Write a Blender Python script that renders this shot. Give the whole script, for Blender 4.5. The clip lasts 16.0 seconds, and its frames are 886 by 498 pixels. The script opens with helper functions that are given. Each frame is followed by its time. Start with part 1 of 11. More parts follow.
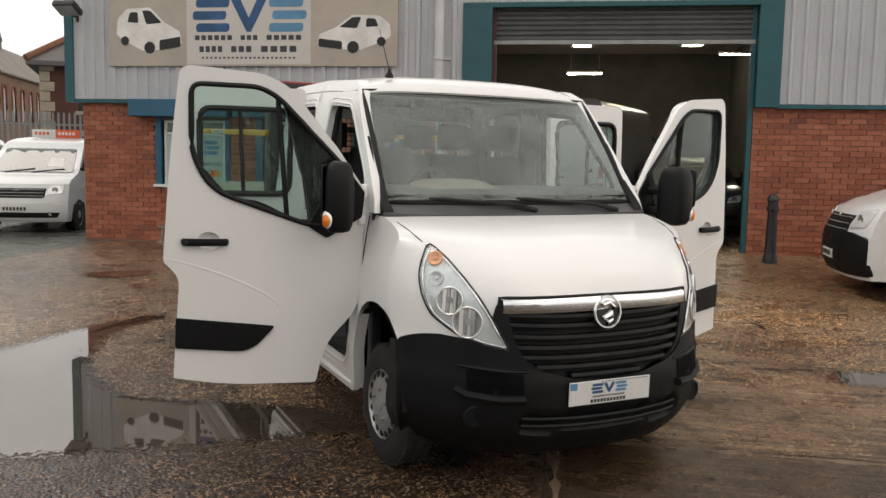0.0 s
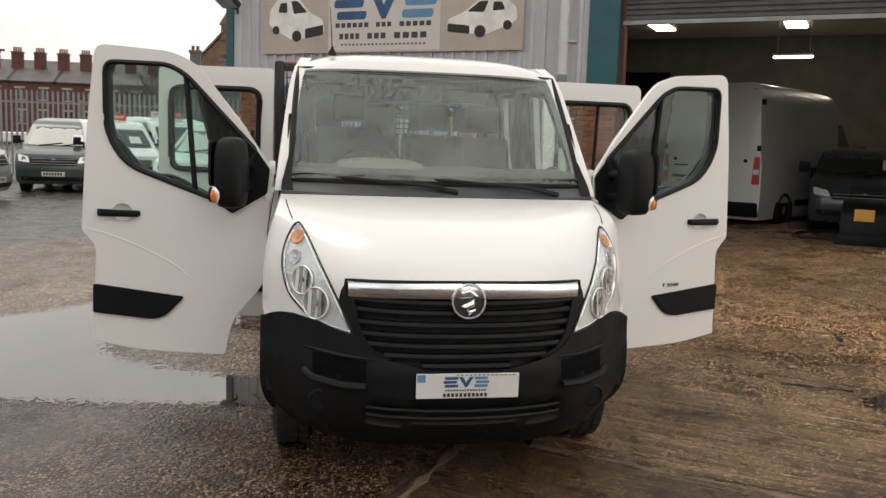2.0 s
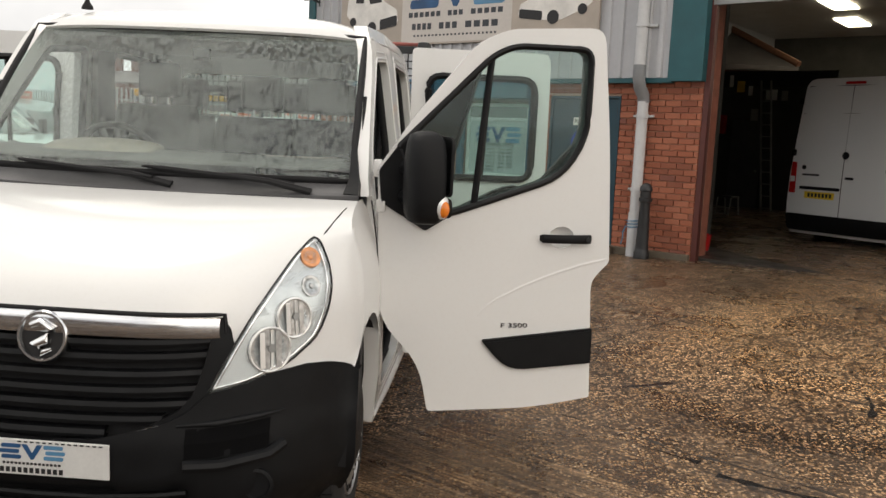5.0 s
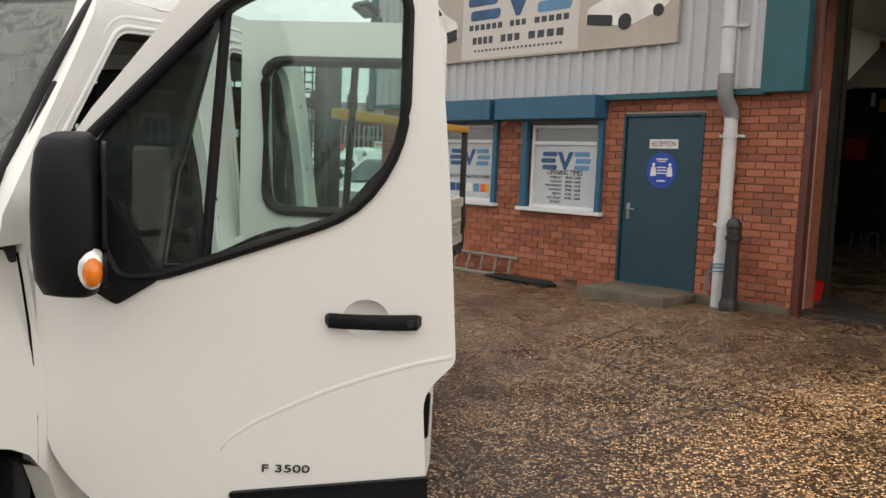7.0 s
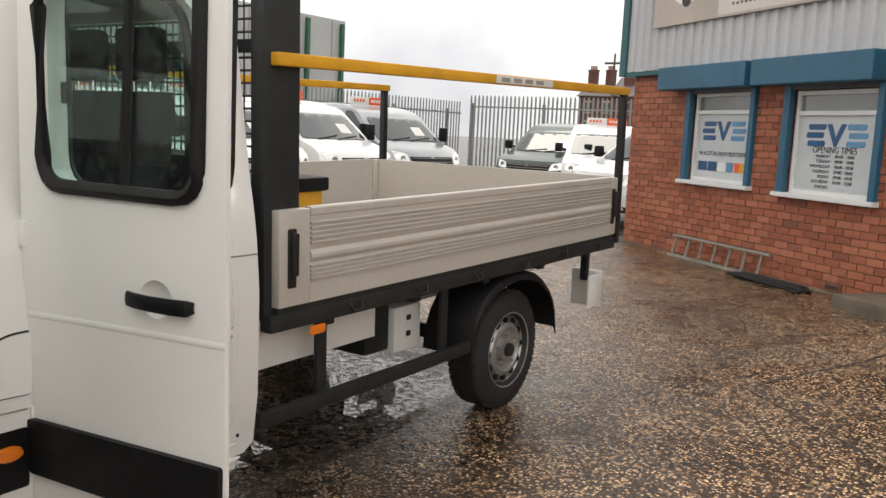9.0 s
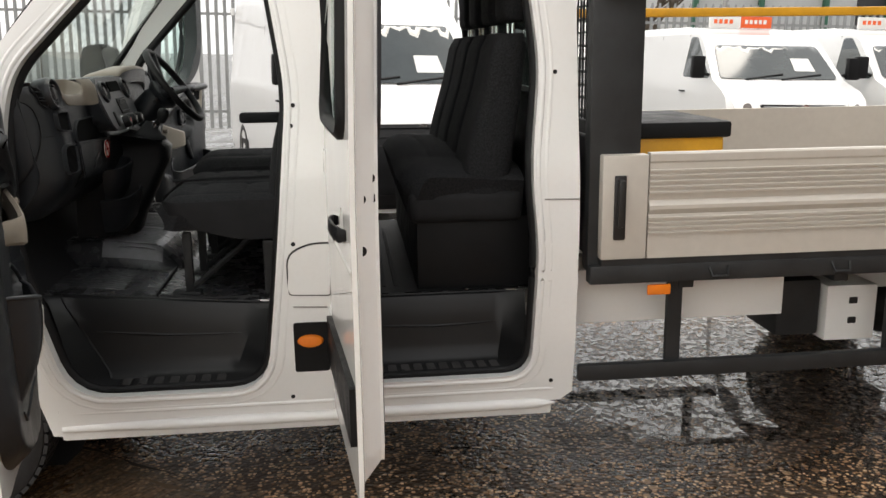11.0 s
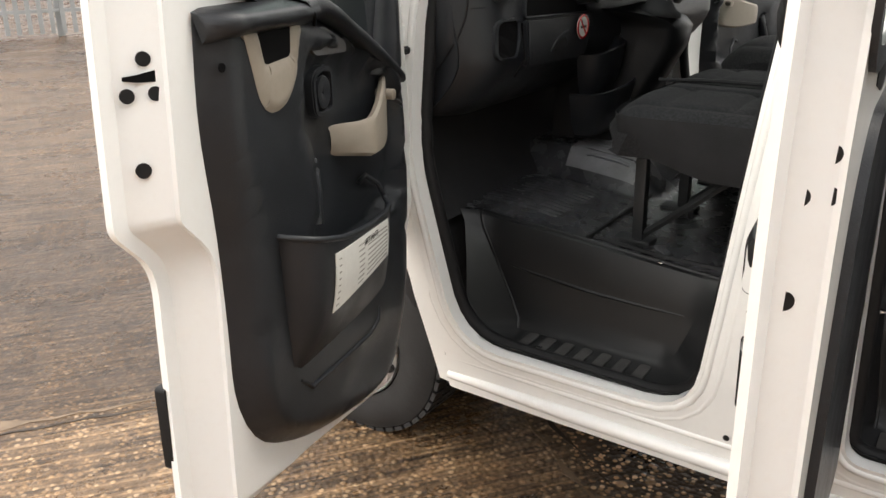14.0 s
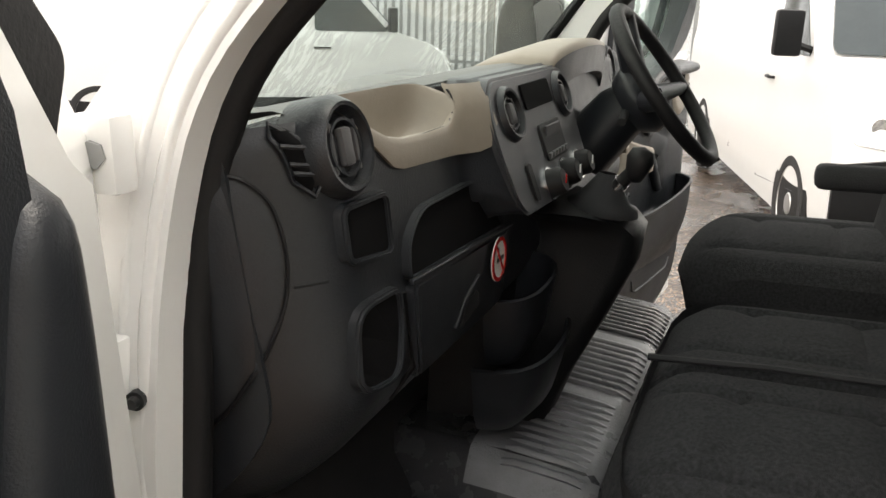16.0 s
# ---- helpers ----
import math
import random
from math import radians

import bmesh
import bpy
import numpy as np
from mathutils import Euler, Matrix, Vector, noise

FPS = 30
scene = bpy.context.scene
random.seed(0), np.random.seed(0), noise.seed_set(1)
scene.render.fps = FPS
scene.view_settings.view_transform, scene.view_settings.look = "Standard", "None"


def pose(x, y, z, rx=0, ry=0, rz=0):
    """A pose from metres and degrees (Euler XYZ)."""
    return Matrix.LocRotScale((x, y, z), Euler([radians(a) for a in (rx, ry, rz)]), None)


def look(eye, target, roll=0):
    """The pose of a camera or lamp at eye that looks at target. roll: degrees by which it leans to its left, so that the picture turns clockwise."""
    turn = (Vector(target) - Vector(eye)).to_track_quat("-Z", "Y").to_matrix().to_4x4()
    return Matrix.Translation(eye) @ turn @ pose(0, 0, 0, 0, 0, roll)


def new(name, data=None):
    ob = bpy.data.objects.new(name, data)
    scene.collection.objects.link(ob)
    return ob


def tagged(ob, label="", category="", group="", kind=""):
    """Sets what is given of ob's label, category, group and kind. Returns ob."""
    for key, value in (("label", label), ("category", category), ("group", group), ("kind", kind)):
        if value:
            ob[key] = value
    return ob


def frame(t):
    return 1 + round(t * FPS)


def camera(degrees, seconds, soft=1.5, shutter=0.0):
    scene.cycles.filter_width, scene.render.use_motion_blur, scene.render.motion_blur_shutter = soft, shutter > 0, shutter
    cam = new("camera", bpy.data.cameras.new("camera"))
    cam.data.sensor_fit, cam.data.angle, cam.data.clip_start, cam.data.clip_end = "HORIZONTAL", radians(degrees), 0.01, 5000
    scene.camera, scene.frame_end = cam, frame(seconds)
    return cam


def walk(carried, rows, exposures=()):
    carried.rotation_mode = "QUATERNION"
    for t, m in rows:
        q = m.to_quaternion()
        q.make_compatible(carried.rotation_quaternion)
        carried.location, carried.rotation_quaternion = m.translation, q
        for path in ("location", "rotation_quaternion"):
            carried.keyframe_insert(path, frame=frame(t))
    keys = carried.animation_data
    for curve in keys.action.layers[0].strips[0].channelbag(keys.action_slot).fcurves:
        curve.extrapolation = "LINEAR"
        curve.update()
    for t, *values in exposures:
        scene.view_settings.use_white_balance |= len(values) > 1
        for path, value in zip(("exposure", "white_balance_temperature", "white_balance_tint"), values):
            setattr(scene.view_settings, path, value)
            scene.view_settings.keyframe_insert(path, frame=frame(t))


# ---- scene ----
cam = camera(54.2, 16.0)
PATH = [
    (0, (-2.782, -3.709, 1.780), (-1.915, -1.918, 1.576), 1.09),
    (0.5, (-2.309, -3.812, 1.760), (-1.563, -1.970, 1.530), 1.86),
    (1, (-1.847, -3.959, 1.772), (-1.198, -2.079, 1.564), 2.29),
    (1.5, (-1.387, -4.130, 1.789), (-0.912, -2.200, 1.570), 1.76),
    (2, (-0.886, -4.133, 1.767), (-0.534, -2.180, 1.525), 1.87),
    (2.5, (-0.366, -4.171, 1.746), (-0.166, -2.197, 1.495), 1.75),
    (3, (0.100, -4.073, 1.735), (0.185, -2.092, 1.474), 2.49),
    (3.5, (0.526, -3.844, 1.743), (0.535, -1.864, 1.464), 3.37),
    (4, (0.942, -3.591, 1.727), (0.883, -1.614, 1.432), 2.97),
    (4.5, (1.225, -3.190, 1.720), (1.154, -1.209, 1.451), 3.61),
    (5, (1.532, -2.809, 1.715), (1.412, -0.827, 1.474), 2.86),
    (7.5, (2.795, -0.426, 1.711), (2.208, 1.477, 1.533), 2.64),
    (8, (3.040, 0.031, 1.718), (2.281, 1.871, 1.513), 2.50),
    (10.3, (3.961, 1.848, 1.756), (2.206, 2.735, 1.388), 2.67),
    (10.5, (4.027, 1.979, 1.772), (2.190, 2.666, 1.383), 2.19),
    (11, (4.037, 2.295, 1.745), (2.099, 2.518, 1.304), 0.91),
    (11.5, (4.025, 2.604, 1.746), (2.090, 2.494, 1.249), 1.38),
    (12, (3.973, 2.889, 1.745), (2.113, 2.465, 1.145), 0.49),
    (12.5, (3.698, 2.969, 1.716), (1.923, 2.337, 1.044), 1.96),
    (13, (3.431, 2.934, 1.710), (1.786, 2.034, 1.015), 2.17),
    (13.5, (3.106, 2.843, 1.715), (1.596, 1.748, 0.994), 0.79),
    (14, (2.832, 2.576, 1.700), (1.326, 1.491, 0.955), 0.12),
    (14.5, (2.541, 2.368, 1.710), (0.955, 1.375, 1.004), -0.14),
    (15, (2.229, 2.176, 1.740), (0.575, 1.251, 1.102), -0.41),
    (15.5, (1.954, 1.913, 1.745), (0.216, 1.118, 1.155), 0.18),
    (16, (1.655, 1.728, 1.755), (-0.134, 1.038, 1.188), 1.75),
]
EXPOSURES = [(0, 0.08, 7200, 10), (0.5, 0.02, 7200, 10), (1.5, 0.06, 7200, 10), (3, 0.16, 7200, 10), (5, 0.22, 7200, 10), (8, 0.40, 7150, 10), (11, 0.8, 7050, 10), (12.5, 1.36, 7000, 10), (13, 1.55, 7050, 10), (14, 1.54, 7100, 10), (14.5, 1.72, 7150, 10), (15, 1.58, 7250, 10), (16, 1.6, 7350, 10)]
walk(cam, [(t, look(eye, target, roll)) for t, eye, target, roll in PATH], EXPOSURES)

# ---- light ----
SUN_DIR = (radians(48), radians(150))
world = bpy.data.worlds.new("overcast_world")
scene.world = world
world.use_nodes = True
wn, wl = world.node_tree.nodes, world.node_tree.links
wn.clear()
sky = wn.new("ShaderNodeTexSky")
sky.sky_type, sky.sun_disc = "NISHITA", False
sky.sun_elevation, sky.sun_rotation = radians(48), radians(150)
sky.air_density, sky.dust_density, sky.ozone_density = 1.0, 6.0, 1.0
cloud = wn.new("ShaderNodeTexNoise")
cloud.inputs["Scale"].default_value = 1.7
cloud.inputs["Detail"].default_value = 6.0
ramp = wn.new("ShaderNodeValToRGB")
ramp.color_ramp.elements[0].position, ramp.color_ramp.elements[0].color = 0.34, (3.7, 3.95, 4.5, 1)
ramp.color_ramp.elements[1].position, ramp.color_ramp.elements[1].color = 0.66, (10.4, 10.4, 10.4, 1)
mixw = wn.new("ShaderNodeMix")
mixw.data_type = "RGBA"
mixw.inputs[0].default_value = 0.88
bgn = wn.new("ShaderNodeBackground")
bgn.inputs["Strength"].default_value = 0.15
outw = wn.new("ShaderNodeOutputWorld")
tcw = wn.new("ShaderNodeTexCoord")
wl.new(tcw.outputs["Generated"], cloud.inputs["Vector"])
wl.new(cloud.outputs["Fac"], ramp.inputs["Fac"])
wl.new(sky.outputs["Color"], mixw.inputs[6])
wl.new(ramp.outputs["Color"], mixw.inputs[7])
wl.new(mixw.outputs[2], bgn.inputs["Color"])
wl.new(bgn.outputs["Background"], outw.inputs["Surface"])
sun_data = bpy.data.lights.new("sun", "SUN")
sun_data.energy, sun_data.angle, sun_data.color = 0.7, radians(25), (1.0, 0.97, 0.93)
sun = new("sun", sun_data)
sun.matrix_world = look((0, 0, 30), (10, -9, 0))


# ---- materials ----
def mat_base(name, rough=0.5, metal=0.0, spec=0.5, coat=0.0):
    m = bpy.data.materials.new(name)
    m.use_nodes = True
    nt = m.node_tree
    b = nt.nodes["Principled BSDF"]
    b.inputs["Roughness"].default_value = rough
    b.inputs["Metallic"].default_value = metal
    b.inputs["Specular IOR Level"].default_value = spec
    b.inputs["Coat Weight"].default_value = coat
    b.inputs["Coat Roughness"].default_value = 0.06
    return m, nt, b


def tex_noise(nt, scale, detail=5.0, rough=0.55, coord="Object", stretch=None):
    tc = nt.nodes.new("ShaderNodeTexCoord")
    n = nt.nodes.new("ShaderNodeTexNoise")
    n.inputs["Scale"].default_value = scale
    n.inputs["Detail"].default_value = detail
    n.inputs["Roughness"].default_value = rough
    if stretch:
        mp = nt.nodes.new("ShaderNodeMapping")
        mp.inputs["Scale"].default_value = stretch
        nt.links.new(tc.outputs[coord], mp.inputs["Vector"])
        nt.links.new(mp.outputs["Vector"], n.inputs["Vector"])
    else:
        nt.links.new(tc.outputs[coord], n.inputs["Vector"])
    return n.outputs["Fac"]


def tex_ramp(nt, fac, stops):
    r = nt.nodes.new("ShaderNodeValToRGB")
    e = r.color_ramp.elements
    while len(e) < len(stops):
        e.new(0.5)
    for el, (p, c) in zip(e, stops):
        el.position = p
        el.color = (*c, 1) if len(c) == 3 else c
    nt.links.new(fac, r.inputs["Fac"])
    return r.outputs["Color"]


def tex_mix(nt, fac, a, b, mode="MIX"):
    m = nt.nodes.new("ShaderNodeMix")
    m.data_type, m.blend_type = "RGBA", mode
    for sock, val in ((m.inputs[0], fac), (m.inputs[6], a), (m.inputs[7], b)):
        if isinstance(val, (int, float)):
            sock.default_value = val
        elif isinstance(val, tuple):
            sock.default_value = (*val, 1)
        else:
            nt.links.new(val, sock)
    return m.outputs[2]


def tex_bump(nt, b, height, strength=0.3, dist=0.01):
    n = nt.nodes.new("ShaderNodeBump")
    n.inputs["Strength"].default_value = strength
    n.inputs["Distance"].default_value = dist
    nt.links.new(height, n.inputs["Height"])
    nt.links.new(n.outputs["Normal"], b.inputs["Normal"])


def simple(name, col, rough=0.5, metal=0.0, var=0.12, scale=6.0, bump=0.0, bscale=80.0, coat=0.0, rvar=0.0, spec=0.5):
    """A surface of one colour with blotches at one scale and fine grain at another."""
    m, nt, b = mat_base(name, rough, metal, spec, coat)
    lo = tuple(c * (1 - var) for c in col)
    hi = tuple(min(1, c * (1 + var * 0.6)) for c in col)
    big = tex_ramp(nt, tex_noise(nt, scale), [(0.3, lo), (0.7, hi)])
    fine = tex_ramp(nt, tex_noise(nt, scale * 12, 3), [(0.25, (0.93, 0.93, 0.93)), (0.75, (1, 1, 1))])
    nt.links.new(tex_mix(nt, 1.0, big, fine, "MULTIPLY"), b.inputs["Base Color"])
    if rvar:
        r = tex_ramp(nt, tex_noise(nt, scale * 2.3), [(0.3, (rough - rvar,) * 3), (0.7, (rough + rvar,) * 3)])
        nt.links.new(r, b.inputs["Roughness"])
    if bump:
        tex_bump(nt, b, tex_noise(nt, bscale, 3), bump, 0.004)
    return m


def math_node(nt, op, a, b=None, c=None, clamp=False):
    n = nt.nodes.new("ShaderNodeMath")
    n.operation, n.use_clamp = op, clamp
    for k, val in enumerate((a, b, c)):
        if val is None:
            continue
        if isinstance(val, (int, float)):
            n.inputs[k].default_value = val
        else:
            nt.links.new(val, n.inputs[k])
    return n.outputs[0]


def glass(name, tint=(0.9, 0.95, 0.93), dirt=0.06, gloss=0.9, stretch=None, base=0.035, mist=0.0):
    """Thin pane: see-through with a tint, mirror gloss by Fresnel and a film of dirt and drops."""
    m = bpy.data.materials.new(name)
    m.use_nodes = True
    nt = m.node_tree
    nt.nodes.clear()
    out = nt.nodes.new("ShaderNodeOutputMaterial")
    tr = nt.nodes.new("ShaderNodeBsdfTransparent")
    tr.inputs["Color"].default_value = (*tint, 1)
    gl = nt.nodes.new("ShaderNodeBsdfGlossy")
    gl.inputs["Roughness"].default_value = 0.02
    gl.inputs["Color"].default_value = (gloss, gloss, gloss, 1)
    lw = nt.nodes.new("ShaderNodeLayerWeight")
    lw.inputs["Blend"].default_value = 0.5
    mx = nt.nodes.new("ShaderNodeMixShader")
    gl_fac = math_node(nt, "MULTIPLY_ADD", math_node(nt, "POWER", lw.outputs["Facing"], 4.0), 0.9, base)
    nt.links.new(gl_fac, mx.inputs["Fac"])
    nt.links.new(tr.outputs["BSDF"], mx.inputs[1])
    nt.links.new(gl.outputs["BSDF"], mx.inputs[2])
    df = nt.nodes.new("ShaderNodeBsdfDiffuse")
    df.inputs["Color"].default_value = (0.52, 0.58, 0.55, 1)
    spots = tex_ramp(nt, tex_noise(nt, 38.0, 5, 0.7, "Object", stretch), [(0.52, (dirt * 0.5,) * 3), (0.72, (dirt * 3.0,) * 3)])
    if mist:
        # fine mist of drops that runs have washed away in ragged downward streaks
        runs = tex_ramp(nt, tex_noise(nt, 74.0, 2, 0.6, "Object", (1.0, 0.6, 0.40)), [(0.49, (1.0,) * 3), (0.55, (0.10,) * 3)])
        zone = tex_ramp(nt, tex_noise(nt, 2.6, 4, 0.7, "Object", (0.8, 1.0, 0.7)), [(0.40, (0.0,) * 3), (0.50, (1.0,) * 3)])
        keep = tex_mix(nt, zone, (1.0, 1.0, 1.0), runs)
        film = tex_mix(nt, 1.0, keep, (mist, mist, mist), "MULTIPLY")
        spots = tex_mix(nt, 1.0, film, spots, "ADD")
    mx2 = nt.nodes.new("ShaderNodeMixShader")
    nt.links.new(spots, mx2.inputs["Fac"])
    nt.links.new(mx.outputs["Shader"], mx2.inputs[1])
    nt.links.new(df.outputs["BSDF"], mx2.inputs[2])
    nt.links.new(mx2.outputs["Shader"], out.inputs["Surface"])
    return m


def paint_white(name, col=(0.81, 0.812, 0.80)):
    m, nt, b = mat_base(name, 0.28, 0.0, 0.5, 0.6)
    film = tex_ramp(nt, tex_noise(nt, 1.6, 6), [(0.3, tuple(c * 0.992 for c in col)), (0.7, col)])
    drops = tex_ramp(nt, tex_noise(nt, 60.0, 3, 0.6), [(0.35, (0.99, 0.988, 0.985)), (0.5, (1, 1, 1))])
    nt.links.new(tex_mix(nt, 1.0, film, drops, "MULTIPLY"), b.inputs["Base Color"])
    r = tex_ramp(nt, tex_noise(nt, 9.0, 5), [(0.3, (0.25,) * 3), (0.75, (0.27,) * 3)])
    nt.links.new(r, b.inputs["Roughness"])
    return m


def soft_step(nt, val, lo, hi):
    n = nt.nodes.new("ShaderNodeMapRange")
    n.interpolation_type = "SMOOTHSTEP"
    nt.links.new(val, n.inputs["Value"])
    n.inputs["From Min"].default_value, n.inputs["From Max"].default_value = lo, hi
    return n.outputs["Result"]


def wet_ground_mat():
    """Worn yard concrete: exposed stones in one part, brushed brown slabs in the other, soaked patches."""
    m, nt, b = mat_base("wet_concrete_yard", 0.5)
    tc = nt.nodes.new("ShaderNodeTexCoord")
    mp = nt.nodes.new("ShaderNodeMapping")
    mp.inputs["Rotation"].default_value = (0, 0, radians(35.2))
    nt.links.new(tc.outputs["Object"], mp.inputs["Vector"])
    sx = nt.nodes.new("ShaderNodeSeparateXYZ")
    nt.links.new(mp.outputs["Vector"], sx.inputs[0])
    along, across = sx.outputs["X"], sx.outputs["Y"]

    def cells(scale):
        v = nt.nodes.new("ShaderNodeTexVoronoi")
        v.inputs["Scale"].default_value = scale
        v.inputs["Randomness"].default_value = 1.0
        nt.links.new(tc.outputs["Object"], v.inputs["Vector"])
        w = nt.nodes.new("ShaderNodeSeparateColor")
        nt.links.new(v.outputs["Color"], w.inputs[0])
        return w.outputs[0], v.outputs["Distance"]

    c1, d1 = cells(50.0)
    c2, d2 = cells(19.0)
    # exposed stones: pale and brown pebbles in a dark wet binder
    stone = tex_ramp(nt, c1, [(0.0, (0.03, 0.024, 0.018)), (0.40, (0.085, 0.062, 0.043)), (0.55, (0.27, 0.19, 0.12)), (0.75, (0.52, 0.385, 0.255)), (1.0, (0.80, 0.68, 0.52))])
    binder = tex_ramp(nt, tex_noise(nt, 7.0, 6, 0.7), [(0.3, (0.016, 0.013, 0.011)), (0.7, (0.075, 0.056, 0.040))])
    shape = math_node(nt, "SUBTRACT", 1.0, soft_step(nt, d1, 0.36, 0.52))
    pebble = tex_mix(nt, shape, binder, stone)
    large = tex_ramp(nt, c2, [(0.0, (0.03, 0.024, 0.019)), (0.6, (0.10, 0.075, 0.054)), (1.0, (0.40, 0.31, 0.22))])
    shape2 = math_node(nt, "MULTIPLY", math_node(nt, "SUBTRACT", 1.0, soft_step(nt, d2, 0.26, 0.42)), soft_step(nt, c2, 0.70, 0.74))
    rough_col = tex_mix(nt, shape2, pebble, large)
    c3, d3 = cells(70.0)
    chip = math_node(nt, "MULTIPLY", math_node(nt, "SUBTRACT", 1.0, soft_step(nt, d3, 0.34, 0.46)), soft_step(nt, c3, 0.83, 0.86))
    rough_col = tex_mix(nt, chip, rough_col, (0.78, 0.64, 0.47))
    tint = tex_ramp(nt, tex_noise(nt, 0.5, 6, 0.6), [(0.3, (0.85, 0.76, 0.68)), (0.5, (1.25, 1.10, 0.94)), (0.7, (1.6, 1.36, 1.10))])
    rough_col = tex_mix(nt, 1.0, rough_col, tint, "MULTIPLY")
    # brushed slabs: streaks along the workshop front
    mp2 = nt.nodes.new("ShaderNodeMapping")
    mp2.inputs["Scale"].default_value = (0.5, 21.0, 1.0)
    nt.links.new(mp.outputs["Vector"], mp2.inputs["Vector"])
    st = nt.nodes.new("ShaderNodeTexNoise")
    st.inputs["Scale"].default_value, st.inputs["Detail"].default_value, st.inputs["Roughness"].default_value = 1.6, 7.0, 0.72
    nt.links.new(mp2.outputs["Vector"], st.inputs["Vector"])
    streak = tex_ramp(nt, st.outputs["Fac"], [(0.36, (0.016, 0.011, 0.008)), (0.45, (0.075, 0.050, 0.030)), (0.55, (0.20, 0.136, 0.082)), (0.66, (0.46, 0.34, 0.225))])
    brushed = tex_mix(nt, 0.28, streak, pebble)
    side = soft_step(nt, along, -0.42, -0.26)
    near = math_node(nt, "SUBTRACT", 1.0, soft_step(nt, math_node(nt, "ADD", across, math_node(nt, "MULTIPLY", tex_noise(nt, 0.9, 4), 2.4)), 3.2, 5.2))
    mask = math_node(nt, "MULTIPLY", math_node(nt, "MULTIPLY", side, near), 0.92)
    col = tex_mix(nt, mask, rough_col, brushed)
    # dark scars and worn patches with a shape of their own
    scar = tex_ramp(nt, tex_noise(nt, 2.3, 8, 0.74, "Object"), [(0.36, (0.14, 0.12, 0.11)), (0.43, (0.7, 0.67, 0.64)), (0.49, (1, 1, 1))])
    col = tex_mix(nt, 0.7, col, scar, "MULTIPLY")
    pit = tex_ramp(nt, tex_noise(nt, 11.0, 6, 0.7), [(0.34, (0.30, 0.27, 0.25)), (0.46, (1, 1, 1))])
    col = tex_mix(nt, 0.75, col, pit, "MULTIPLY")
    wet = tex_noise(nt, 0.33, 5, 0.55)
    slab = tex_ramp(nt, soft_step(nt, along, -0.5, 0.1), [(0.0, (0.82, 0.8, 0.8)), (1.0, (1.22, 1.12, 0.99))])
    col = tex_mix(nt, 1.0, col, slab, "MULTIPLY")
    front = tex_ramp(nt, soft_step(nt, math_node(nt, "ADD", across, math_node(nt, "MULTIPLY", tex_noise(nt, 1.4, 5), 0.5)), 0.95, 1.25), [(0.0, (0.45, 0.43, 0.42)), (1.0, (1, 1, 1))])
    col = tex_mix(nt, 1.0, col, front, "MULTIPLY")
    soaked = tex_ramp(nt, wet, [(0.42, (1.12, 1.1, 1.08)), (0.6, (0.66, 0.63, 0.62))])
    col = tex_mix(nt, 1.0, col, soaked, "MULTIPLY")
    # dark mossy tarmac past the slab edge in front of the parked row
    dot = nt.nodes.new("ShaderNodeVectorMath")
    dot.operation = "DOT_PRODUCT"
    dot.inputs[1].default_value = (-0.8, 0.6, 0.0)
    nt.links.new(tc.outputs["Object"], dot.inputs[0])
    past = soft_step(nt, math_node(nt, "ADD", dot.outputs["Value"], math_node(nt, "MULTIPLY", tex_noise(nt, 2.0, 4), 0.15)), 8.72, 8.80)
    tar = tex_ramp(nt, tex_noise(nt, 1.1, 7, 0.7), [(0.35, (0.030, 0.031, 0.026)), (0.65, (0.066, 0.064, 0.052))])
    nt.links.new(tex_mix(nt, past, col, tar), b.inputs["Base Color"])
    rr = tex_ramp(nt, tex_noise(nt, 1.7, 7, 0.7), [(0.36, (0.10,) * 3), (0.60, (0.46,) * 3)])
    nt.links.new(rr, b.inputs["Roughness"])
    h = math_node(nt, "ADD", math_node(nt, "MULTIPLY", d1, -0.5), math_node(nt, "MULTIPLY", d2, -0.35))
    h = math_node(nt, "ADD", h, math_node(nt, "MULTIPLY", math_node(nt, "MULTIPLY", st.outputs["Fac"], mask), 1.6))
    tex_bump(nt, b, h, 0.85, 0.012)
    return m


def water_mat():
    """Standing water with a ragged edge: the wet attribute is 1 in the middle and 0 at the rim."""
    m, nt, b = mat_base("puddle_water", 0.02, 0.0, 0.5)
    c = tex_ramp(nt, tex_noise(nt, 1.2, 4), [(0.3, (0.035, 0.029, 0.024)), (0.7, (0.07, 0.055, 0.042))])
    nt.links.new(c, b.inputs["Base Color"])
    b.inputs["IOR"].default_value = 1.75
    at = nt.nodes.new("ShaderNodeAttribute")
    at.attribute_name = "wet"
    v = math_node(nt, "ADD", at.outputs["Fac"], math_node(nt, "MULTIPLY", math_node(nt, "SUBTRACT", tex_noise(nt, 24.0, 9, 0.75), 0.5), 2.4))
    nt.links.new(soft_step(nt, v, 0.30, 0.62), b.inputs["Alpha"])
    return m


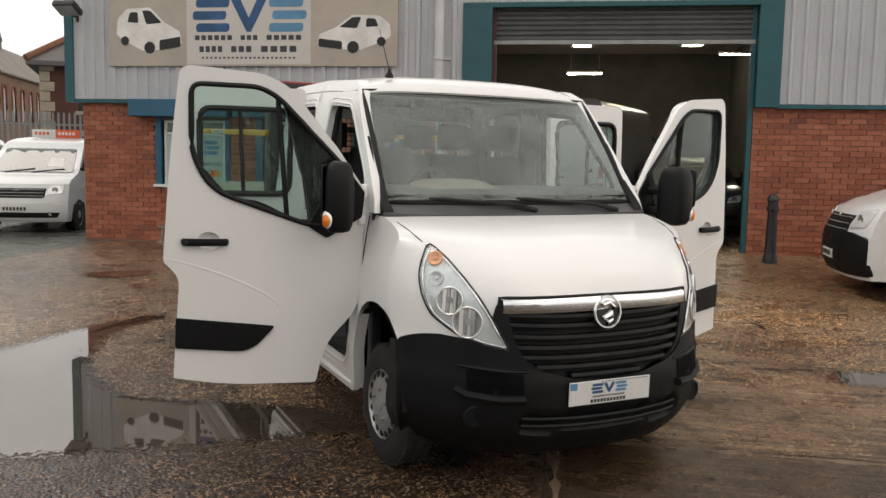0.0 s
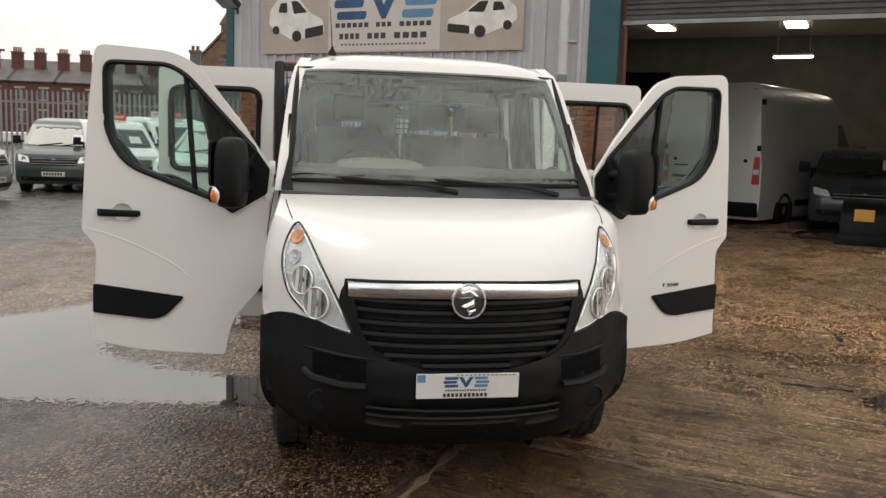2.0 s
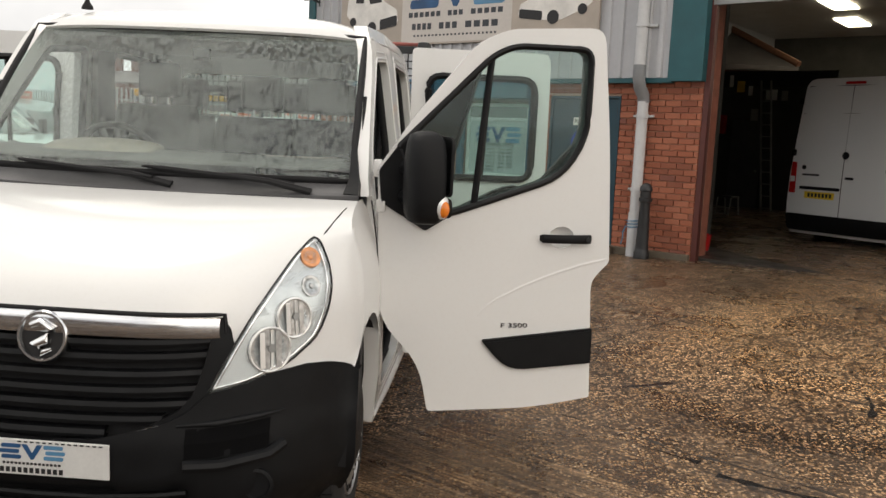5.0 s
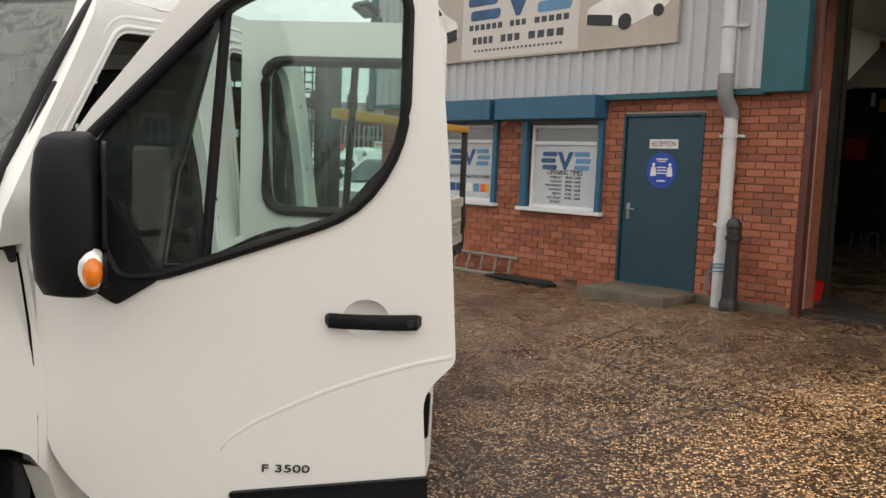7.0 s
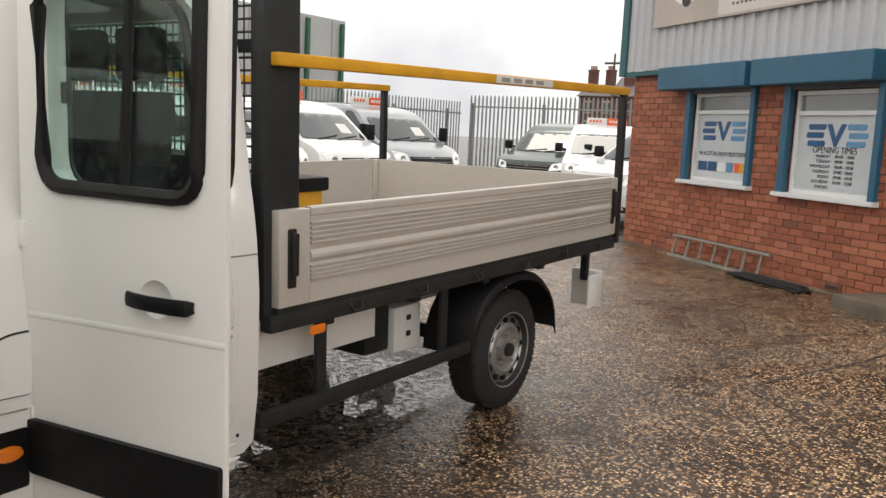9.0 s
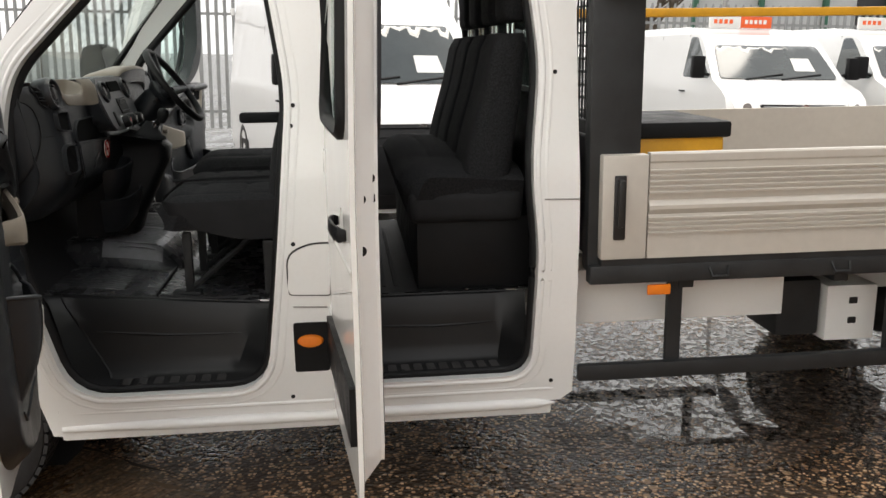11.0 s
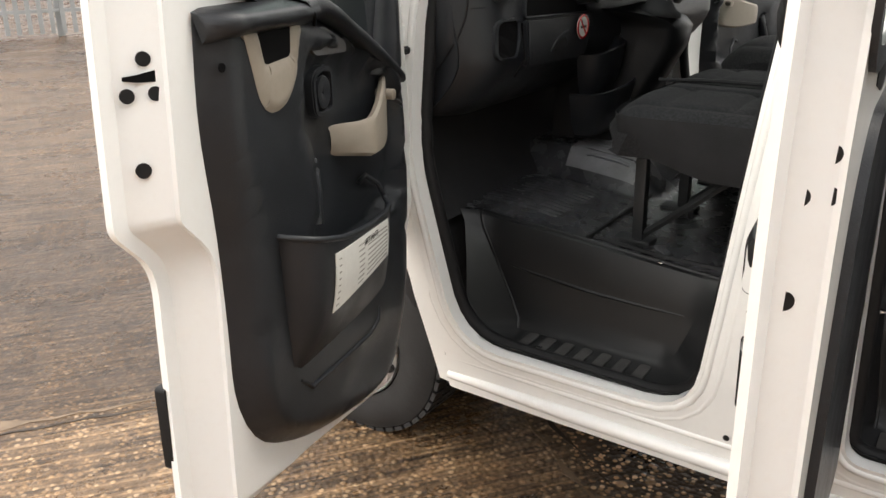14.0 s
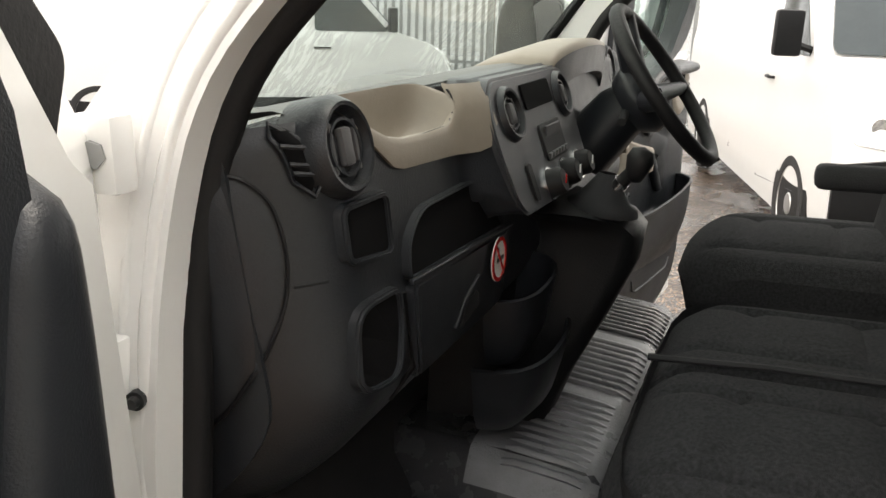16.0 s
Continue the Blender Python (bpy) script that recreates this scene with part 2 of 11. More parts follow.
M_WHITE = paint_white("white_van_paint")
M_WHITE2 = paint_white("white_parked_van_paint", (0.74, 0.75, 0.75))
M_SILVER = simple("silver_van_paint", (0.36, 0.38, 0.40), 0.3, 0.4, 0.08, 2, coat=0.5)
M_DGREY = simple("dark_blue_grey_paint", (0.045, 0.058, 0.07), 0.28, 0.2, 0.1, 2, coat=0.6)
M_PLASTIC = simple("textured_black_plastic", (0.007, 0.0075, 0.0085), 0.5, 0, 0.25, 5, 0.25, 260, rvar=0.1, spec=0.22)
M_TRIM = simple("dark_grey_dash_plastic", (0.016, 0.018, 0.0215), 0.38, 0, 0.15, 5, 0.2, 320, rvar=0.06, spec=0.4)
M_TRIM2 = simple("mid_grey_plastic", (0.085, 0.085, 0.088), 0.5, 0, 0.15, 6, 0.15, 300)
M_BEIGE = simple("warm_grey_trim", (0.27, 0.235, 0.195), 0.5, 0, 0.08, 6, 0.12, 300)
M_RUBBER = simple("black_rubber", (0.008, 0.008, 0.009), 0.6, 0, 0.2, 8, 0.2, 120, spec=0.3)
M_TYRE = simple("tyre_rubber", (0.02, 0.02, 0.021), 0.72, 0, 0.3, 9, 0.3, 90)
M_FLOORMAT = simple("black_rubber_floor", (0.040, 0.041, 0.044), 0.26, 0, 0.3, 7, 0.25, 200, rvar=0.12)
M_FABRIC = simple("charcoal_seat_fabric", (0.026, 0.0265, 0.029), 0.95, 0, 0.5, 160, 0.8, 380, spec=0.2)
M_FABRIC2 = simple("black_seat_side_cloth", (0.019, 0.0195, 0.0215), 0.8, 0, 0.2, 12, 0.3, 300, spec=0.3)
M_CHROME = simple("bright_chrome", (0.86, 0.87, 0.88), 0.16, 1.0, 0.05, 5)
M_MIRROR = simple("mirror_silver", (0.80, 0.83, 0.82), 0.02, 1.0, 0.03, 4)
M_STEEL = simple("painted_steel_wheel", (0.42, 0.42, 0.42), 0.35, 0.7, 0.15, 9, 0.05, 60)
M_DARKSTEEL = simple("dark_painted_steel", (0.022, 0.024, 0.026), 0.5, 0.2, 0.3, 8, 0.2, 60)
M_GALV = simple("galvanised_steel", (0.34, 0.345, 0.34), 0.5, 0.5, 0.2, 4, 0.1, 50)
M_ALU = simple("weathered_aluminium", (0.56, 0.53, 0.48), 0.42, 0.15, 0.04, 2, 0.05, 40, rvar=0.08)
M_YELLOW = simple("yellow_painted_bar", (0.72, 0.36, 0.02), 0.45, 0, 0.15, 6, 0.08, 40)
M_ORANGE = simple("amber_lens", (0.85, 0.22, 0.02), 0.15, 0, 0.08, 8, coat=0.5)
M_INDIC = simple("pale_amber_bulb", (0.80, 0.34, 0.14), 0.2, 0, 0.3, 30, coat=0.5)
M_RED = simple("red_lens", (0.55, 0.02, 0.02), 0.15, 0, 0.08, 8, coat=0.5)
M_LAMP = simple("headlamp_reflector", (0.93, 0.93, 0.91), 0.22, 0.35, 0.06, 14, coat=0.6)
M_LAMPDARK = simple("headlamp_bowl", (0.62, 0.62, 0.61), 0.15, 0.6, 0.4, 60, coat=0.5)
M_GLASS = glass("car_window_glass", (0.80, 0.90, 0.87), dirt=0.016)
M_WSCREEN = glass("rain_streaked_windscreen", (0.80, 0.89, 0.86), dirt=0.02, stretch=(1.0, 1.0, 0.35), base=0.05, mist=0.225)
M_LENS = glass("clear_lamp_lens", (0.93, 0.95, 0.96), dirt=0.02)
M_PLATE = simple("white_plate", (0.72, 0.72, 0.7), 0.35, 0, 0.05, 8)
M_PLATEY = simple("yellow_plate", (0.75, 0.52, 0.04), 0.35, 0, 0.05, 8)
M_INK = simple("black_ink", (0.015, 0.015, 0.016), 0.5, 0, 0.1, 9)
M_INKBLUE = simple("blue_print", (0.02, 0.09, 0.22), 0.4, 0, 0.35, 3)
M_INKTEAL = simple("pale_blue_print", (0.10, 0.27, 0.45), 0.4, 0, 0.2, 3)
M_GREYPRINT = simple("grey_print", (0.30, 0.29, 0.27), 0.5, 0, 0.1, 9)
M_ROOFSIGN = simple("orange_roof_board", (0.78, 0.12, 0.03), 0.4, 0, 0.08, 4)
# near-black: shade painted into shallow recesses, also joints, latches and the display
M_HOLLOW = simple("black_joint_and_hollow_shade", (0.004, 0.004, 0.0045), 0.9, 0, 0.1, 6, spec=0.1)
M_GROUND = wet_ground_mat()
M_WATER = water_mat()


# ---- mesh helpers ----
def part(name, bm, material, parent=None, label="", smooth=None):
    me = bpy.data.meshes.new(name)
    bmesh.ops.recalc_face_normals(bm, faces=bm.faces[:])
    bm.to_mesh(me)
    bm.free()
    if smooth is not None:
        for p in me.polygons:
            p.use_smooth = True
        me.set_sharp_from_angle(angle=radians(smooth))
    for m in material if isinstance(material, (list, tuple)) else [material]:
        me.materials.append(m)
    ob = new(name, me)
    if parent:
        ob.parent = parent
    if label:
        ob["label"] = label
    return ob


def thing(name, m, label, category, group="", kind=""):
    ob = new(name)
    ob.matrix_world = m
    ob.empty_display_size = 0.2
    return tagged(ob, label, category, group, kind)


def box(bm, x0, x1, y0, y1, z0, z1, bevel=0.0, m=None, seg=2):
    v = [bm.verts.new((x, y, z)) for x in (x0, x1) for y in (y0, y1) for z in (z0, z1)]
    f = [bm.faces.new([v[i] for i in q]) for q in ((0, 1, 3, 2), (4, 6, 7, 5), (0, 4, 5, 1), (2, 3, 7, 6), (0, 2, 6, 4), (1, 5, 7, 3))]
    if bevel > 0:
        e = list({e for q in f for e in q.edges})
        r = bmesh.ops.bevel(bm, geom=e, offset=bevel, segments=seg, affect="EDGES", profile=0.6)
        v = list({w for q in r["faces"] for w in q.verts} | {w for w in v if w.is_valid})
    if m is not None:
        bmesh.ops.transform(bm, matrix=m, verts=v)
    return bm


def boxed(x0, x1, y0, y1, z0, z1, bevel=0.0, m=None):
    return box(bmesh.new(), x0, x1, y0, y1, z0, z1, bevel, m)


def tube(bm, pts, r, seg=8, closed=False, flat=1.0):
    """A round bar along a row of points; flat squeezes it across."""
    pts = [Vector(p) for p in pts]
    rings, n = [], len(pts)
    up = Vector((0, 0, 1))
    for i, p in enumerate(pts):
        a = pts[(i - 1) % n] if closed or i else p
        c = pts[(i + 1) % n] if closed or i < n - 1 else p
        t = (c - a).normalized()
        s = t.cross(up)
        if s.length < 0.05:
            s = t.cross(Vector((0, 1, 0)))
        s.normalize()
        q = s.cross(t)
        rr = r[i] if isinstance(r, (list, tuple)) else r
        rings.append([bm.verts.new(p + rr * (s * math.cos(k * math.tau / seg) * flat + q * math.sin(k * math.tau / seg))) for k in range(seg)])
    for i in range(n if closed else n - 1):
        a, c = rings[i], rings[(i + 1) % n]
        for k in range(seg):
            bm.faces.new((a[k], a[(k + 1) % seg], c[(k + 1) % seg], c[k]))
    if not closed:
        bm.faces.new(rings[0])
        bm.faces.new(rings[-1][::-1])
    return bm


def lathe(bm, prof, centre, axis, seg=32):
    """Turns rows of (distance along the axis, radius) round the axis through centre."""
    axis = Vector(axis).normalized()
    s = axis.orthogonal().normalized()
    q = axis.cross(s)
    c = Vector(centre)
    rings = []
    for d, r in prof:
        if r < 1e-5:
            rings.append([bm.verts.new(c + axis * d)])
        else:
            rings.append([bm.verts.new(c + axis * d + r * (s * math.cos(k * math.tau / seg) + q * math.sin(k * math.tau / seg))) for k in range(seg)])
    for a, b in zip(rings, rings[1:]):
        for k in range(seg):
            j = (k + 1) % seg
            if len(a) == 1 and len(b) == 1:
                continue
            if len(a) == 1:
                bm.faces.new((a[0], b[j], b[k]))
            elif len(b) == 1:
                bm.faces.new((a[k], a[j], b[0]))
            else:
                bm.faces.new((a[k], a[j], b[j], b[k]))
    return bm


def grid(bm, rows, close=False):
    """A sheet through rows of points, all of one length."""
    vs = [[bm.verts.new(p) for p in row] for row in rows]
    for a, b in zip(vs, vs[1:]):
        for k in range(len(a) - (0 if close else 1)):
            j = (k + 1) % len(a)
            bm.faces.new((a[k], a[j], b[j], b[k]))
    return vs


def solid(bm, thick):
    """Gives a sheet a thickness, inwards along its normals."""
    bmesh.ops.recalc_face_normals(bm, faces=bm.faces[:])
    bmesh.ops.solidify(bm, geom=bm.faces[:], thickness=thick)
    return bm


def rounded(pts, r, n=4):
    """A closed outline with its corners rounded; r is one radius or one a corner."""
    out, k = [], len(pts)
    for i in range(k):
        p, a, b = Vector(pts[i]), Vector(pts[i - 1]), Vector(pts[(i + 1) % k])
        rr = r[i] if isinstance(r, (list, tuple)) else r
        da, db = (a - p), (b - p)
        d = min(rr, da.length * 0.48, db.length * 0.48)
        if d < 1e-4:
            out.append(tuple(p))
            continue
        s, e = p + da.normalized() * d, p + db.normalized() * d
        for j in range(n + 1):
            t = j / n
            q = s * (1 - t) ** 2 + p * 2 * t * (1 - t) + e * t * t
            out.append(tuple(q))
    return out


def plate(bm, loops, place, w0, w1, maxlen=0.16):
    """A plate with holes: outlines in (u, v), laid into space by place(u, v, w) from depth w0 to w1."""
    flat = bmesh.new()
    for loop in loops:
        vs = [flat.verts.new((u, v, 0)) for u, v in loop]
        for i in range(len(vs)):
            flat.edges.new((vs[i], vs[(i + 1) % len(vs)]))
    bmesh.ops.triangle_fill(flat, use_beauty=True, use_dissolve=False, edges=flat.edges[:], normal=(0, 0, 1))
    for _ in range(4):
        long = [e for e in flat.edges if e.calc_length() > maxlen and not e.is_boundary]
        edge = [e for e in flat.edges if e.calc_length() > maxlen and e.is_boundary]
        if not long and not edge:
            break
        bmesh.ops.subdivide_edges(flat, edges=long + edge, cuts=1)
        bmesh.ops.triangulate(flat, faces=flat.faces[:])
    flat.verts.index_update()
    co = [(v.co.x, v.co.y) for v in flat.verts]
    top = [bm.verts.new(place(u, v, w0)) for u, v in co]
    bot = [bm.verts.new(place(u, v, w1)) for u, v in co]
    for f in flat.faces:
        ids = [v.index for v in f.verts]
        bm.faces.new([top[i] for i in ids])
        bm.faces.new([bot[i] for i in ids[::-1]])
    for e in flat.edges:
        if e.is_boundary:
            a, b = e.verts[0].index, e.verts[1].index
            bm.faces.new((top[a], top[b], bot[b], bot[a]))
    flat.free()
    return bm


def disc(bm, centre, axis, r, depth, seg=24, r2=None):
    return lathe(bm, [(0, 0), (0, r), (depth, r2 if r2 is not None else r), (depth, 0)], centre, axis, seg)


def lettering(text, size, mat, m, parent=None, name="lettering", depth=0.002, align="CENTER", bold=0.0, label="", width=None):
    cu = bpy.data.curves.new(name, "FONT")
    cu.body, cu.size, cu.extrude, cu.align_x, cu.align_y, cu.offset = text, size, depth, align, "CENTER", bold
    tmp = bpy.data.objects.new(name, cu)
    scene.collection.objects.link(tmp)
    bpy.context.view_layer.update()
    me = bpy.data.meshes.new_from_object(tmp.evaluated_get(bpy.context.evaluated_depsgraph_get()))
    bpy.data.objects.remove(tmp)
    if width and len(me.vertices):
        xs = [v.co.x for v in me.vertices]
        me.transform(Matrix.Scale(width / (max(xs) - min(xs)), 4, (1, 0, 0)))
    me.materials.clear()
    me.materials.append(mat)
    ob = new(name, me)
    if parent:
        ob.parent = parent
    ob.matrix_local = m
    if label:
        ob["label"] = label
    return ob


def lerp_table(table, z):
    """Values of a table of rows (key, a, b, ...) between its keys."""
    if z <= table[0][0]:
        return table[0][1:]
    for a, b in zip(table, table[1:]):
        if z <= b[0]:
            t = (z - a[0]) / (b[0] - a[0])
            return tuple(p + (q - p) * t for p, q in zip(a[1:], b[1:]))
    return table[-1][1:]

# ---- yard ----
def yard_z(x, y):
    """The yard rises towards the workshop, and to the side of its big door."""
    z = 0.026 * max(-7.0, min(y, 8.0)) + 0.01 * max(0.0, min(y - 8.0, 6.0))
    return z + 0.035 * max(0.0, min(x - 1.2, 7.0)) * min(1.0, max(0.0, (y + 2) / 8.0))


def build_ground():
    bm = bmesh.new()
    xs = [-400, -150, -60] + [-30 + 1.5 * i for i in range(41)] + [60, 150, 400]
    ys = [-400, -150, -60] + [-24 + 1.5 * i for i in range(45)] + [70, 150, 400]
    grid(bm, [[(x, y, yard_z(x, y)) for x in xs] for y in ys])
    return tagged(part("ground", bm, M_GROUND, None, "", 60), "wet brown concrete yard with worn aggregate and puddles", "ground", kind="structure")


build_ground()


def build_puddle(name, pts, label, full=1.0):
    """Water lying on the yard: a wobbling outline with a rim that thins out."""
    rnd = random.Random(len(pts))
    loop = rounded(pts, 0.3, 4)
    cx = sum(p[0] for p in loop) / len(loop)
    cy = sum(p[1] for p in loop) / len(loop)
    inner = [Vector(p) for p in grown2(loop, -0.16)]
    outer = [Vector(p) for p in grown2(loop, 0.22)]
    bm = bmesh.new()
    lay = bm.verts.layers.float.new("wet")

    def vert(p, wet):
        v = bm.verts.new((p[0], p[1], yard_z(p[0], p[1]) + 0.004))
        v[lay] = wet
        return v
    vi = [vert(p, full) for p in inner]
    vo = [vert(p, 0.0) for p in outer]
    n = len(vi)
    for i in range(n):
        j = (i + 1) % n
        bm.faces.new((vi[i], vi[j], vo[j], vo[i]))
    eds = [bm.edges.get((vi[i], vi[(i + 1) % n])) for i in range(n)]
    bmesh.ops.triangle_fill(bm, use_beauty=True, edges=[e for e in eds if e], normal=(0, 0, 1))
    for f in bm.faces:
        if f.normal.z < 0:
            f.normal_flip()
    me = bpy.data.meshes.new(name)
    bm.to_mesh(me)
    bm.free()
    me.materials.append(M_WATER)
    return tagged(new(name, me), label, "puddle", kind="structure")


def grown2(loop, d):
    n = len(loop)
    area = sum(loop[i][0] * loop[(i + 1) % n][1] - loop[(i + 1) % n][0] * loop[i][1] for i in range(n))
    out = []
    for i in range(n):
        t = Vector(loop[(i + 1) % n]) - Vector(loop[i - 1])
        nv = Vector((t.y, -t.x)).normalized() * (d if area > 0 else -d)
        out.append((loop[i][0] + nv.x, loop[i][1] + nv.y))
    return out


build_puddle("water", [(-4.6, 1.9), (-3.0, 1.75), (-1.9, 1.55), (-0.95, 1.5), (-0.95, 1.85), (-1.6, 2.25), (-2.25, 2.6), (-2.45, 3.6), (-2.2, 4.7), (-1.5, 5.5), (-2.2, 5.1), (-3.2, 4.1), (-4.4, 3.6)], "shallow puddle of rain water on the yard")
build_puddle("water", [(-1.6, 3.4), (0.4, 3.25), (0.95, 3.9), (0.9, 4.9), (0.55, 5.7), (-0.6, 5.6), (-1.8, 4.6)], "broken wet patch under the load bed", 0.44)
build_puddle("water", [(3.1, 1.05), (3.7, 0.6), (3.9, 0.85), (3.3, 1.3)], "small puddle in a worn hollow")
build_puddle("water", [(3.4, -2.6), (4.6, -3.2), (5.2, -2.4), (4.2, -1.7)], "shallow puddle near the road")
build_puddle("water", [(-2.0, 8.0), (-1.4, 8.1), (-1.3, 8.6), (-2.1, 8.5)], "small shining puddle")
M_JOINT = simple("muddy_slab_joint", (0.035, 0.025, 0.018), 0.7, 0, 0.4, 9, 0.5, 60)
M_KERBLINE = simple("worn_slab_edge", (0.17, 0.12, 0.078), 0.7, 0, 0.3, 9, 0.5, 60)


M_PIT = simple("wet_worn_hollow", (0.018, 0.015, 0.013), 0.25, 0, 0.4, 12, 0.5, 60)


def build_joint(p, q, wide, mat, label, seed):
    """A joint between slabs: a thin uneven strip lying on the yard."""
    rnd = random.Random(seed)
    p, q = Vector(p), Vector(q)
    d = (q - p).normalized()
    nv = Vector((-d.y, d.x))
    n = max(4, int((q - p).length / 0.08))
    bm = bmesh.new()
    rows = []
    off = 0.0
    for k in range(n + 1):
        off = off * 0.7 + rnd.uniform(-0.012, 0.012)
        c = p.lerp(q, k / n) + nv * off
        w = wide * rnd.choice((0.1, 0.3, 0.6, 1.0, 1.6)) * rnd.uniform(0.5, 1.0)
        rows.append([(*(c + nv * f * w), yard_z(*(c + nv * f * w)) + (0.003 if abs(f) < 0.6 else -0.004)) for f in (-0.6, -0.5, 0.5, 0.6)])
    grid(bm, rows)
    return tagged(part("slab_joint", bm, mat, None), label, "ground", kind="structure")


build_joint((-1.1, -1.1), (1.55, 2.9), 0.016, M_JOINT, "dark joint between concrete slabs", 1)
build_joint((-1.06, -1.15), (1.6, 2.86), 0.05, M_KERBLINE, "pale worn slab edge", 2)
build_joint((-0.2, 1.2), (4.6, -2.2), 0.014, M_JOINT, "dark joint between concrete slabs", 3)
build_joint((-0.2, 1.14), (4.6, -2.26), 0.05, M_KERBLINE, "pale worn slab edge", 4)
build_joint((2.0, 2.45), (5.4, -0.15), 0.03, M_JOINT, "dark crack in the concrete", 5)
build_joint((1.87, 6.55), (3.4, 5.05), 0.018, M_JOINT, "dark joint between concrete slabs", 6)
build_joint((2.3, 4.15), (3.7, 5.75), 0.018, M_JOINT, "dark joint between concrete slabs", 7)
build_joint((2.0, 6.55), (2.6, 8.0), 0.03, M_JOINT, "dark joint between concrete slabs", 8)
build_joint((-2.4, 4.75), (-1.3, 5.75), 0.05, M_KERBLINE, "pale worn slab edge", 9)
build_joint((3.2, 3.6), (5.6, 1.7), 0.022, M_JOINT, "dark crack in the concrete", 10)

for n, (p, q, w) in enumerate((((2.42, 1.98), (2.70, 1.79), 0.055), ((2.76, 1.64), (3.18, 1.38), 0.075), ((2.46, 3.07), (2.82, 3.25), 0.06), ((3.98, 2.68), (4.12, 3.10), 0.06), ((3.3, 2.1), (3.62, 1.95), 0.04), ((4.6, 1.9), (5.0, 1.7), 0.05))):
    build_joint(p, q, w, M_PIT, "wet worn hollow in the concrete", 20 + n)


# ---- the workshop ----
B_O, B_U, B_N = Vector((-1.93, 13.08, 0)), Vector((0.8177, -0.5757, 0)), Vector((-0.5757, -0.8177, 0))
B_M = Matrix(((B_U.x, -B_N.x, 0, B_O.x), (B_U.y, -B_N.y, 0, B_O.y), (0, 0, 1, 0), (0, 0, 0, 1)))
# local frame of the front wall: x along it, y into the building, z up; cladding face at y = 0, bricks at y = 0.08
CLAD_Z, ROOF_Z, BASE_Z, BRICK_END = 2.74, 6.4, 0.0, 15.0
M_BRICK = None


def brick_mat():
    m, nt, b = mat_base("red_brick", 0.75)
    oi = nt.nodes.new("ShaderNodeObjectInfo")
    geo = nt.nodes.new("ShaderNodeNewGeometry")
    addr = nt.nodes.new("ShaderNodeMath")
    addr.operation = "ADD"
    nt.links.new(oi.outputs["Random"], addr.inputs[0])
    nt.links.new(geo.outputs["Random Per Island"], addr.inputs[1])
    fr = nt.nodes.new("ShaderNodeMath")
    fr.operation = "FRACT"
    nt.links.new(addr.outputs[0], fr.inputs[0])
    c = tex_ramp(nt, fr.outputs[0], [(0.0, (0.26, 0.082, 0.046)), (0.5, (0.36, 0.115, 0.062)), (0.92, (0.43, 0.155, 0.09)), (1.0, (0.2, 0.07, 0.05))])
    g = tex_ramp(nt, tex_noise(nt, 30, 5), [(0.3, (0.8, 0.8, 0.8)), (0.7, (1.08, 1.05, 1.0))])
    nt.links.new(tex_mix(nt, 1.0, c, g, "MULTIPLY"), b.inputs["Base Color"])
    tex_bump(nt, b, tex_noise(nt, 90, 5), 0.5, 0.004)
    return m


M_BRICK = brick_mat()
M_MORTAR = simple("pale_mortar", (0.50, 0.33, 0.25), 0.9, 0, 0.15, 10, 0.4, 90)
M_CLAD = simple("pale_grey_cladding", (0.50, 0.51, 0.53), 0.45, 0.0, 0.08, 1.2, rvar=0.06)
M_TEAL = simple("teal_painted_steel", (0.016, 0.098, 0.115), 0.45, 0, 0.15, 3, rvar=0.08)
M_TEALDOOR = simple("dark_teal_door_paint", (0.012, 0.052, 0.075), 0.4, 0, 0.15, 3, rvar=0.08)
M_SHUTBOX = simple("blue_shutter_box", (0.02, 0.11, 0.19), 0.45, 0, 0.12, 3)
M_UPVC = simple("white_upvc", (0.70, 0.71, 0.71), 0.35, 0, 0.05, 5)
M_SHUTTER = simple("grey_roller_shutter", (0.10, 0.10, 0.10), 0.5, 0.2, 0.2, 4)
M_SIGNBACK = simple("cream_sign_print", (0.47, 0.41, 0.35), 0.35, 0, 0.16, 0.9)
M_SIGNLITE = simple("white_sign_print", (0.62, 0.58, 0.54), 0.35, 0, 0.05, 2)
M_WINFILM = simple("printed_window_film", (0.50, 0.54, 0.56), 0.2, 0, 0.06, 2, coat=0.8)
# inner walls and floor: dark base tones with random blotches
M_INSIDE = simple("dark_workshop_wall", (0.065, 0.063, 0.056), 0.8, 0, 0.3, 1.3)
M_INFLOOR = simple("dark_workshop_floor", (0.035, 0.03, 0.026), 0.45, 0, 0.4, 1.5, 0.2, 40, rvar=0.15)
M_PIPE = simple("white_plastic_pipe", (0.62, 0.63, 0.64), 0.4, 0, 0.12, 3)
M_PIPEGREY = simple("grey_plastic_pipe", (0.25, 0.26, 0.27), 0.45, 0, 0.12, 3)
M_IRON = simple("black_cast_iron", (0.02, 0.021, 0.023), 0.45, 0, 0.25, 6, 0.2, 60)
M_STONE = simple("damp_concrete_step", (0.13, 0.105, 0.075), 0.6, 0, 0.3, 4, 0.4, 40)


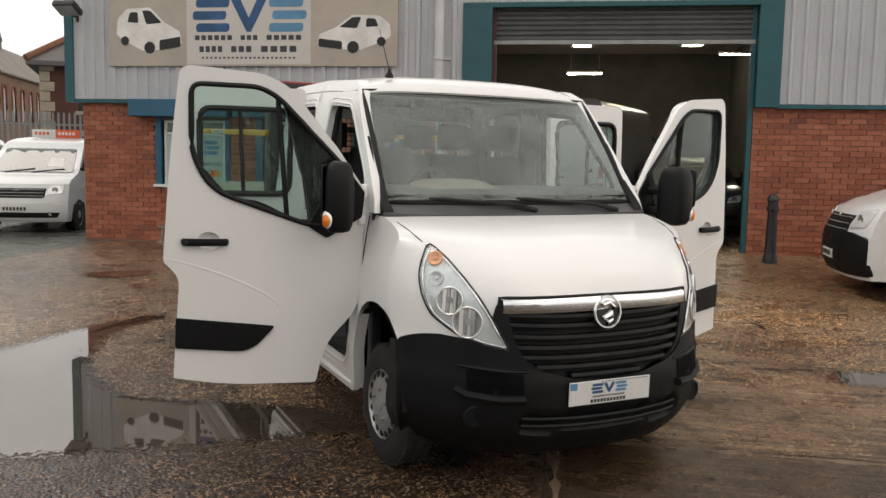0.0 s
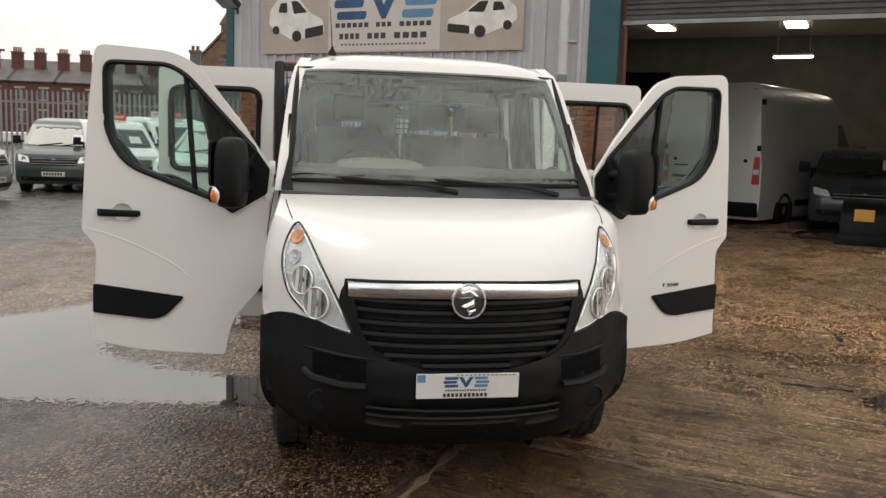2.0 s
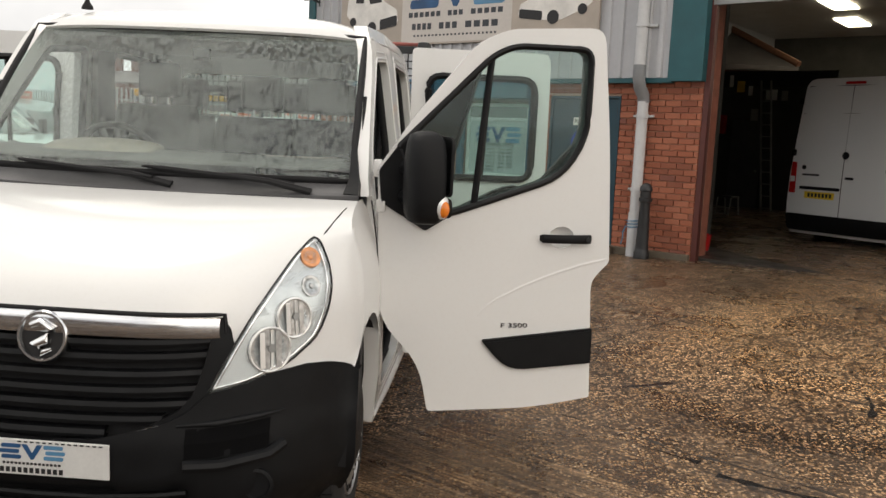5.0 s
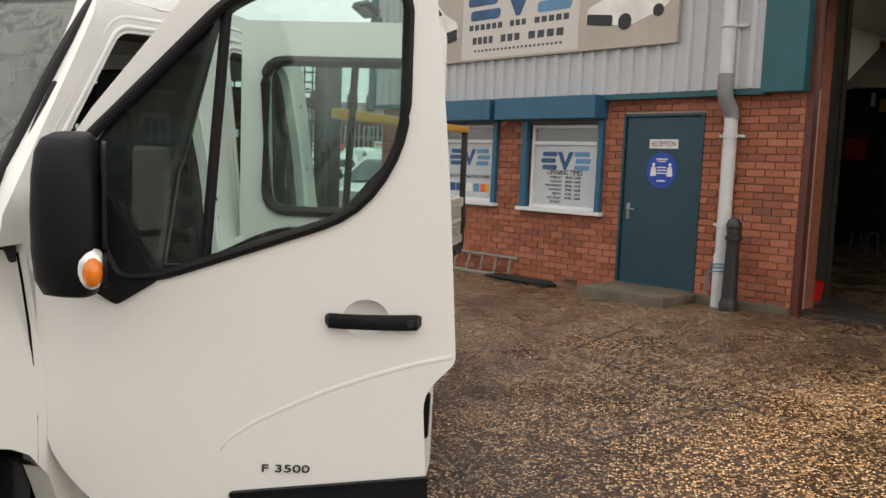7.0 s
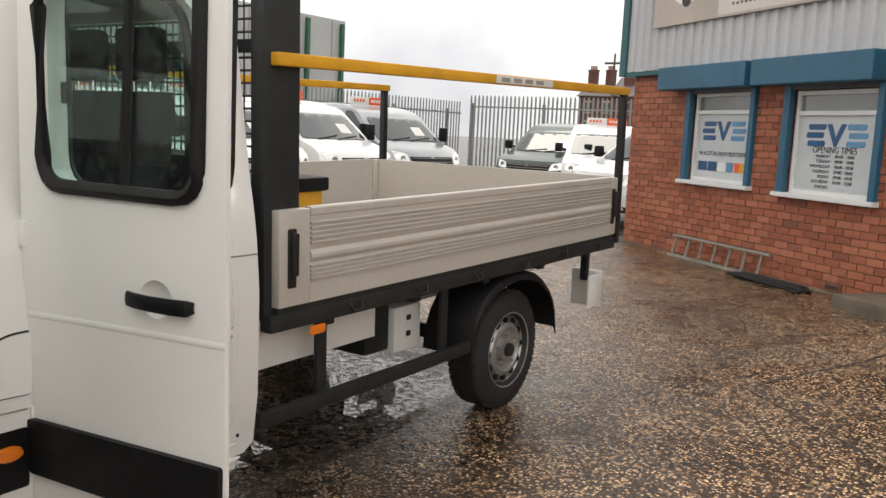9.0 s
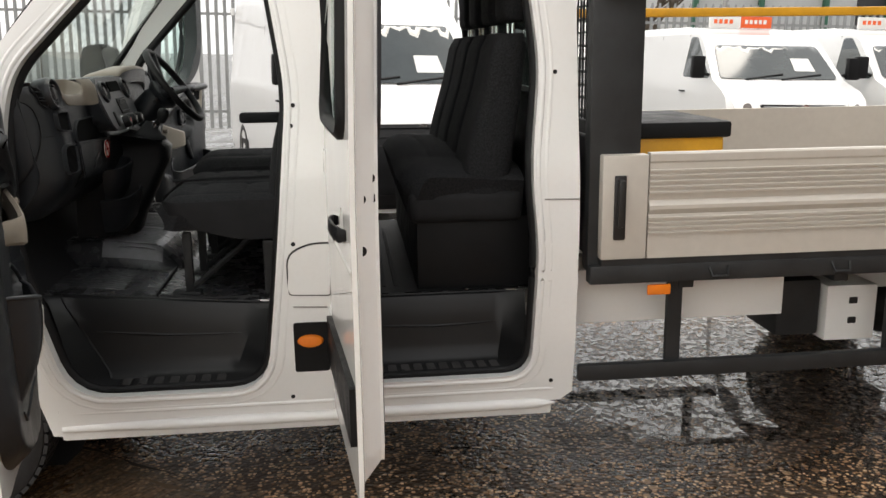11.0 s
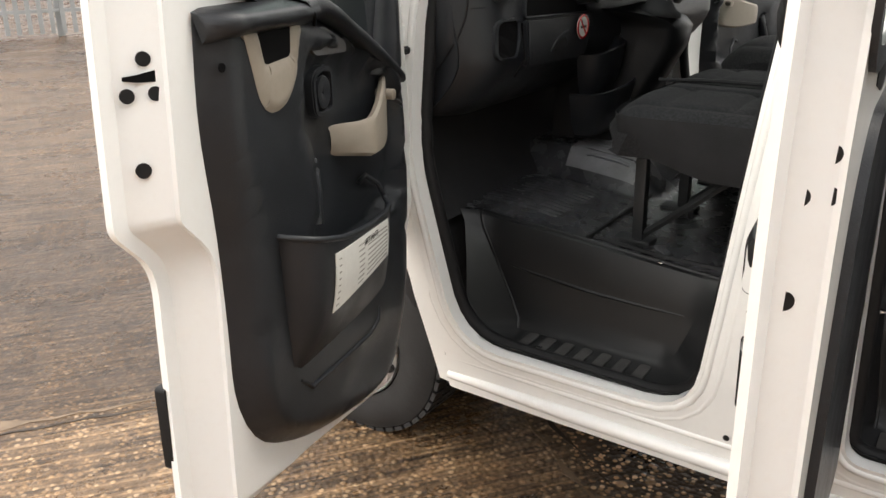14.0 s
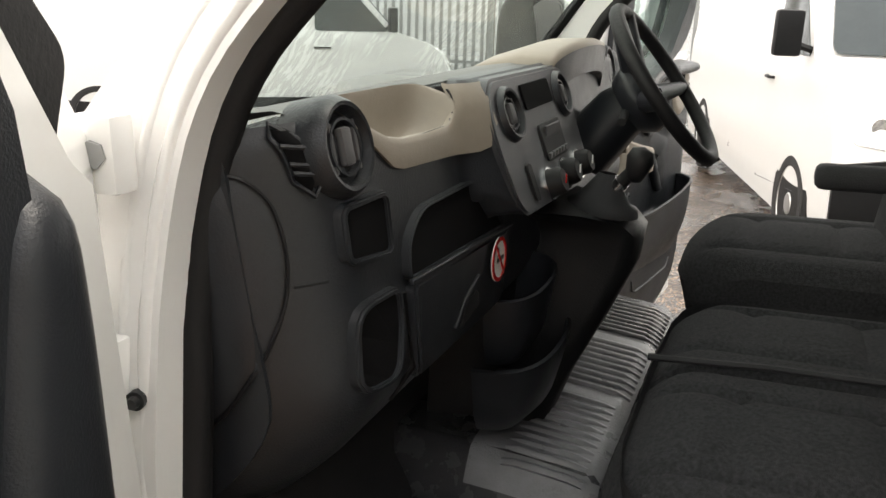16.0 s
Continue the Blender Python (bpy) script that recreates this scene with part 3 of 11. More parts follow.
def clad_run(bm, x0, x1, z0, z1, pitch=0.2, deep=0.035):
    """Profiled sheet: broad flats with narrow raised ribs."""
    row, x, n = [], x0, 0
    while x < x1 - 1e-4:
        for dx, d in ((0, 0), (0.125, 0), (0.14, deep), (0.185, deep)):
            if x + dx < x1:
                row.append((x + dx, -d))
        x += pitch
    row.append((x1, 0))
    grid(bm, [[(a, b, z) for a, b in row] for z in (z0, z1)])


def build_workshop():
    root = thing("workshop_building", B_M, "brick and grey metal clad workshop with an open roller door", "building", kind="structure")
    L = BRICK_END
    # cladding over the bricks, with the door opening left out
    bm = bmesh.new()
    clad_run(bm, 0.0, 6.92, CLAD_Z, ROOF_Z)
    clad_run(bm, 11.84, L, CLAD_Z, ROOF_Z)
    clad_run(bm, 6.92, 11.84, 4.25, ROOF_Z)
    solid(bm, 0.01)
    part("cladding", bm, M_CLAD, root, "pale grey ribbed metal cladding")
    # teal flashings
    for x0, x1, y0, y1, z0, z1 in ((-0.16, 0.0, -0.05, 0.2, CLAD_Z - 0.06, ROOF_Z), (-0.02, 6.95, -0.03, 0.1, CLAD_Z - 0.07, CLAD_Z - 0.005),
                                   (11.8, L, -0.03, 0.1, CLAD_Z - 0.07, CLAD_Z - 0.005), (6.9, 7.38, -0.05, 0.22, CLAD_Z - 0.05, 4.32),
                                   (11.5, 11.86, -0.05, 0.22, CLAD_Z - 0.05, 4.32), (6.9, 11.86, -0.052, 0.2, 4.24, 4.32)):
        part("flashing", boxed(x0, x1, y0, y1, z0, z1, 0.006), M_TEAL, root, "teal steel flashing")
    # wall core behind the bricks, with window and door holes
    def core(x0, x1, z0, z1, y0=0.105):
        part("wall_core", boxed(x0, x1, y0, 0.4, z0, z1), M_MORTAR, root, "mortar between the bricks")
    core(0.08, 1.4, BASE_Z, CLAD_Z)
    core(1.4, 2.8, BASE_Z, 1.27), core(1.4, 2.8, 2.42, CLAD_Z)
    core(2.8, 3.33, BASE_Z, CLAD_Z)
    core(3.33, 4.72, BASE_Z, 1.26), core(3.33, 4.72, 2.42, CLAD_Z)
    core(4.72, 5.05, BASE_Z, CLAD_Z), core(5.05, 6.18, 2.47, CLAD_Z), core(6.18, 7.36, BASE_Z, CLAD_Z)
    core(11.5, L, BASE_Z, CLAD_Z)
    # roof, far walls
    part("roof", boxed(-0.3, L, -0.1, 24, ROOF_Z, ROOF_Z + 0.15), M_CLAD, root, "flat grey roof")
    part("side_wall", boxed(-0.02, 0.2, 0.4, 24, 0, ROOF_Z), M_CLAD, root)
    part("far_wall", boxed(0.2, L, 23.8, 24, 0, ROOF_Z), M_INSIDE, root, "dark blotched block wall inside")
    part("inner_wall", boxed(6.30, 6.45, 0.42, 2.9, 0, ROOF_Z - 0.01), M_INSIDE, root, "dark painted block wall inside")
    part("inner_wall", boxed(0.2, 6.46, 2.91, 3.05, 0, ROOF_Z - 0.01), M_INSIDE, root, "dark painted block wall inside")
    part("inner_wall", boxed(14.7, 15.0, 0.42, 23.7, 0, ROOF_Z - 0.01), M_INSIDE, root, "dark painted block wall inside")
    part("inner_wall", boxed(0.2, 6.1, 11.0, 11.2, 0, 3.5), M_INSIDE, root, "dark painted block wall inside")
    part("inner_floor", boxed(0.2, 7.25, 3.06, 8.99, 0.1, 0.36), M_INFLOOR, root, "dark workshop floor")
    part("inner_floor", boxed(6.46, 7.25, 0.42, 3.05, 0.1, 0.36), M_INFLOOR, root, "dark workshop floor")
    part("inner_floor", boxed(7.26, 14.7, 0.2, 9.0, 0.1, 0.36), M_INFLOOR, root, "dark workshop floor")
    part("inner_floor", boxed(0.2, 14.7, 9.0, 23.7, 0.1, 0.36), M_INFLOOR, root, "dark workshop floor")
    return root


workshop = build_workshop()

# ---- the crew cab pickup ----
VAN = pose(0, 0, 0, 1.63, 0, 0)
van = thing("crew_cab_pickup", VAN, "white double cab dropside pickup with all four doors open", "pickup truck")

# nose contour: height, how far back its middle lies, how strongly the corners sweep back
NOSE = [(0.18, 0.14, 0.08), (0.28, 0.06, 0.08), (0.38, 0.015, 0.08), (0.5, 0.0, 0.08), (0.64, 0.0, 0.08), (0.70, 0.018, 0.08), (0.81, 0.028, 0.08), (1.0, 0.05, 0.08),
        (1.07, 0.062, 0.08), (1.16, 0.11, 0.078), (1.25, 0.215, 0.067), (1.32, 0.375, 0.043), (1.37, 0.56, 0.024), (1.40, 0.73, 0.012), (1.425, 0.94, 0.0)]


def nose_y(x, z):
    yc, k = lerp_table(NOSE, z)
    return yc + k * (abs(x) / 0.59) ** 3.5


def side_x(z):
    """Half width of the cab at a height: upright below the belt, leaning in above it."""
    return lerp_table([(0.0, 0.97), (0.35, 0.985), (0.6, 1.015), (1.0, 1.02), (1.25, 1.0), (1.45, 0.965), (2.0, 0.895), (2.15, 0.87), (2.24, 0.82)], z)[0]


ARCH = [(0.50, 0.80), (0.56, 0.87), (0.65, 0.925), (0.76, 0.952), (0.88, 0.955), (1.0, 0.915), (1.08, 0.845), (1.13, 0.75), (1.165, 0.66), (1.2, 0.52), (1.241, 0.334)]
M_VANIN = simple("pale_inner_panel", (0.62, 0.62, 0.6), 0.5, 0, 0.06, 5)


def build_nose():
    # bonnet and wings in one skin, symmetric
    bm = bmesh.new()
    levels = [0.66, 0.72, 0.78, 0.84, 0.9, 0.96, 1.02, 1.07, 1.11, 1.16, 1.2, 1.25, 1.285, 1.32, 1.345, 1.37, 1.385, 1.40, 1.4125, 1.425]
    rows = []
    for z in levels:
        xs = side_x(z) if z < 1.1 else side_x(1.1) + (0.928 - side_x(1.1)) * ((z - 1.1) / 0.325) ** 1.5
        half = []
        n = 18
        for i in range(n + 1):
            x = xs * (i / n) ** 0.85
            half.append((x, nose_y(x, z)))
        y_end = half[-1][1]
        for j in range(1, 9):
            half.append((xs + 0.004 * j / 8, y_end + (1.098 - y_end) * j / 8))
        rows.append([(-x, y, z) for x, y in half[:0:-1]] + [(x, y, z) for x, y in half])
    vs = grid(bm, rows)
    # the wheel arch: pull what lies inside it onto its rim
    for row in vs:
        for v in row:
            y, z = v.co.y, v.co.z
            if abs(v.co.x) > 0.85 and y > 0.5:
                lo = lerp_table(ARCH, y)[0]
                if z < lo:
                    v.co.z = lo + 0.001 * (z - 0.6)
    bmesh.ops.remove_doubles(bm, verts=bm.verts[:], dist=0.0008)
    # leave the lamps, the grille and the bumper out of the skin
    gone = []
    for f in bm.faces:
        c = f.calc_center_median()
        if abs(c.x) < 0.57 and c.z < 1.055 or c.z < 0.79 and c.y < 0.5:
            gone.append(f)
    bmesh.ops.delete(bm, geom=gone, context="FACES")
    part("bonnet", bm, M_WHITE, van, "white bonnet and front wings", 50)


def build_bumper():
    bm = bmesh.new()
    top = [(0.0, 0.640), (0.2, 0.652), (0.41, 0.70), (0.5, 0.745), (0.56, 0.805), (0.65, 0.83), (0.75, 0.86), (0.86, 0.872), (0.93, 0.86), (1.0, 0.825), (1.03, 0.805)]
    cols = []
    n = 34
    for i in range(-n, n + 1):
        s = abs(i) / n
        x = 1.028 * (s ** 0.9)
        zt = lerp_table(top, x)[0]
        zb = 0.2 + 0.03 * s + 0.06 * max(0.0, (s - 0.72) / 0.28) ** 1.6
        col = []
        for j in range(15):
            z = zb + (zt - zb) * j / 14
            tuck = 0.05 * max(0, (0.45 - z) / 0.25) ** 1.5
            xx = x * (1 - 0.13 * max(0, (0.5 - z) / 0.3) ** 2 * s)
            y = nose_y(min(x, 0.985), z) - 0.012 + tuck
            # shallow recess across the lower intake
            if x < 0.5 and 0.375 < z < 0.47:
                y += 0.035
            col.append((xx if i >= 0 else -xx, y, z))
        cols.append(col)
    # round the ends to the wheel arch
    for sgn, end in ((-1, cols[0]), (1, cols[-1])):
        ext = []
        for k in (1, 2):
            ext.append([(sgn * (abs(x) + 0.0 * k), y + (0.575 + 0.12 * max(0, (0.62 - z) / 0.4) - y) * k / 2, z) for x, y, z in end])
        cols = ext[::-1] + cols if sgn < 0 else cols + ext
    grid(bm, cols)
    solid(bm, 0.02)
    bumper = part("front_bumper", bm, M_PLASTIC, van, "black textured plastic front bumper", 50)
    # fog lamp recess bars and blanks
    for s in (-1, 1):
        bm = bmesh.new()
        y0 = nose_y(0.62, 0.6)
        tube(bm, [(s * 0.50, nose_y(0.5, 0.56) - 0.03, 0.565), (s * 0.62, nose_y(0.62, 0.57) - 0.035, 0.562), (s * 0.76, nose_y(0.76, 0.58) - 0.03, 0.575), (s * 0.8, nose_y(0.8, 0.6) - 0.01, 0.6)], 0.022, 8)
        part("bumper_bar", bm, M_PLASTIC, bumper, smooth=40)
        bm = bmesh.new()
        lathe(bm, [(0.0, 0.062), (-0.012, 0.062), (-0.016, 0.05), (-0.008, 0.046), (-0.006, 0)], (s * 0.72, nose_y(0.72, 0.46) - 0.006, 0.46), (s * -0.18, 1, 0), 20)
        part("fog_lamp_blank", bm, M_PLASTIC, bumper, smooth=40)
        # corner intake: a black sheet painting its shade over the bar, with a raised brow
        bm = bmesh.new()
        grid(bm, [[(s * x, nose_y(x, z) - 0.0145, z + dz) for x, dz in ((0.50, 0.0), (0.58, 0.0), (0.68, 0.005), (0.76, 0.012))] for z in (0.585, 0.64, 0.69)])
        part("bumper_recess_shade", bm, M_HOLLOW, bumper)
        bm = bmesh.new()
        tube(bm, [(s * 0.47, nose_y(0.47, 0.70) - 0.016, 0.70), (s * 0.60, nose_y(0.6, 0.705) - 0.02, 0.705), (s * 0.72, nose_y(0.72, 0.715) - 0.02, 0.715), (s * 0.80, nose_y(0.8, 0.72) - 0.014, 0.72)], [0.004, 0.012, 0.012, 0.004], 8)
        part("bumper_brow", bm, M_PLASTIC, bumper, smooth=50)
    bm = bmesh.new()
    for z in (0.395, 0.435):
        tube(bm, [(x, nose_y(x, z) - 0.002, z + 0.02 * (abs(x) / 0.5) ** 2) for x in (-0.5, -0.4, -0.2, 0, 0.2, 0.4, 0.5)], 0.011, 6)
    part("lower_grille", bm, M_PLASTIC, bumper, smooth=40)


def build_grille():
    bm = bmesh.new()
    rows = []
    for z in (0.61, 0.66, 0.7, 0.75, 0.81, 0.87, 0.93, 1.0, 1.06):
        lim = lerp_table([(0.61, 0.10), (0.66, 0.30), (0.70, 0.44), (0.75, 0.53), (0.81, 0.57), (1.06, 0.61)], z)[0]
        rows.append([(lim * i / 8, nose_y(lim * i / 8, z) + 0.045, z) for i in range(-8, 9)])
    grid(bm, rows)
    grille = part("grille", bm, M_RUBBER, van, "black grille with horizontal bars", 40)
    for z0 in (0.665, 0.71, 0.76, 0.81, 0.865, 0.925, 0.975):
        lim = lerp_table([(0.66, 0.2), (0.70, 0.40), (0.76, 0.5), (0.81, 0.53), (1.06, 0.585)], z0)[0]
        bm = bmesh.new()
        rr = []
        for i in range(-10, 11):
            x = lim * i / 10
            z = z0 + 0.012 * (abs(x) / 0.5) ** 2
            y = nose_y(x, z) + 0.004
            rr.append([(x, y + 0.05, z - 0.012), (x, y, z - 0.014), (x, y - 0.003, z - 0.004), (x, y + 0.004, z + 0.012), (x, y + 0.05, z + 0.013)])
        grid(bm, rr)
        part("grille_bar", bm, M_PLASTIC, grille, smooth=35)
    # dark surround that runs down between lamps and grille
    for s in (-1, 1):
        bm = bmesh.new()
        rows = []
        for z in (0.70, 0.75, 0.80, 0.85, 0.91, 0.97, 1.03, 1.07):
            a = lerp_table([(0.70, 0.38), (0.75, 0.47), (0.81, 0.52), (0.9, 0.545), (1.07, 0.58)], z)[0]
            b = lerp_table([(0.70, 0.46), (0.75, 0.53), (0.81, 0.575), (0.9, 0.612), (1.0, 0.65), (1.03, 0.625), (1.07, 0.60)], z)[0]
            rows.append([(s * (a + (b - a) * i / 3), nose_y(a + (b - a) * i / 3, z) - 0.003, z) for i in range(4)])
        grid(bm, rows)
        solid(bm, 0.02)
        part("grille_surround", bm, M_PLASTIC, grille, smooth=40)
    bm = bmesh.new()
    rr = []
    for i in range(-14, 15):
        x = 0.592 * i / 14
        h = 0.034 + 0.004 * (1 - (abs(x) / 0.592) ** 2)
        zc = 1.04 - 0.006 * (abs(x) / 0.592) ** 2
        y = nose_y(x, zc) - 0.016
        rr.append([(x, y + 0.03, zc - h), (x, y + 0.008, zc - h), (x, y, zc - h * 0.6), (x, y + 0.002, zc + h * 0.6), (x, y + 0.012, zc + h), (x, y + 0.04, zc + h)])
    grid(bm, rr)
    part("chrome_bar", bm, M_CHROME, grille, "polished chrome bar", 40)
    bm = bmesh.new()
    pts = [(0.602 * i / 20, nose_y(0.602 * i / 20, 1.082) - 0.006, 1.084 - 0.004 * (i / 20) ** 2) for i in range(-20, 21)]
    pts = [(-0.612, nose_y(0.612, 1.03) - 0.004, 1.01)] + pts + [(0.612, nose_y(0.612, 1.03) - 0.004, 1.01)]
    tube(bm, pts, 0.008, 6)
    part("bonnet_seal", bm, M_RUBBER, grille, smooth=40)
    # round badge, drawn as plain shapes
    bm = bmesh.new()
    lathe(bm, [(0.03, 0.09), (-0.012, 0.092), (-0.02, 0.086), (-0.02, 0.078), (-0.01, 0.074)], (0, 0.05, 0.99), (0, 1, -0.12), 40)
    badge = part("badge", bm, M_CHROME, grille, "round chrome badge", 50)
    part("badge_disc", disc(bmesh.new(), (0, 0.045, 0.99), (0, 1, -0.12), 0.077, 0.02, 32), M_INK, badge)
    bm = bmesh.new()
    tube(bm, [(-0.035, 0.034, 1.03), (0.0, 0.03, 1.045), (0.035, 0.032, 1.02), (0.02, 0.032, 0.985), (-0.02, 0.034, 0.965), (0.0, 0.036, 0.935), (0.035, 0.036, 0.95)], [0.012, 0.014, 0.012, 0.02, 0.022, 0.016, 0.008], 8)
    part("badge_relief", bm, M_CHROME, badge, smooth=60)


LAMP = [(0.832, 1.326), (0.862, 1.30), (0.898, 1.23), (0.918, 1.15), (0.915, 1.06), (0.885, 0.965), (0.80, 0.885), (0.69, 0.835), (0.558, 0.808), (0.585, 0.86), (0.63, 0.955), (0.685, 1.065), (0.735, 1.16), (0.785, 1.26)]


def build_lamps():
    for s in (-1, 1):
        bm = bmesh.new()
        plate(bm, [LAMP], lambda u, v, w: (s * u, nose_y(u, v) + w, v), -0.001, 0.03, 0.09)
        lamp = part("headlamp", bm, M_LAMP, van, "clear headlamp with bright reflector", 50)
        # bowls and indicator
        for u, v, r, mm, lab in ((0.834, 1.25, 0.038, M_INDIC, "amber indicator"), (0.850, 1.152, 0.038, M_LAMPDARK, ""), (0.808, 1.048, 0.070, M_LAMPDARK, ""), (0.742, 0.945, 0.078, M_LAMPDARK, "")):
            y = nose_y(u, v)
            dy = (nose_y(u + 0.02, v) - nose_y(u - 0.02, v)) / 0.04
            dz = (nose_y(u, v + 0.02) - nose_y(u, v - 0.02)) / 0.04
            ax = Vector((-s * dy, 1, -dz)).normalized()
            bm = bmesh.new()
            lathe(bm, [(0.004, r * 1.08), (-0.009, r * 1.08), (-0.010, r * 0.96), (-0.004, r * 0.7), (-0.004, r * 0.28), (-0.010, r * 0.2), (-0.010, 0)], Vector((s * u, y, v)), ax, 24)
            bowl = part("indicator" if mm is M_INDIC else "lamp_bowl", bm, mm, lamp, lab, 50)
            if r < 0.05:
                continue
            # facets of the reflector, each tilted its own way, reflections painted by alternating bright and dim
            # material, a dark bulb shade and a bright rim
            q = Matrix.Translation(Vector((s * u, y, v))) @ ax.to_track_quat("Y", "Z").to_matrix().to_4x4()
            for k in range(6):
                a0 = -0.86 + 1.72 * k / 6
                hh = r * math.sqrt(1 - (a0 + 0.143) ** 2) * 0.92
                bm = bmesh.new()
                box(bm, r * a0, r * (a0 + 0.27), -0.0115, -0.0095, -hh, hh, 0.0006, q @ Matrix.Rotation(radians((-14, 9, -5, 12, -9, 16)[k]), 4, "Z"))
                part("reflector_facet", bm, M_LAMP if k % 2 else M_LAMPDARK, bowl)
            part("bulb_shade", disc(bmesh.new(), q @ Vector((0.004, -0.016, 0.006)), -ax, r * 0.20, 0.004, 16), M_GALV, bowl, "grey bulb shade")
            bm = bmesh.new()
            tube(bm, [q @ Vector((r * 1.02 * math.cos(a), -0.0105, r * 1.02 * math.sin(a))) for a in [math.tau * k / 28 for k in range(28)]], 0.005, 6, True)
            part("bowl_rim", bm, M_LAMP, bowl, "bright rim of the bowl", 60)
        bm = bmesh.new()
        plate(bm, [LAMP], lambda u, v, w: (s * u, nose_y(u, v) + w, v), -0.014, -0.012, 0.09)
        lens = part("lens", bm, M_LENS, lamp, "clear plastic lens", 50)
        bm = bmesh.new()
        tube(bm, [(s * u, nose_y(u, v) - 0.004, v) for u, v in rounded(LAMP, 0.03, 2)], 0.0045, 6, True)
        part("lamp_seal", bm, M_RUBBER, lamp, "dark lamp surround", 60)
        bm = bmesh.new()
        tube(bm, [(s * u, nose_y(u, v) - 0.009, v) for u, v in grown2(rounded(LAMP, 0.03, 2), -0.012)], 0.005, 6, True)
        part("lamp_bezel", bm, M_CHROME, lamp, "bright bezel strip", 60)
        lens.visible_shadow = False


def build_seams():
    """Dark gaps between bonnet, wing and door pillar."""
    for s in (-1, 1):
        bm = bmesh.new()
        tube(bm, [(s * u, nose_y(u, v) - 0.0005, v) for u, v in ((0.845, 1.296), (0.868, 1.335), (0.888, 1.375), (0.902, 1.405))], 0.0035, 6)
        part("bonnet_gap", bm, M_HOLLOW, van, "dark gap beside the bonnet", 60)
        bm = bmesh.new()
        tube(bm, [(s * (side_x(z) + 0.0005), 1.062, z) for z in (0.86, 0.98, 1.1, 1.22, 1.34, 1.42)], 0.0035, 6)
        part("wing_gap", bm, M_HOLLOW, van, "dark gap behind the wing", 60)


build_nose()
build_seams()
build_bumper()
build_grille()
build_lamps()


# windscreen, cowl, roof
def ws_point(s, t):
    """Windscreen: s from -1 to 1 across, t from 0 at the cowl to 1 at the roof."""
    xh = 0.885 + (0.835 - 0.885) * t
    x = s * xh
    y0, z0 = 1.035, 1.50
    y1, z1 = 1.60, 2.165
    bow = 0.05 * (1 - s * s)
    y = y0 + (y1 - y0) * t + 0.04 * s * s * (1 - 2 * t) * 0 - bow * (1 - 0.6 * t)
    z = z0 + (z1 - z0) * t + 0.03 * math.sin(math.pi * t) + 0.012 * (1 - s * s) * t
    return (x, y, z)


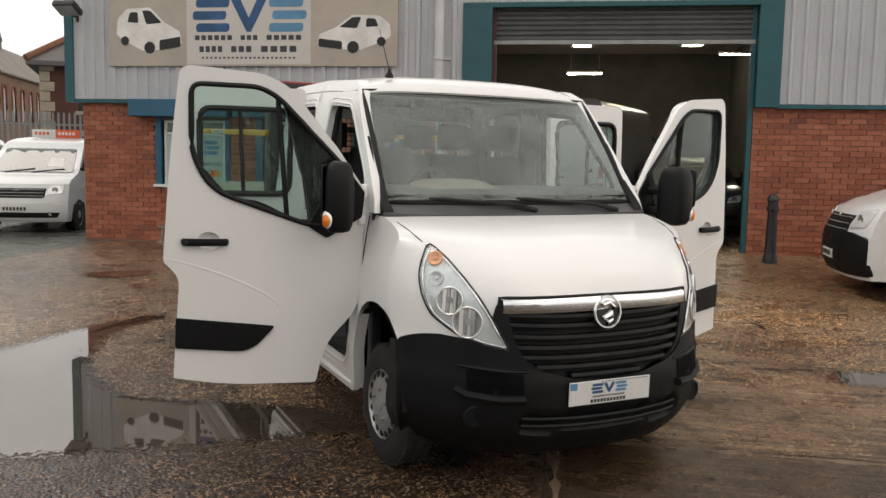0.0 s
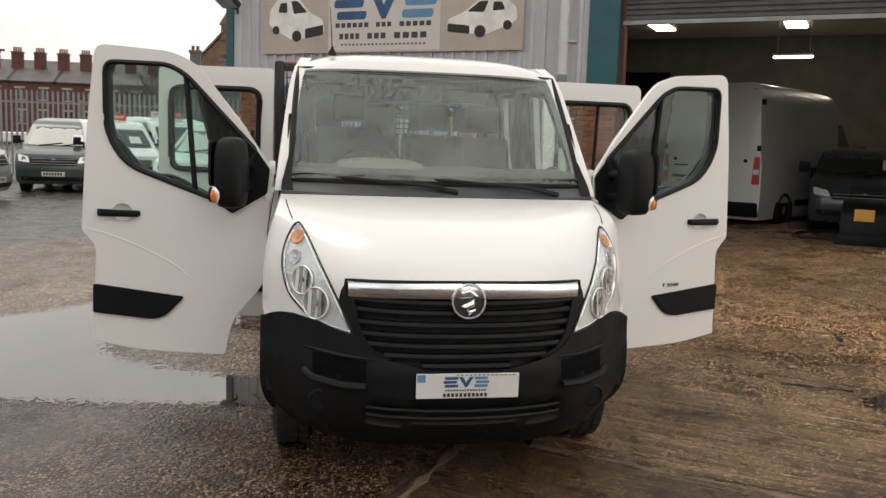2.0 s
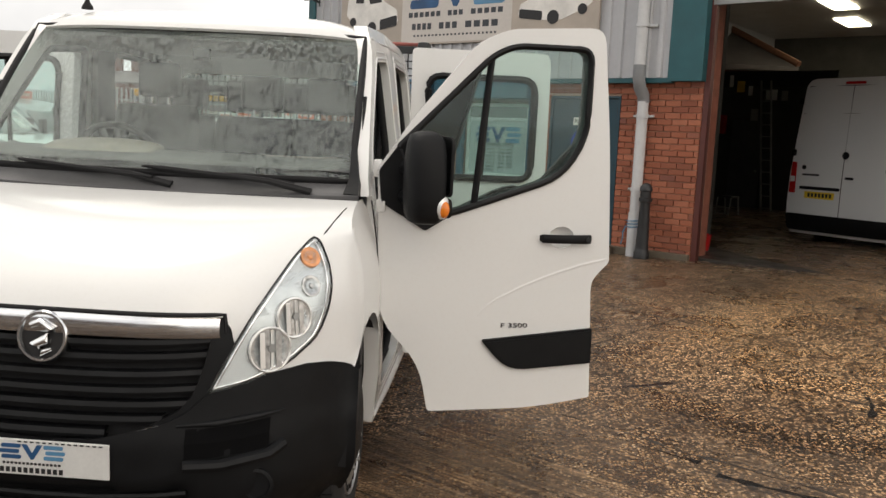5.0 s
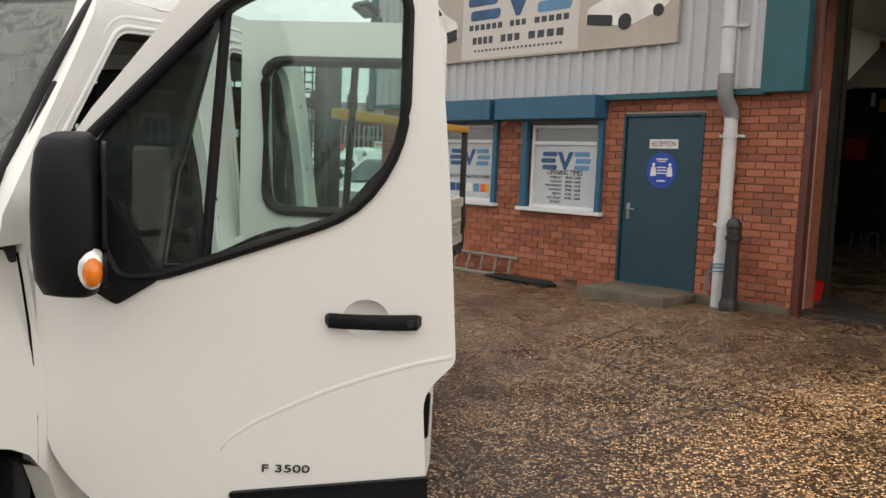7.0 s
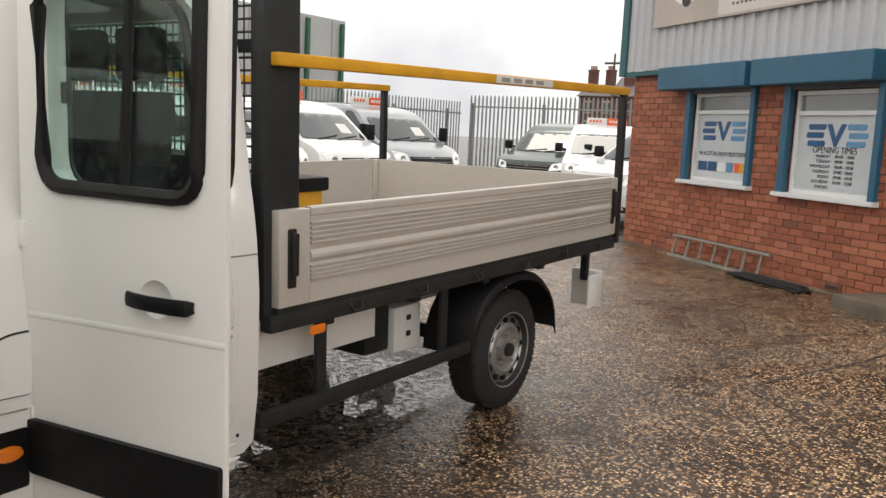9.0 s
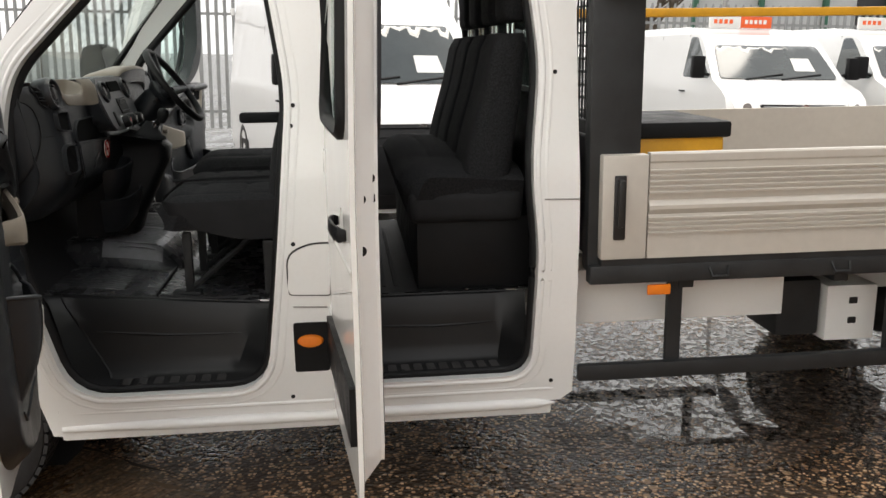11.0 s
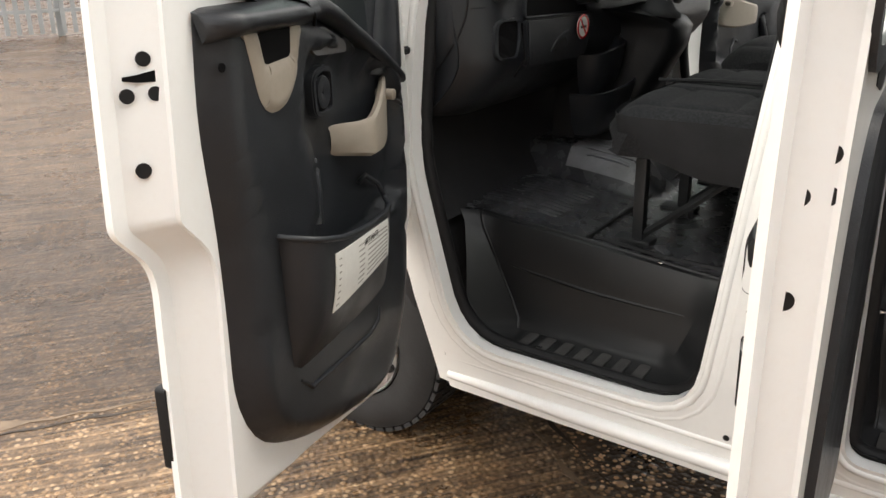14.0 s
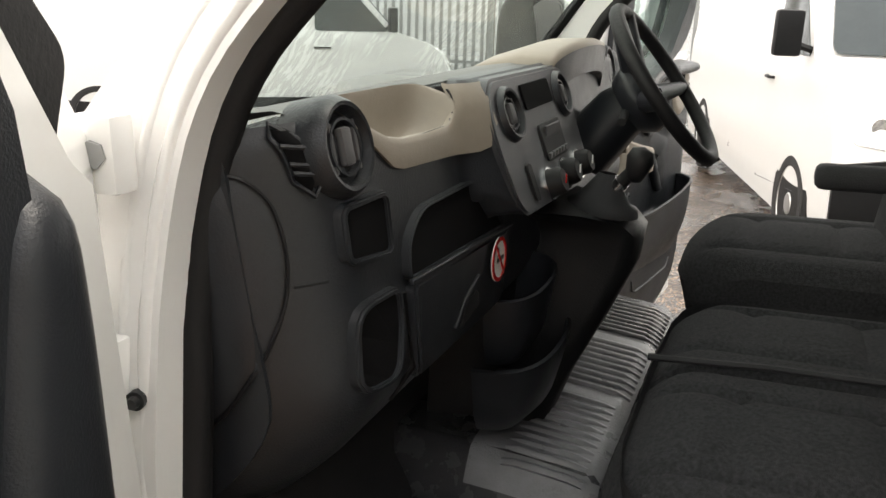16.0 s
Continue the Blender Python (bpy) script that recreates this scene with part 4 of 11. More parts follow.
def build_screen():
    bm = bmesh.new()
    grid(bm, [[ws_point(i / 10, j / 8) for i in range(-10, 11)] for j in range(9)])
    g = part("windscreen", bm, M_WSCREEN, van, "rain-streaked windscreen", 60)
    g.visible_shadow = False
    bm = bmesh.new()
    edge = [ws_point(i / 10, 0) for i in range(-10, 11)] + [ws_point(1, j / 8) for j in range(1, 9)] + [ws_point(i / 10, 1) for i in range(9, -11, -1)] + [ws_point(-1, j / 8) for j in range(7, 0, -1)]
    tube(bm, edge, 0.017, 6, True)
    part("screen_seal", bm, M_RUBBER, g, smooth=60)
    for s in (-1, 1):
        bm = bmesh.new()
        tube(bm, [Vector(ws_point(s, t)) + Vector((s * 0.024, 0.022, 0.012)) for t in (0.05, 0.15, 0.3, 0.5)], 0.010, 8)
        part("screen_moulding", bm, M_RUBBER, g, "black moulding beside the glass", 60)
    # cowl between bonnet and glass
    bm = bmesh.new()
    rows = []
    for t in (0, 0.25, 0.5, 0.75, 1.0):
        row = []
        for i in range(-12, 13):
            s = i / 12
            a = Vector((0.93 * s, 0.945 - 0.02 * (1 - s * s), 1.425 + 0.022 * s * s))
            b = Vector(ws_point(s, 0.0)) + Vector((0, 0.0, -0.004))
            b.x = 0.905 * s
            p = a.lerp(b, t)
            p.z -= 0.012 * math.sin(math.pi * t)
            row.append(p)
        rows.append(row)
    grid(bm, rows)
    solid(bm, 0.03)
    part("cowl", bm, M_TRIM2, van, "dark plastic scuttle panel", 50)
    for s in (-1, 1):
        bm = bmesh.new()
        rows = []
        for k in range(7):
            t = 0.17 * k / 6
            p = Vector(ws_point(s, t))
            rows.append([p + Vector((s * dx, dy, 0.012 + dz)) for dx, dy, dz in ((-0.012, -0.012, 0.0), (0.008, -0.02, 0.0), (0.012 + 0.028 * (1 - k / 6), -0.018 - 0.03 * (1 - k / 6), -0.02 * (1 - k / 6)), (0.016 + 0.028 * (1 - k / 6), 0.01, -0.02))])
        rows.insert(0, [Vector((s * x, y, z)) for x, y, z in ((0.86, 0.955, 1.452), (0.89, 0.952, 1.452), (0.925, 0.95, 1.448), (0.93, 1.0, 1.44))])
        grid(bm, rows)
        solid(bm, 0.006)
        part("cowl_end", bm, M_PLASTIC, van, "black end piece of the scuttle", 50)
    for x0, x1 in ((-0.62, 0.12), (-0.04, 0.74)):
        bm = bmesh.new()
        lift = Vector((0, -0.028, 0.020))
        piv = Vector((x1 - 0.02, 0.955, 1.452))
        mid = Vector(ws_point((x0 + x1) / 2 / 0.885, -0.02)) + lift
        tube(bm, [piv, piv.lerp(mid, 0.5) + Vector((0, -0.004, 0.012)), mid], [0.018, 0.015, 0.010], 6)
        tube(bm, [Vector(ws_point((x0 + (x1 - x0 - 0.1) * k / 8) / 0.885, 0.015 - 0.007 * k)) + lift * 0.8 for k in range(9)], [0.006] + [0.0115] * 7 + [0.006], 6)
        part("wiper", bm, M_RUBBER, van, "black wiper arm and blade", 50)


def build_roof():
    bm = bmesh.new()
    rows = []
    prof = [(1.585, 2.178, 0.0), (1.615, 2.222, 0.2), (1.69, 2.264, 0.7), (1.85, 2.290, 1.0), (2.2, 2.303, 1.0), (2.7, 2.30, 1.0), (3.08, 2.285, 1.0), (3.16, 2.25, 0.6)]
    for y, z, k in prof:
        row = []
        for i in range(-14, 15):
            s = i / 14
            drop = 0.10 * abs(s) ** 6 + 0.02 * s * s
            x = 0.86 * s
            yy = y - (0.045 * (1 - s * s) if y < 1.66 else 0.03 * (1 - s * s) if y < 1.8 else 0)
            row.append((x, yy, z - drop * (0.25 + 0.75 * k)))
        rows.append(row)
    grid(bm, rows)
    solid(bm, 0.02)
    part("roof_panel", bm, M_WHITE, van, "white roof", 50)
    bm = bmesh.new()
    lathe(bm, [(0, 0.03), (0.012, 0.028), (0.04, 0.011), (0.055, 0.008)], (-0.62, 1.675, 2.262), (0, 0, 1), 12)
    tube(bm, [(-0.62, 1.675, 2.305), (-0.625, 1.76, 2.445), (-0.63, 1.84, 2.585)], [0.004, 0.003, 0.002], 6)
    part("aerial", bm, M_RUBBER, van, "short black roof aerial", 50)


build_screen()
build_roof()

# side frames with the two door openings a side
AP_FRONT = rounded([(1.33, 0.475), (1.245, 0.80), (1.19, 1.02), (1.192, 1.44), (1.232, 1.625), (1.655, 2.06), (2.06, 2.085), (2.135, 1.55), (2.085, 1.0), (2.02, 0.475)], [0.14, 0.16, 0.12, 0.08, 0.10, 0.06, 0.06, 0.1, 0.25, 0.14], 5)
AP_REAR = rounded([(2.37, 0.475), (2.355, 1.3), (2.40, 2.085), (2.98, 2.075), (3.035, 1.62), (3.0, 1.25), (3.025, 0.95), (3.0, 0.475)], [0.05, 0.05, 0.06, 0.1, 0.1, 0.1, 0.1, 0.10], 5)
SIDE = [(1.245, 0.33), (1.30, 0.325), (2.2, 0.36), (3.12, 0.365), (3.165, 0.40), (3.175, 1.2), (3.17, 2.0), (3.15, 2.205), (3.1, 2.24), (2.3, 2.26), (1.72, 2.24), (1.60, 2.185), (1.03, 1.52), (1.0, 1.44), (1.09, 1.44), (1.095, 0.83), (1.13, 0.75), (1.165, 0.66), (1.2, 0.52)]


def build_sides():
    for s in (-1, 1):
        bm = bmesh.new()
        plate(bm, [SIDE, AP_FRONT, AP_REAR], lambda u, v, w: (s * (side_x(v) - w), u, v), 0.0, 0.07, 0.12)
        side = part("side_frame", bm, M_WHITE, van, "white door frame with two door openings", 40)
        for loop in (AP_FRONT, AP_REAR):
            bm = bmesh.new()
            tube(bm, [(s * (side_x(v) - 0.062), u, v) for u, v in loop], 0.021, 8, True)
            part("door_seal", bm, M_RUBBER, side, "black rubber door seal", 60)
        # sill
        bm = bmesh.new()
        box(bm, s * 0.93, s * 0.985, 1.27, 3.09, 0.305, 0.368, 0.02)
        part("sill", bm, M_WHITE, side, smooth=40)


build_sides()

# ---- doors of the pickup ----
FD_OUT = rounded([(0.012, 1.565), (0.17, 1.80), (0.45, 2.148), (0.60, 2.21), (1.045, 2.242), (1.105, 1.70), (1.142, 1.15), (1.055, 1.06), (1.092, 0.478), (0.80, 0.430), (0.285, 0.424), (0.235, 0.66), (0.035, 0.87)],
                 [0.02, 0.0, 0.12, 0.05, 0.07, 0.2, 0.02, 0.05, 0.008, 0.15, 0.02, 0.14, 0.12], 4)
FD_WIN = rounded([(0.10, 1.66), (0.515, 2.085), (0.62, 2.135), (0.985, 2.14), (0.985, 1.74), (0.87, 1.55), (0.345, 1.365), (0.24, 1.36)], [0.02, 0.08, 0.05, 0.06, 0.14, 0.14, 0.05, 0.03], 4)
FD_SAIL = rounded([(0.015, 1.555), (0.135, 1.715), (0.345, 1.355), (0.235, 1.285), (0.03, 1.41)], 0.012, 2)
RD_OUT = rounded([(0.0, 2.19), (0.835, 2.19), (0.84, 1.5), (0.83, 0.50), (0.815, 0.42), (0.01, 0.395)], [0.03, 0.06, 0.3, 0.05, 0.02, 0.03], 4)
RD_WIN = rounded([(0.10, 2.038), (0.748, 2.038), (0.745, 1.462), (0.12, 1.462)], 0.085, 4)


def strip_bar(bm, pts, wide, w0, w1, place):
    """A low moulding along a line of (u, v)."""
    rows = []
    for i, (u, v) in enumerate(pts):
        rows.append([place(u, v - wide, w0), place(u, v - wide * 0.5, w1), place(u, v + wide * 0.3, w1), place(u, v + wide, w0)])
    grid(bm, rows)


def clip_front(loop, u0):
    """The loop with its front corner cut back to a steep edge behind the mirror fixing."""
    return [(u + max(0.0, u0 + 0.46 * max(0.0, v - 1.56) - u) * ease((1.90 - v) / 0.2), v) for u, v in loop]


def cup_loop(u0, u1, v):
    """Rim of the dished cup behind a pull handle."""
    uc = u0 + (u1 - u0) * 0.42
    return [(uc + 0.062 * math.cos(math.tau * k / 24), v + 0.004 + 0.052 * math.sin(math.tau * k / 24)) for k in range(24)]


def door_handle(parent, place, u0, u1, v, lock):
    """Pull handle over a dished cup."""
    bm = bmesh.new()
    uc = u0 + (u1 - u0) * 0.42
    ring = cup_loop(u0, u1, v)
    rows = []
    for f, w in ((1.0, 0.0), (0.96, 0.006), (0.85, 0.018), (0.6, 0.028), (0.3, 0.032), (0.02, 0.033)):
        rows.append([place(uc + (a - uc) * f, v + 0.004 + (b - v - 0.004) * f, w) for a, b in ring])
    grid(bm, rows, True)
    part("handle_cup", bm, M_WHITE, parent, "dished white cup behind the handle", 60)
    bm = bmesh.new()
    rows = []
    for u, w, h in ((u0, -0.004, 0.010), (u0 + 0.012, -0.026, 0.020), (u0 + 0.05, -0.036, 0.020), (uc, -0.04, 0.020), (u1 - 0.06, -0.036, 0.021), (u1 - 0.012, -0.026, 0.021), (u1, -0.004, 0.012)):
        rows.append([place(u, v + h, w + 0.012), place(u, v + h, w + 0.004), place(u, v + h * 0.5, w), place(u, v - h * 0.5, w), place(u, v - h, w + 0.004), place(u, v - h, w + 0.012)])
    grid(bm, rows, True)
    h = part("door_handle", bm, M_PLASTIC, parent, "black pull handle", 40)
    if lock:
        c = Vector(place(u1 - 0.03, v, -0.036))
        ax = Vector(place(0, 0, 0)) - Vector(place(0, 0, 1))
        part("lock", disc(bmesh.new(), c, ax, 0.011, 0.004, 16), M_DARKSTEEL, parent)


def pane(parent, loop, place, w, name="window_glass"):
    bm = bmesh.new()
    plate(bm, [loop], place, w, w + 0.004, 0.4)
    g = part(name, bm, M_GLASS, parent, "pale green tinted side glass with rain drops")
    g.visible_shadow = False
    return g


def grown(loop, d):
    """An outline pushed outwards by d from its middle line."""
    n = len(loop)
    area = sum(loop[i][0] * loop[(i + 1) % n][1] - loop[(i + 1) % n][0] * loop[i][1] for i in range(n))
    out = []
    for i in range(n):
        a, b = Vector(loop[i - 1]), Vector(loop[(i + 1) % n])
        t = b - a
        if t.length < 1e-6:
            out.append(loop[i])
            continue
        nv = Vector((t.y, -t.x)).normalized() * (d if area > 0 else -d)
        out.append((loop[i][0] + nv.x, loop[i][1] + nv.y))
    return out


def ease(t):
    t = max(0.0, min(1.0, t))
    return t * t * (3 - 2 * t)


def inside(loop, u, v):
    """Distance of a point from an outline: positive within it."""
    p, best, odd = Vector((u, v)), 9.0, False
    n = len(loop)
    for i in range(n):
        a, b = Vector(loop[i]), Vector(loop[(i + 1) % n])
        e = b - a
        k = max(0.0, min(1.0, (p - a).dot(e) / max(1e-9, e.length_squared)))
        best = min(best, (p - a - e * k).length)
        if (a.y > v) != (b.y > v) and u < a.x + (v - a.y) / (b.y - a.y) * e.x:
            odd = not odd
    return best if odd else -best


def door_lining(s, d, nrm, place, door):
    """Moulded lining of a front door: swelling card, ledge, arm, scoop, handle and pocket."""
    out = Vector((nrm.x, nrm.y, 0))
    bm = bmesh.new()
    rows = []
    for k in range(15):
        v = 1.285 + 0.29 * k / 14
        t = k / 14
        u0, u1 = 0.172 + 0.02 * t ** 4, 0.335 - 0.085 * t
        top = (1 - max(0.0, (t - 0.8) / 0.2) ** 2) ** 0.5
        um, hu = (u0 + u1) / 2 - 0.012 * (1 - top), (u1 - u0) / 2 * (0.35 + 0.65 * top)
        rows.append([place(um + hu * math.cos(a), v, 0.085 + (0.052 - 0.012 * t) * top * max(0.0, math.sin(a)) ** 0.55) for a in [math.pi * j / 12 for j in range(13)]])
    grid(bm, rows)
    cover = bm
    card = rounded([(0.20, 1.315), (0.30, 1.36), (0.46, 1.412), (0.60, 1.468), (0.68, 1.485), (0.965, 1.490), (0.985, 1.30), (0.966, 1.12), (0.968, 0.90), (0.978, 0.76), (0.92, 0.63), (0.76, 0.543), (0.56, 0.487), (0.40, 0.475), (0.30, 0.52), (0.20, 0.70), (0.165, 1.0), (0.172, 1.22)],
                   [0.04, 0.05, 0.05, 0.05, 0.05, 0.012, 0.1, 0.1, 0.1, 0.08, 0.08, 0.1, 0.1, 0.08, 0.08, 0.1, 0.1, 0.05], 3)
    scoop = rounded([(0.69, 1.40), (0.715, 1.32), (0.712, 1.22), (0.67, 1.16), (0.69, 1.02), (0.69, 0.93), (0.40, 0.92), (0.23, 0.98), (0.215, 1.22), (0.30, 1.31), (0.50, 1.385)], 0.04, 3)

    def swell(u, v):
        w = 0.055 * ease(inside(card, u, v) / 0.055) ** 0.7
        w -= 0.036 * ease(inside(scoop, u, v) / 0.028)
        # shallow hollow of the lower panel
        w -= 0.016 * ease(1 - math.hypot((u - 0.50) / 0.26, (v - 0.62) / 0.10)) * (1 if v < 0.74 else 0.6)
        return w

    bm = bmesh.new()
    plate(bm, [card], lambda u, v, w: place(u, v, w + (swell(u, v) if w > 0.083 else 0.0)), 0.086, 0.08, 0.03)
    dc = part("door_card", bm, M_TRIM, door, "dark grey moulded door lining", 60)
    bm = bmesh.new()
    plate(bm, [grown(FD_WIN, 0.003), clip_front(grown(FD_WIN, -0.003), 0.31)], place, 0.058, 0.072, 0.25)
    part("corner_lining", bm, M_RUBBER, dc, "black lining behind the mirror base")
    part("mirror_cover", cover, M_TRIM, dc, "rounded cover over the mirror fixing", 60)
    # frame round the glass, broad at the rear lower corner
    fr = [(u + 0.045 * ease((u - 0.80) / 0.15), v) for u, v in grown(FD_WIN, 0.03)]
    fr = clip_front(fr, 0.205)
    hole = clip_front([(u - 0.03 * ease((u - 0.78) / 0.1) * ease((1.72 - v) / 0.1), max(v, 1.385)) for u, v in grown(FD_WIN, -0.004)], 0.335)
    bm = bmesh.new()
    plate(bm, [fr, hole], place, 0.082, 0.105, 0.25)
    part("inner_window_frame", bm, M_TRIM, dc, smooth=30)
    bm = bmesh.new()
    plate(bm, [clip_front(grown(FD_WIN, 0.003), 0.318), clip_front(grown(FD_WIN, -0.006), 0.328)], place, 0.026, 0.099, 0.25)
    part("window_reveal", bm, M_TRIM, dc, smooth=30)
    # shelf-like ledge at the rear, then the arm that sinks towards the hinge
    bm = bmesh.new()
    rows = []
    for k in range(13):
        u = 0.972 - 0.29 * k / 12
        f = ease((0.972 - u) / 0.03)
        rows.append([place(u, v - 0.006 * (1 - f) - 0.006 * k / 12, 0.09 + (w - 0.09) * (0.35 + 0.65 * f)) for v, w in ((1.497, 0.088), (1.496, 0.10), (1.492, 0.14), (1.487, 0.163), (1.478, 0.174), (1.466, 0.174), (1.455, 0.160), (1.446, 0.135))])
    grid(bm, rows)
    bm.faces.new([v for v in bm.verts[:8]])
    part("door_ledge", bm, M_TRIM, dc, "moulded ledge along the door top", 60)
    bm = bmesh.new()
    arm = [(0.712, 1.468), (0.66, 1.472), (0.617, 1.465), (0.56, 1.444), (0.50, 1.414), (0.42, 1.376), (0.34, 1.335), (0.27, 1.298), (0.21, 1.262)]
    rows = []
    for k, (u, v) in enumerate(arm):
        t = k / (len(arm) - 1)
        h, w1 = 0.024 - 0.006 * t, 0.172 - 0.028 * t
        rows.append([place(u + a * h * 0.4, v + a * h, 0.10 + (w1 - 0.10) * b) for a, b in ((1.0, 0.0), (1.02, 0.55), (0.8, 0.9), (0.3, 1.0), (-0.4, 0.98), (-0.85, 0.8), (-1.0, 0.4), (-1.0, 0.0))])
    grid(bm, rows)
    part("door_arm", bm, M_TRIM, dc, "curved arm of the lining", 60)
    bm = bmesh.new()
    tube(bm, [place(0.715, 1.497 - 0.004, 0.12), place(0.714, 1.484, 0.165), place(0.706, 1.462, 0.174), place(0.69, 1.44, 0.162)], 0.003, 6)
    part("lining_joint", bm, M_HOLLOW, dc, smooth=60)
    bm = bmesh.new()
    plate(bm, [rounded([(0.655, 1.425), (0.60, 1.428), (0.50, 1.385), (0.49, 1.362), (0.63, 1.372), (0.66, 1.395)], 0.015, 3)], lambda u, v, w: place(u, v, w + 0.10 * (v - 1.37)), 0.118, 0.128, 0.1)
    part("finger_pull", bm, M_TRIM2, dc, "grey finger recess under the arm", 50)
    # pocket with a bulging front, deepest at its rear end
    lip = [(0.853, 1.064, 0.140), (0.848, 1.063, 0.175), (0.825, 1.056, 0.208), (0.795, 1.047, 0.217), (0.72, 1.024, 0.212), (0.62, 1.002, 0.198), (0.52, 0.986, 0.184), (0.42, 0.978, 0.170), (0.375, 0.980, 0.160), (0.35, 0.995, 0.135)]
    bm = bmesh.new()
    rows = []
    for j in range(9):
        t = j / 8
        rows.append([place(u + 0.02 * t * (1 if u < 0.5 else -0.4), v + (0.745 - v) * t, w + (0.132 - w) * t ** 2.4) for u, v, w in lip])
    grid(bm, rows)
    part("map_pocket", bm, M_TRIM, dc, "bulging door pocket", 60)
    bm = bmesh.new()
    tube(bm, [place(u, v, w - 0.002) for u, v, w in lip], 0.0065, 8)
    tube(bm, [place(0.35, 0.995, 0.135), place(0.365, 1.03, 0.125), place(0.41, 1.062, 0.115), place(0.44, 1.05, 0.11)], 0.0065, 8)
    part("pocket_lip", bm, M_TRIM, dc, smooth=60)
    bm = bmesh.new()
    tube(bm, [place(u, v, 0.086 + swell(u, v) - 0.004) for u, v in ((0.665, 1.165), (0.655, 1.14), (0.665, 1.09), (0.68, 1.03))], [0.012, 0.02, 0.02, 0.014], 8)
    part("lining_rib", bm, M_TRIM, dc, smooth=60)
    bm = bmesh.new()
    tube(bm, [place(u, v, 0.086 + swell(u, v) + 0.001) for u, v in ((0.82, 0.735), (0.78, 0.70), (0.62, 0.69), (0.48, 0.682), (0.44, 0.70), (0.43, 0.735))], [0.003, 0.006, 0.006, 0.006, 0.006, 0.003], 8)
    part("lining_swage", bm, M_TRIM, dc, smooth=60)
    # warm grey insert, U-shaped, the shade of its recess painted as a black plate
    bm = bmesh.new()
    ins = rounded([(0.905, 1.453), (0.862, 1.451), (0.846, 1.388), (0.755, 1.392), (0.748, 1.449), (0.705, 1.447), (0.745, 1.335), (0.785, 1.302), (0.84, 1.297), (0.87, 1.325)], [0.008, 0.008, 0.012, 0.012, 0.008, 0.012, 0.05, 0.03, 0.03, 0.05], 3)
    plate(bm, [ins], lambda u, v, w: place(u, v, w + 0.008 * ease(inside(ins, u, v) / 0.012)), 0.142, 0.125, 0.02)
    part("door_insert", bm, M_BEIGE, dc, "warm grey insert", 50)
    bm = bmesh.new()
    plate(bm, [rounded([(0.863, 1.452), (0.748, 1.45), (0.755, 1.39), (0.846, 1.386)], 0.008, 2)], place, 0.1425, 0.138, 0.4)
    part("insert_recess_shade", bm, M_HOLLOW, dc, "flat black plate painting the shade of a hollow")
    # folded pull handle: a short facet at the rear, a longer one that ends in an upright prong
    bm = bmesh.new()
    rows = []
    for u, w, v0, v1 in ((0.556, 0.108, 1.150, 1.208), (0.545, 0.125, 1.143, 1.214), (0.505, 0.166, 1.136, 1.216), (0.480, 0.178, 1.130, 1.219), (0.45, 0.174, 1.127, 1.226), (0.40, 0.162, 1.122, 1.240), (0.345, 0.145, 1.122, 1.258), (0.30, 0.128, 1.128, 1.275), (0.27, 0.115, 1.138, 1.288), (0.258, 0.100, 1.150, 1.292)):
        rows.append([place(u, v0 + 0.004, 0.095), place(u, v0, w - 0.012), place(u, v0 + 0.008, w), place(u, (v0 + v1) / 2, w + 0.002), place(u, v1 - 0.008, w), place(u, v1, w - 0.006), place(u - 0.004, v1 - 0.004, w - 0.018), place(u - 0.006, v1 - 0.05, max(0.096, w - 0.03))])
    grid(bm, rows)
    part("pull_handle", bm, M_BEIGE, dc, "warm grey pull handle", 35)
    bm = bmesh.new()
    tube(bm, [place(0.275, 1.285, 0.112), place(0.29, 1.300, 0.105), place(0.315, 1.312, 0.10)], [0.012, 0.010, 0.006], 8)
    lathe(bm, [(0, 0.013), (0.05, 0.013), (0.055, 0)], place(0.30, 1.235, 0.10), out, 14)
    part("handle_prong", bm, M_BEIGE, dc, "warm grey prong of the handle", 60)
    # release lever in its raised frame
    b0 = rounded([(0.556, 1.243), (0.644, 1.243), (0.648, 1.33), (0.612, 1.35), (0.556, 1.345)], 0.03, 4)
    bm = bmesh.new()
    plate(bm, [b0, grown(b0, -0.012)], place, 0.10, 0.122, 0.4)
    plate(bm, [grown(b0, -0.003), grown(b0, -0.011)], place, 0.122, 0.126, 0.4)
    part("release_bezel", bm, M_TRIM, dc, "raised frame of the door release", 40)
    # shallow back plate, coloured black for the shade behind the lever
    bm = bmesh.new()
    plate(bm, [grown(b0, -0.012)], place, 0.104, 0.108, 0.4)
    part("release_hollow_shade", bm, M_HOLLOW, dc)
    bm = bmesh.new()
    rows = [[Vector(place(0.598 + 0.03 * math.cos(a) * f, 1.293 + 0.036 * math.sin(a) * f, w)) for a in [math.tau * k / 16 for k in range(16)]] for f, w in ((0.6, 0.105), (1.0, 0.118), (0.95, 0.124), (0.6, 0.126), (0.1, 0.121))]
    grid(bm, rows, True)
    part("release_lever", bm, M_TRIM, dc, smooth=60)
    part("screw", disc(bmesh.new(), place(0.955, 1.40, 0.125), out, 0.008, 0.004, 12), M_HOLLOW, dc)
    if s > 0:
        def on_pocket(u, v, w):
            vl, wl = lerp_table([(a, b, c) for a, b, c in lip[::-1]], u)
            k = max(0.0, (vl - v) / (vl - 0.745))
            return place(u, v, wl + (0.132 - wl) * k ** 2.4 + w)
        bm = bmesh.new()
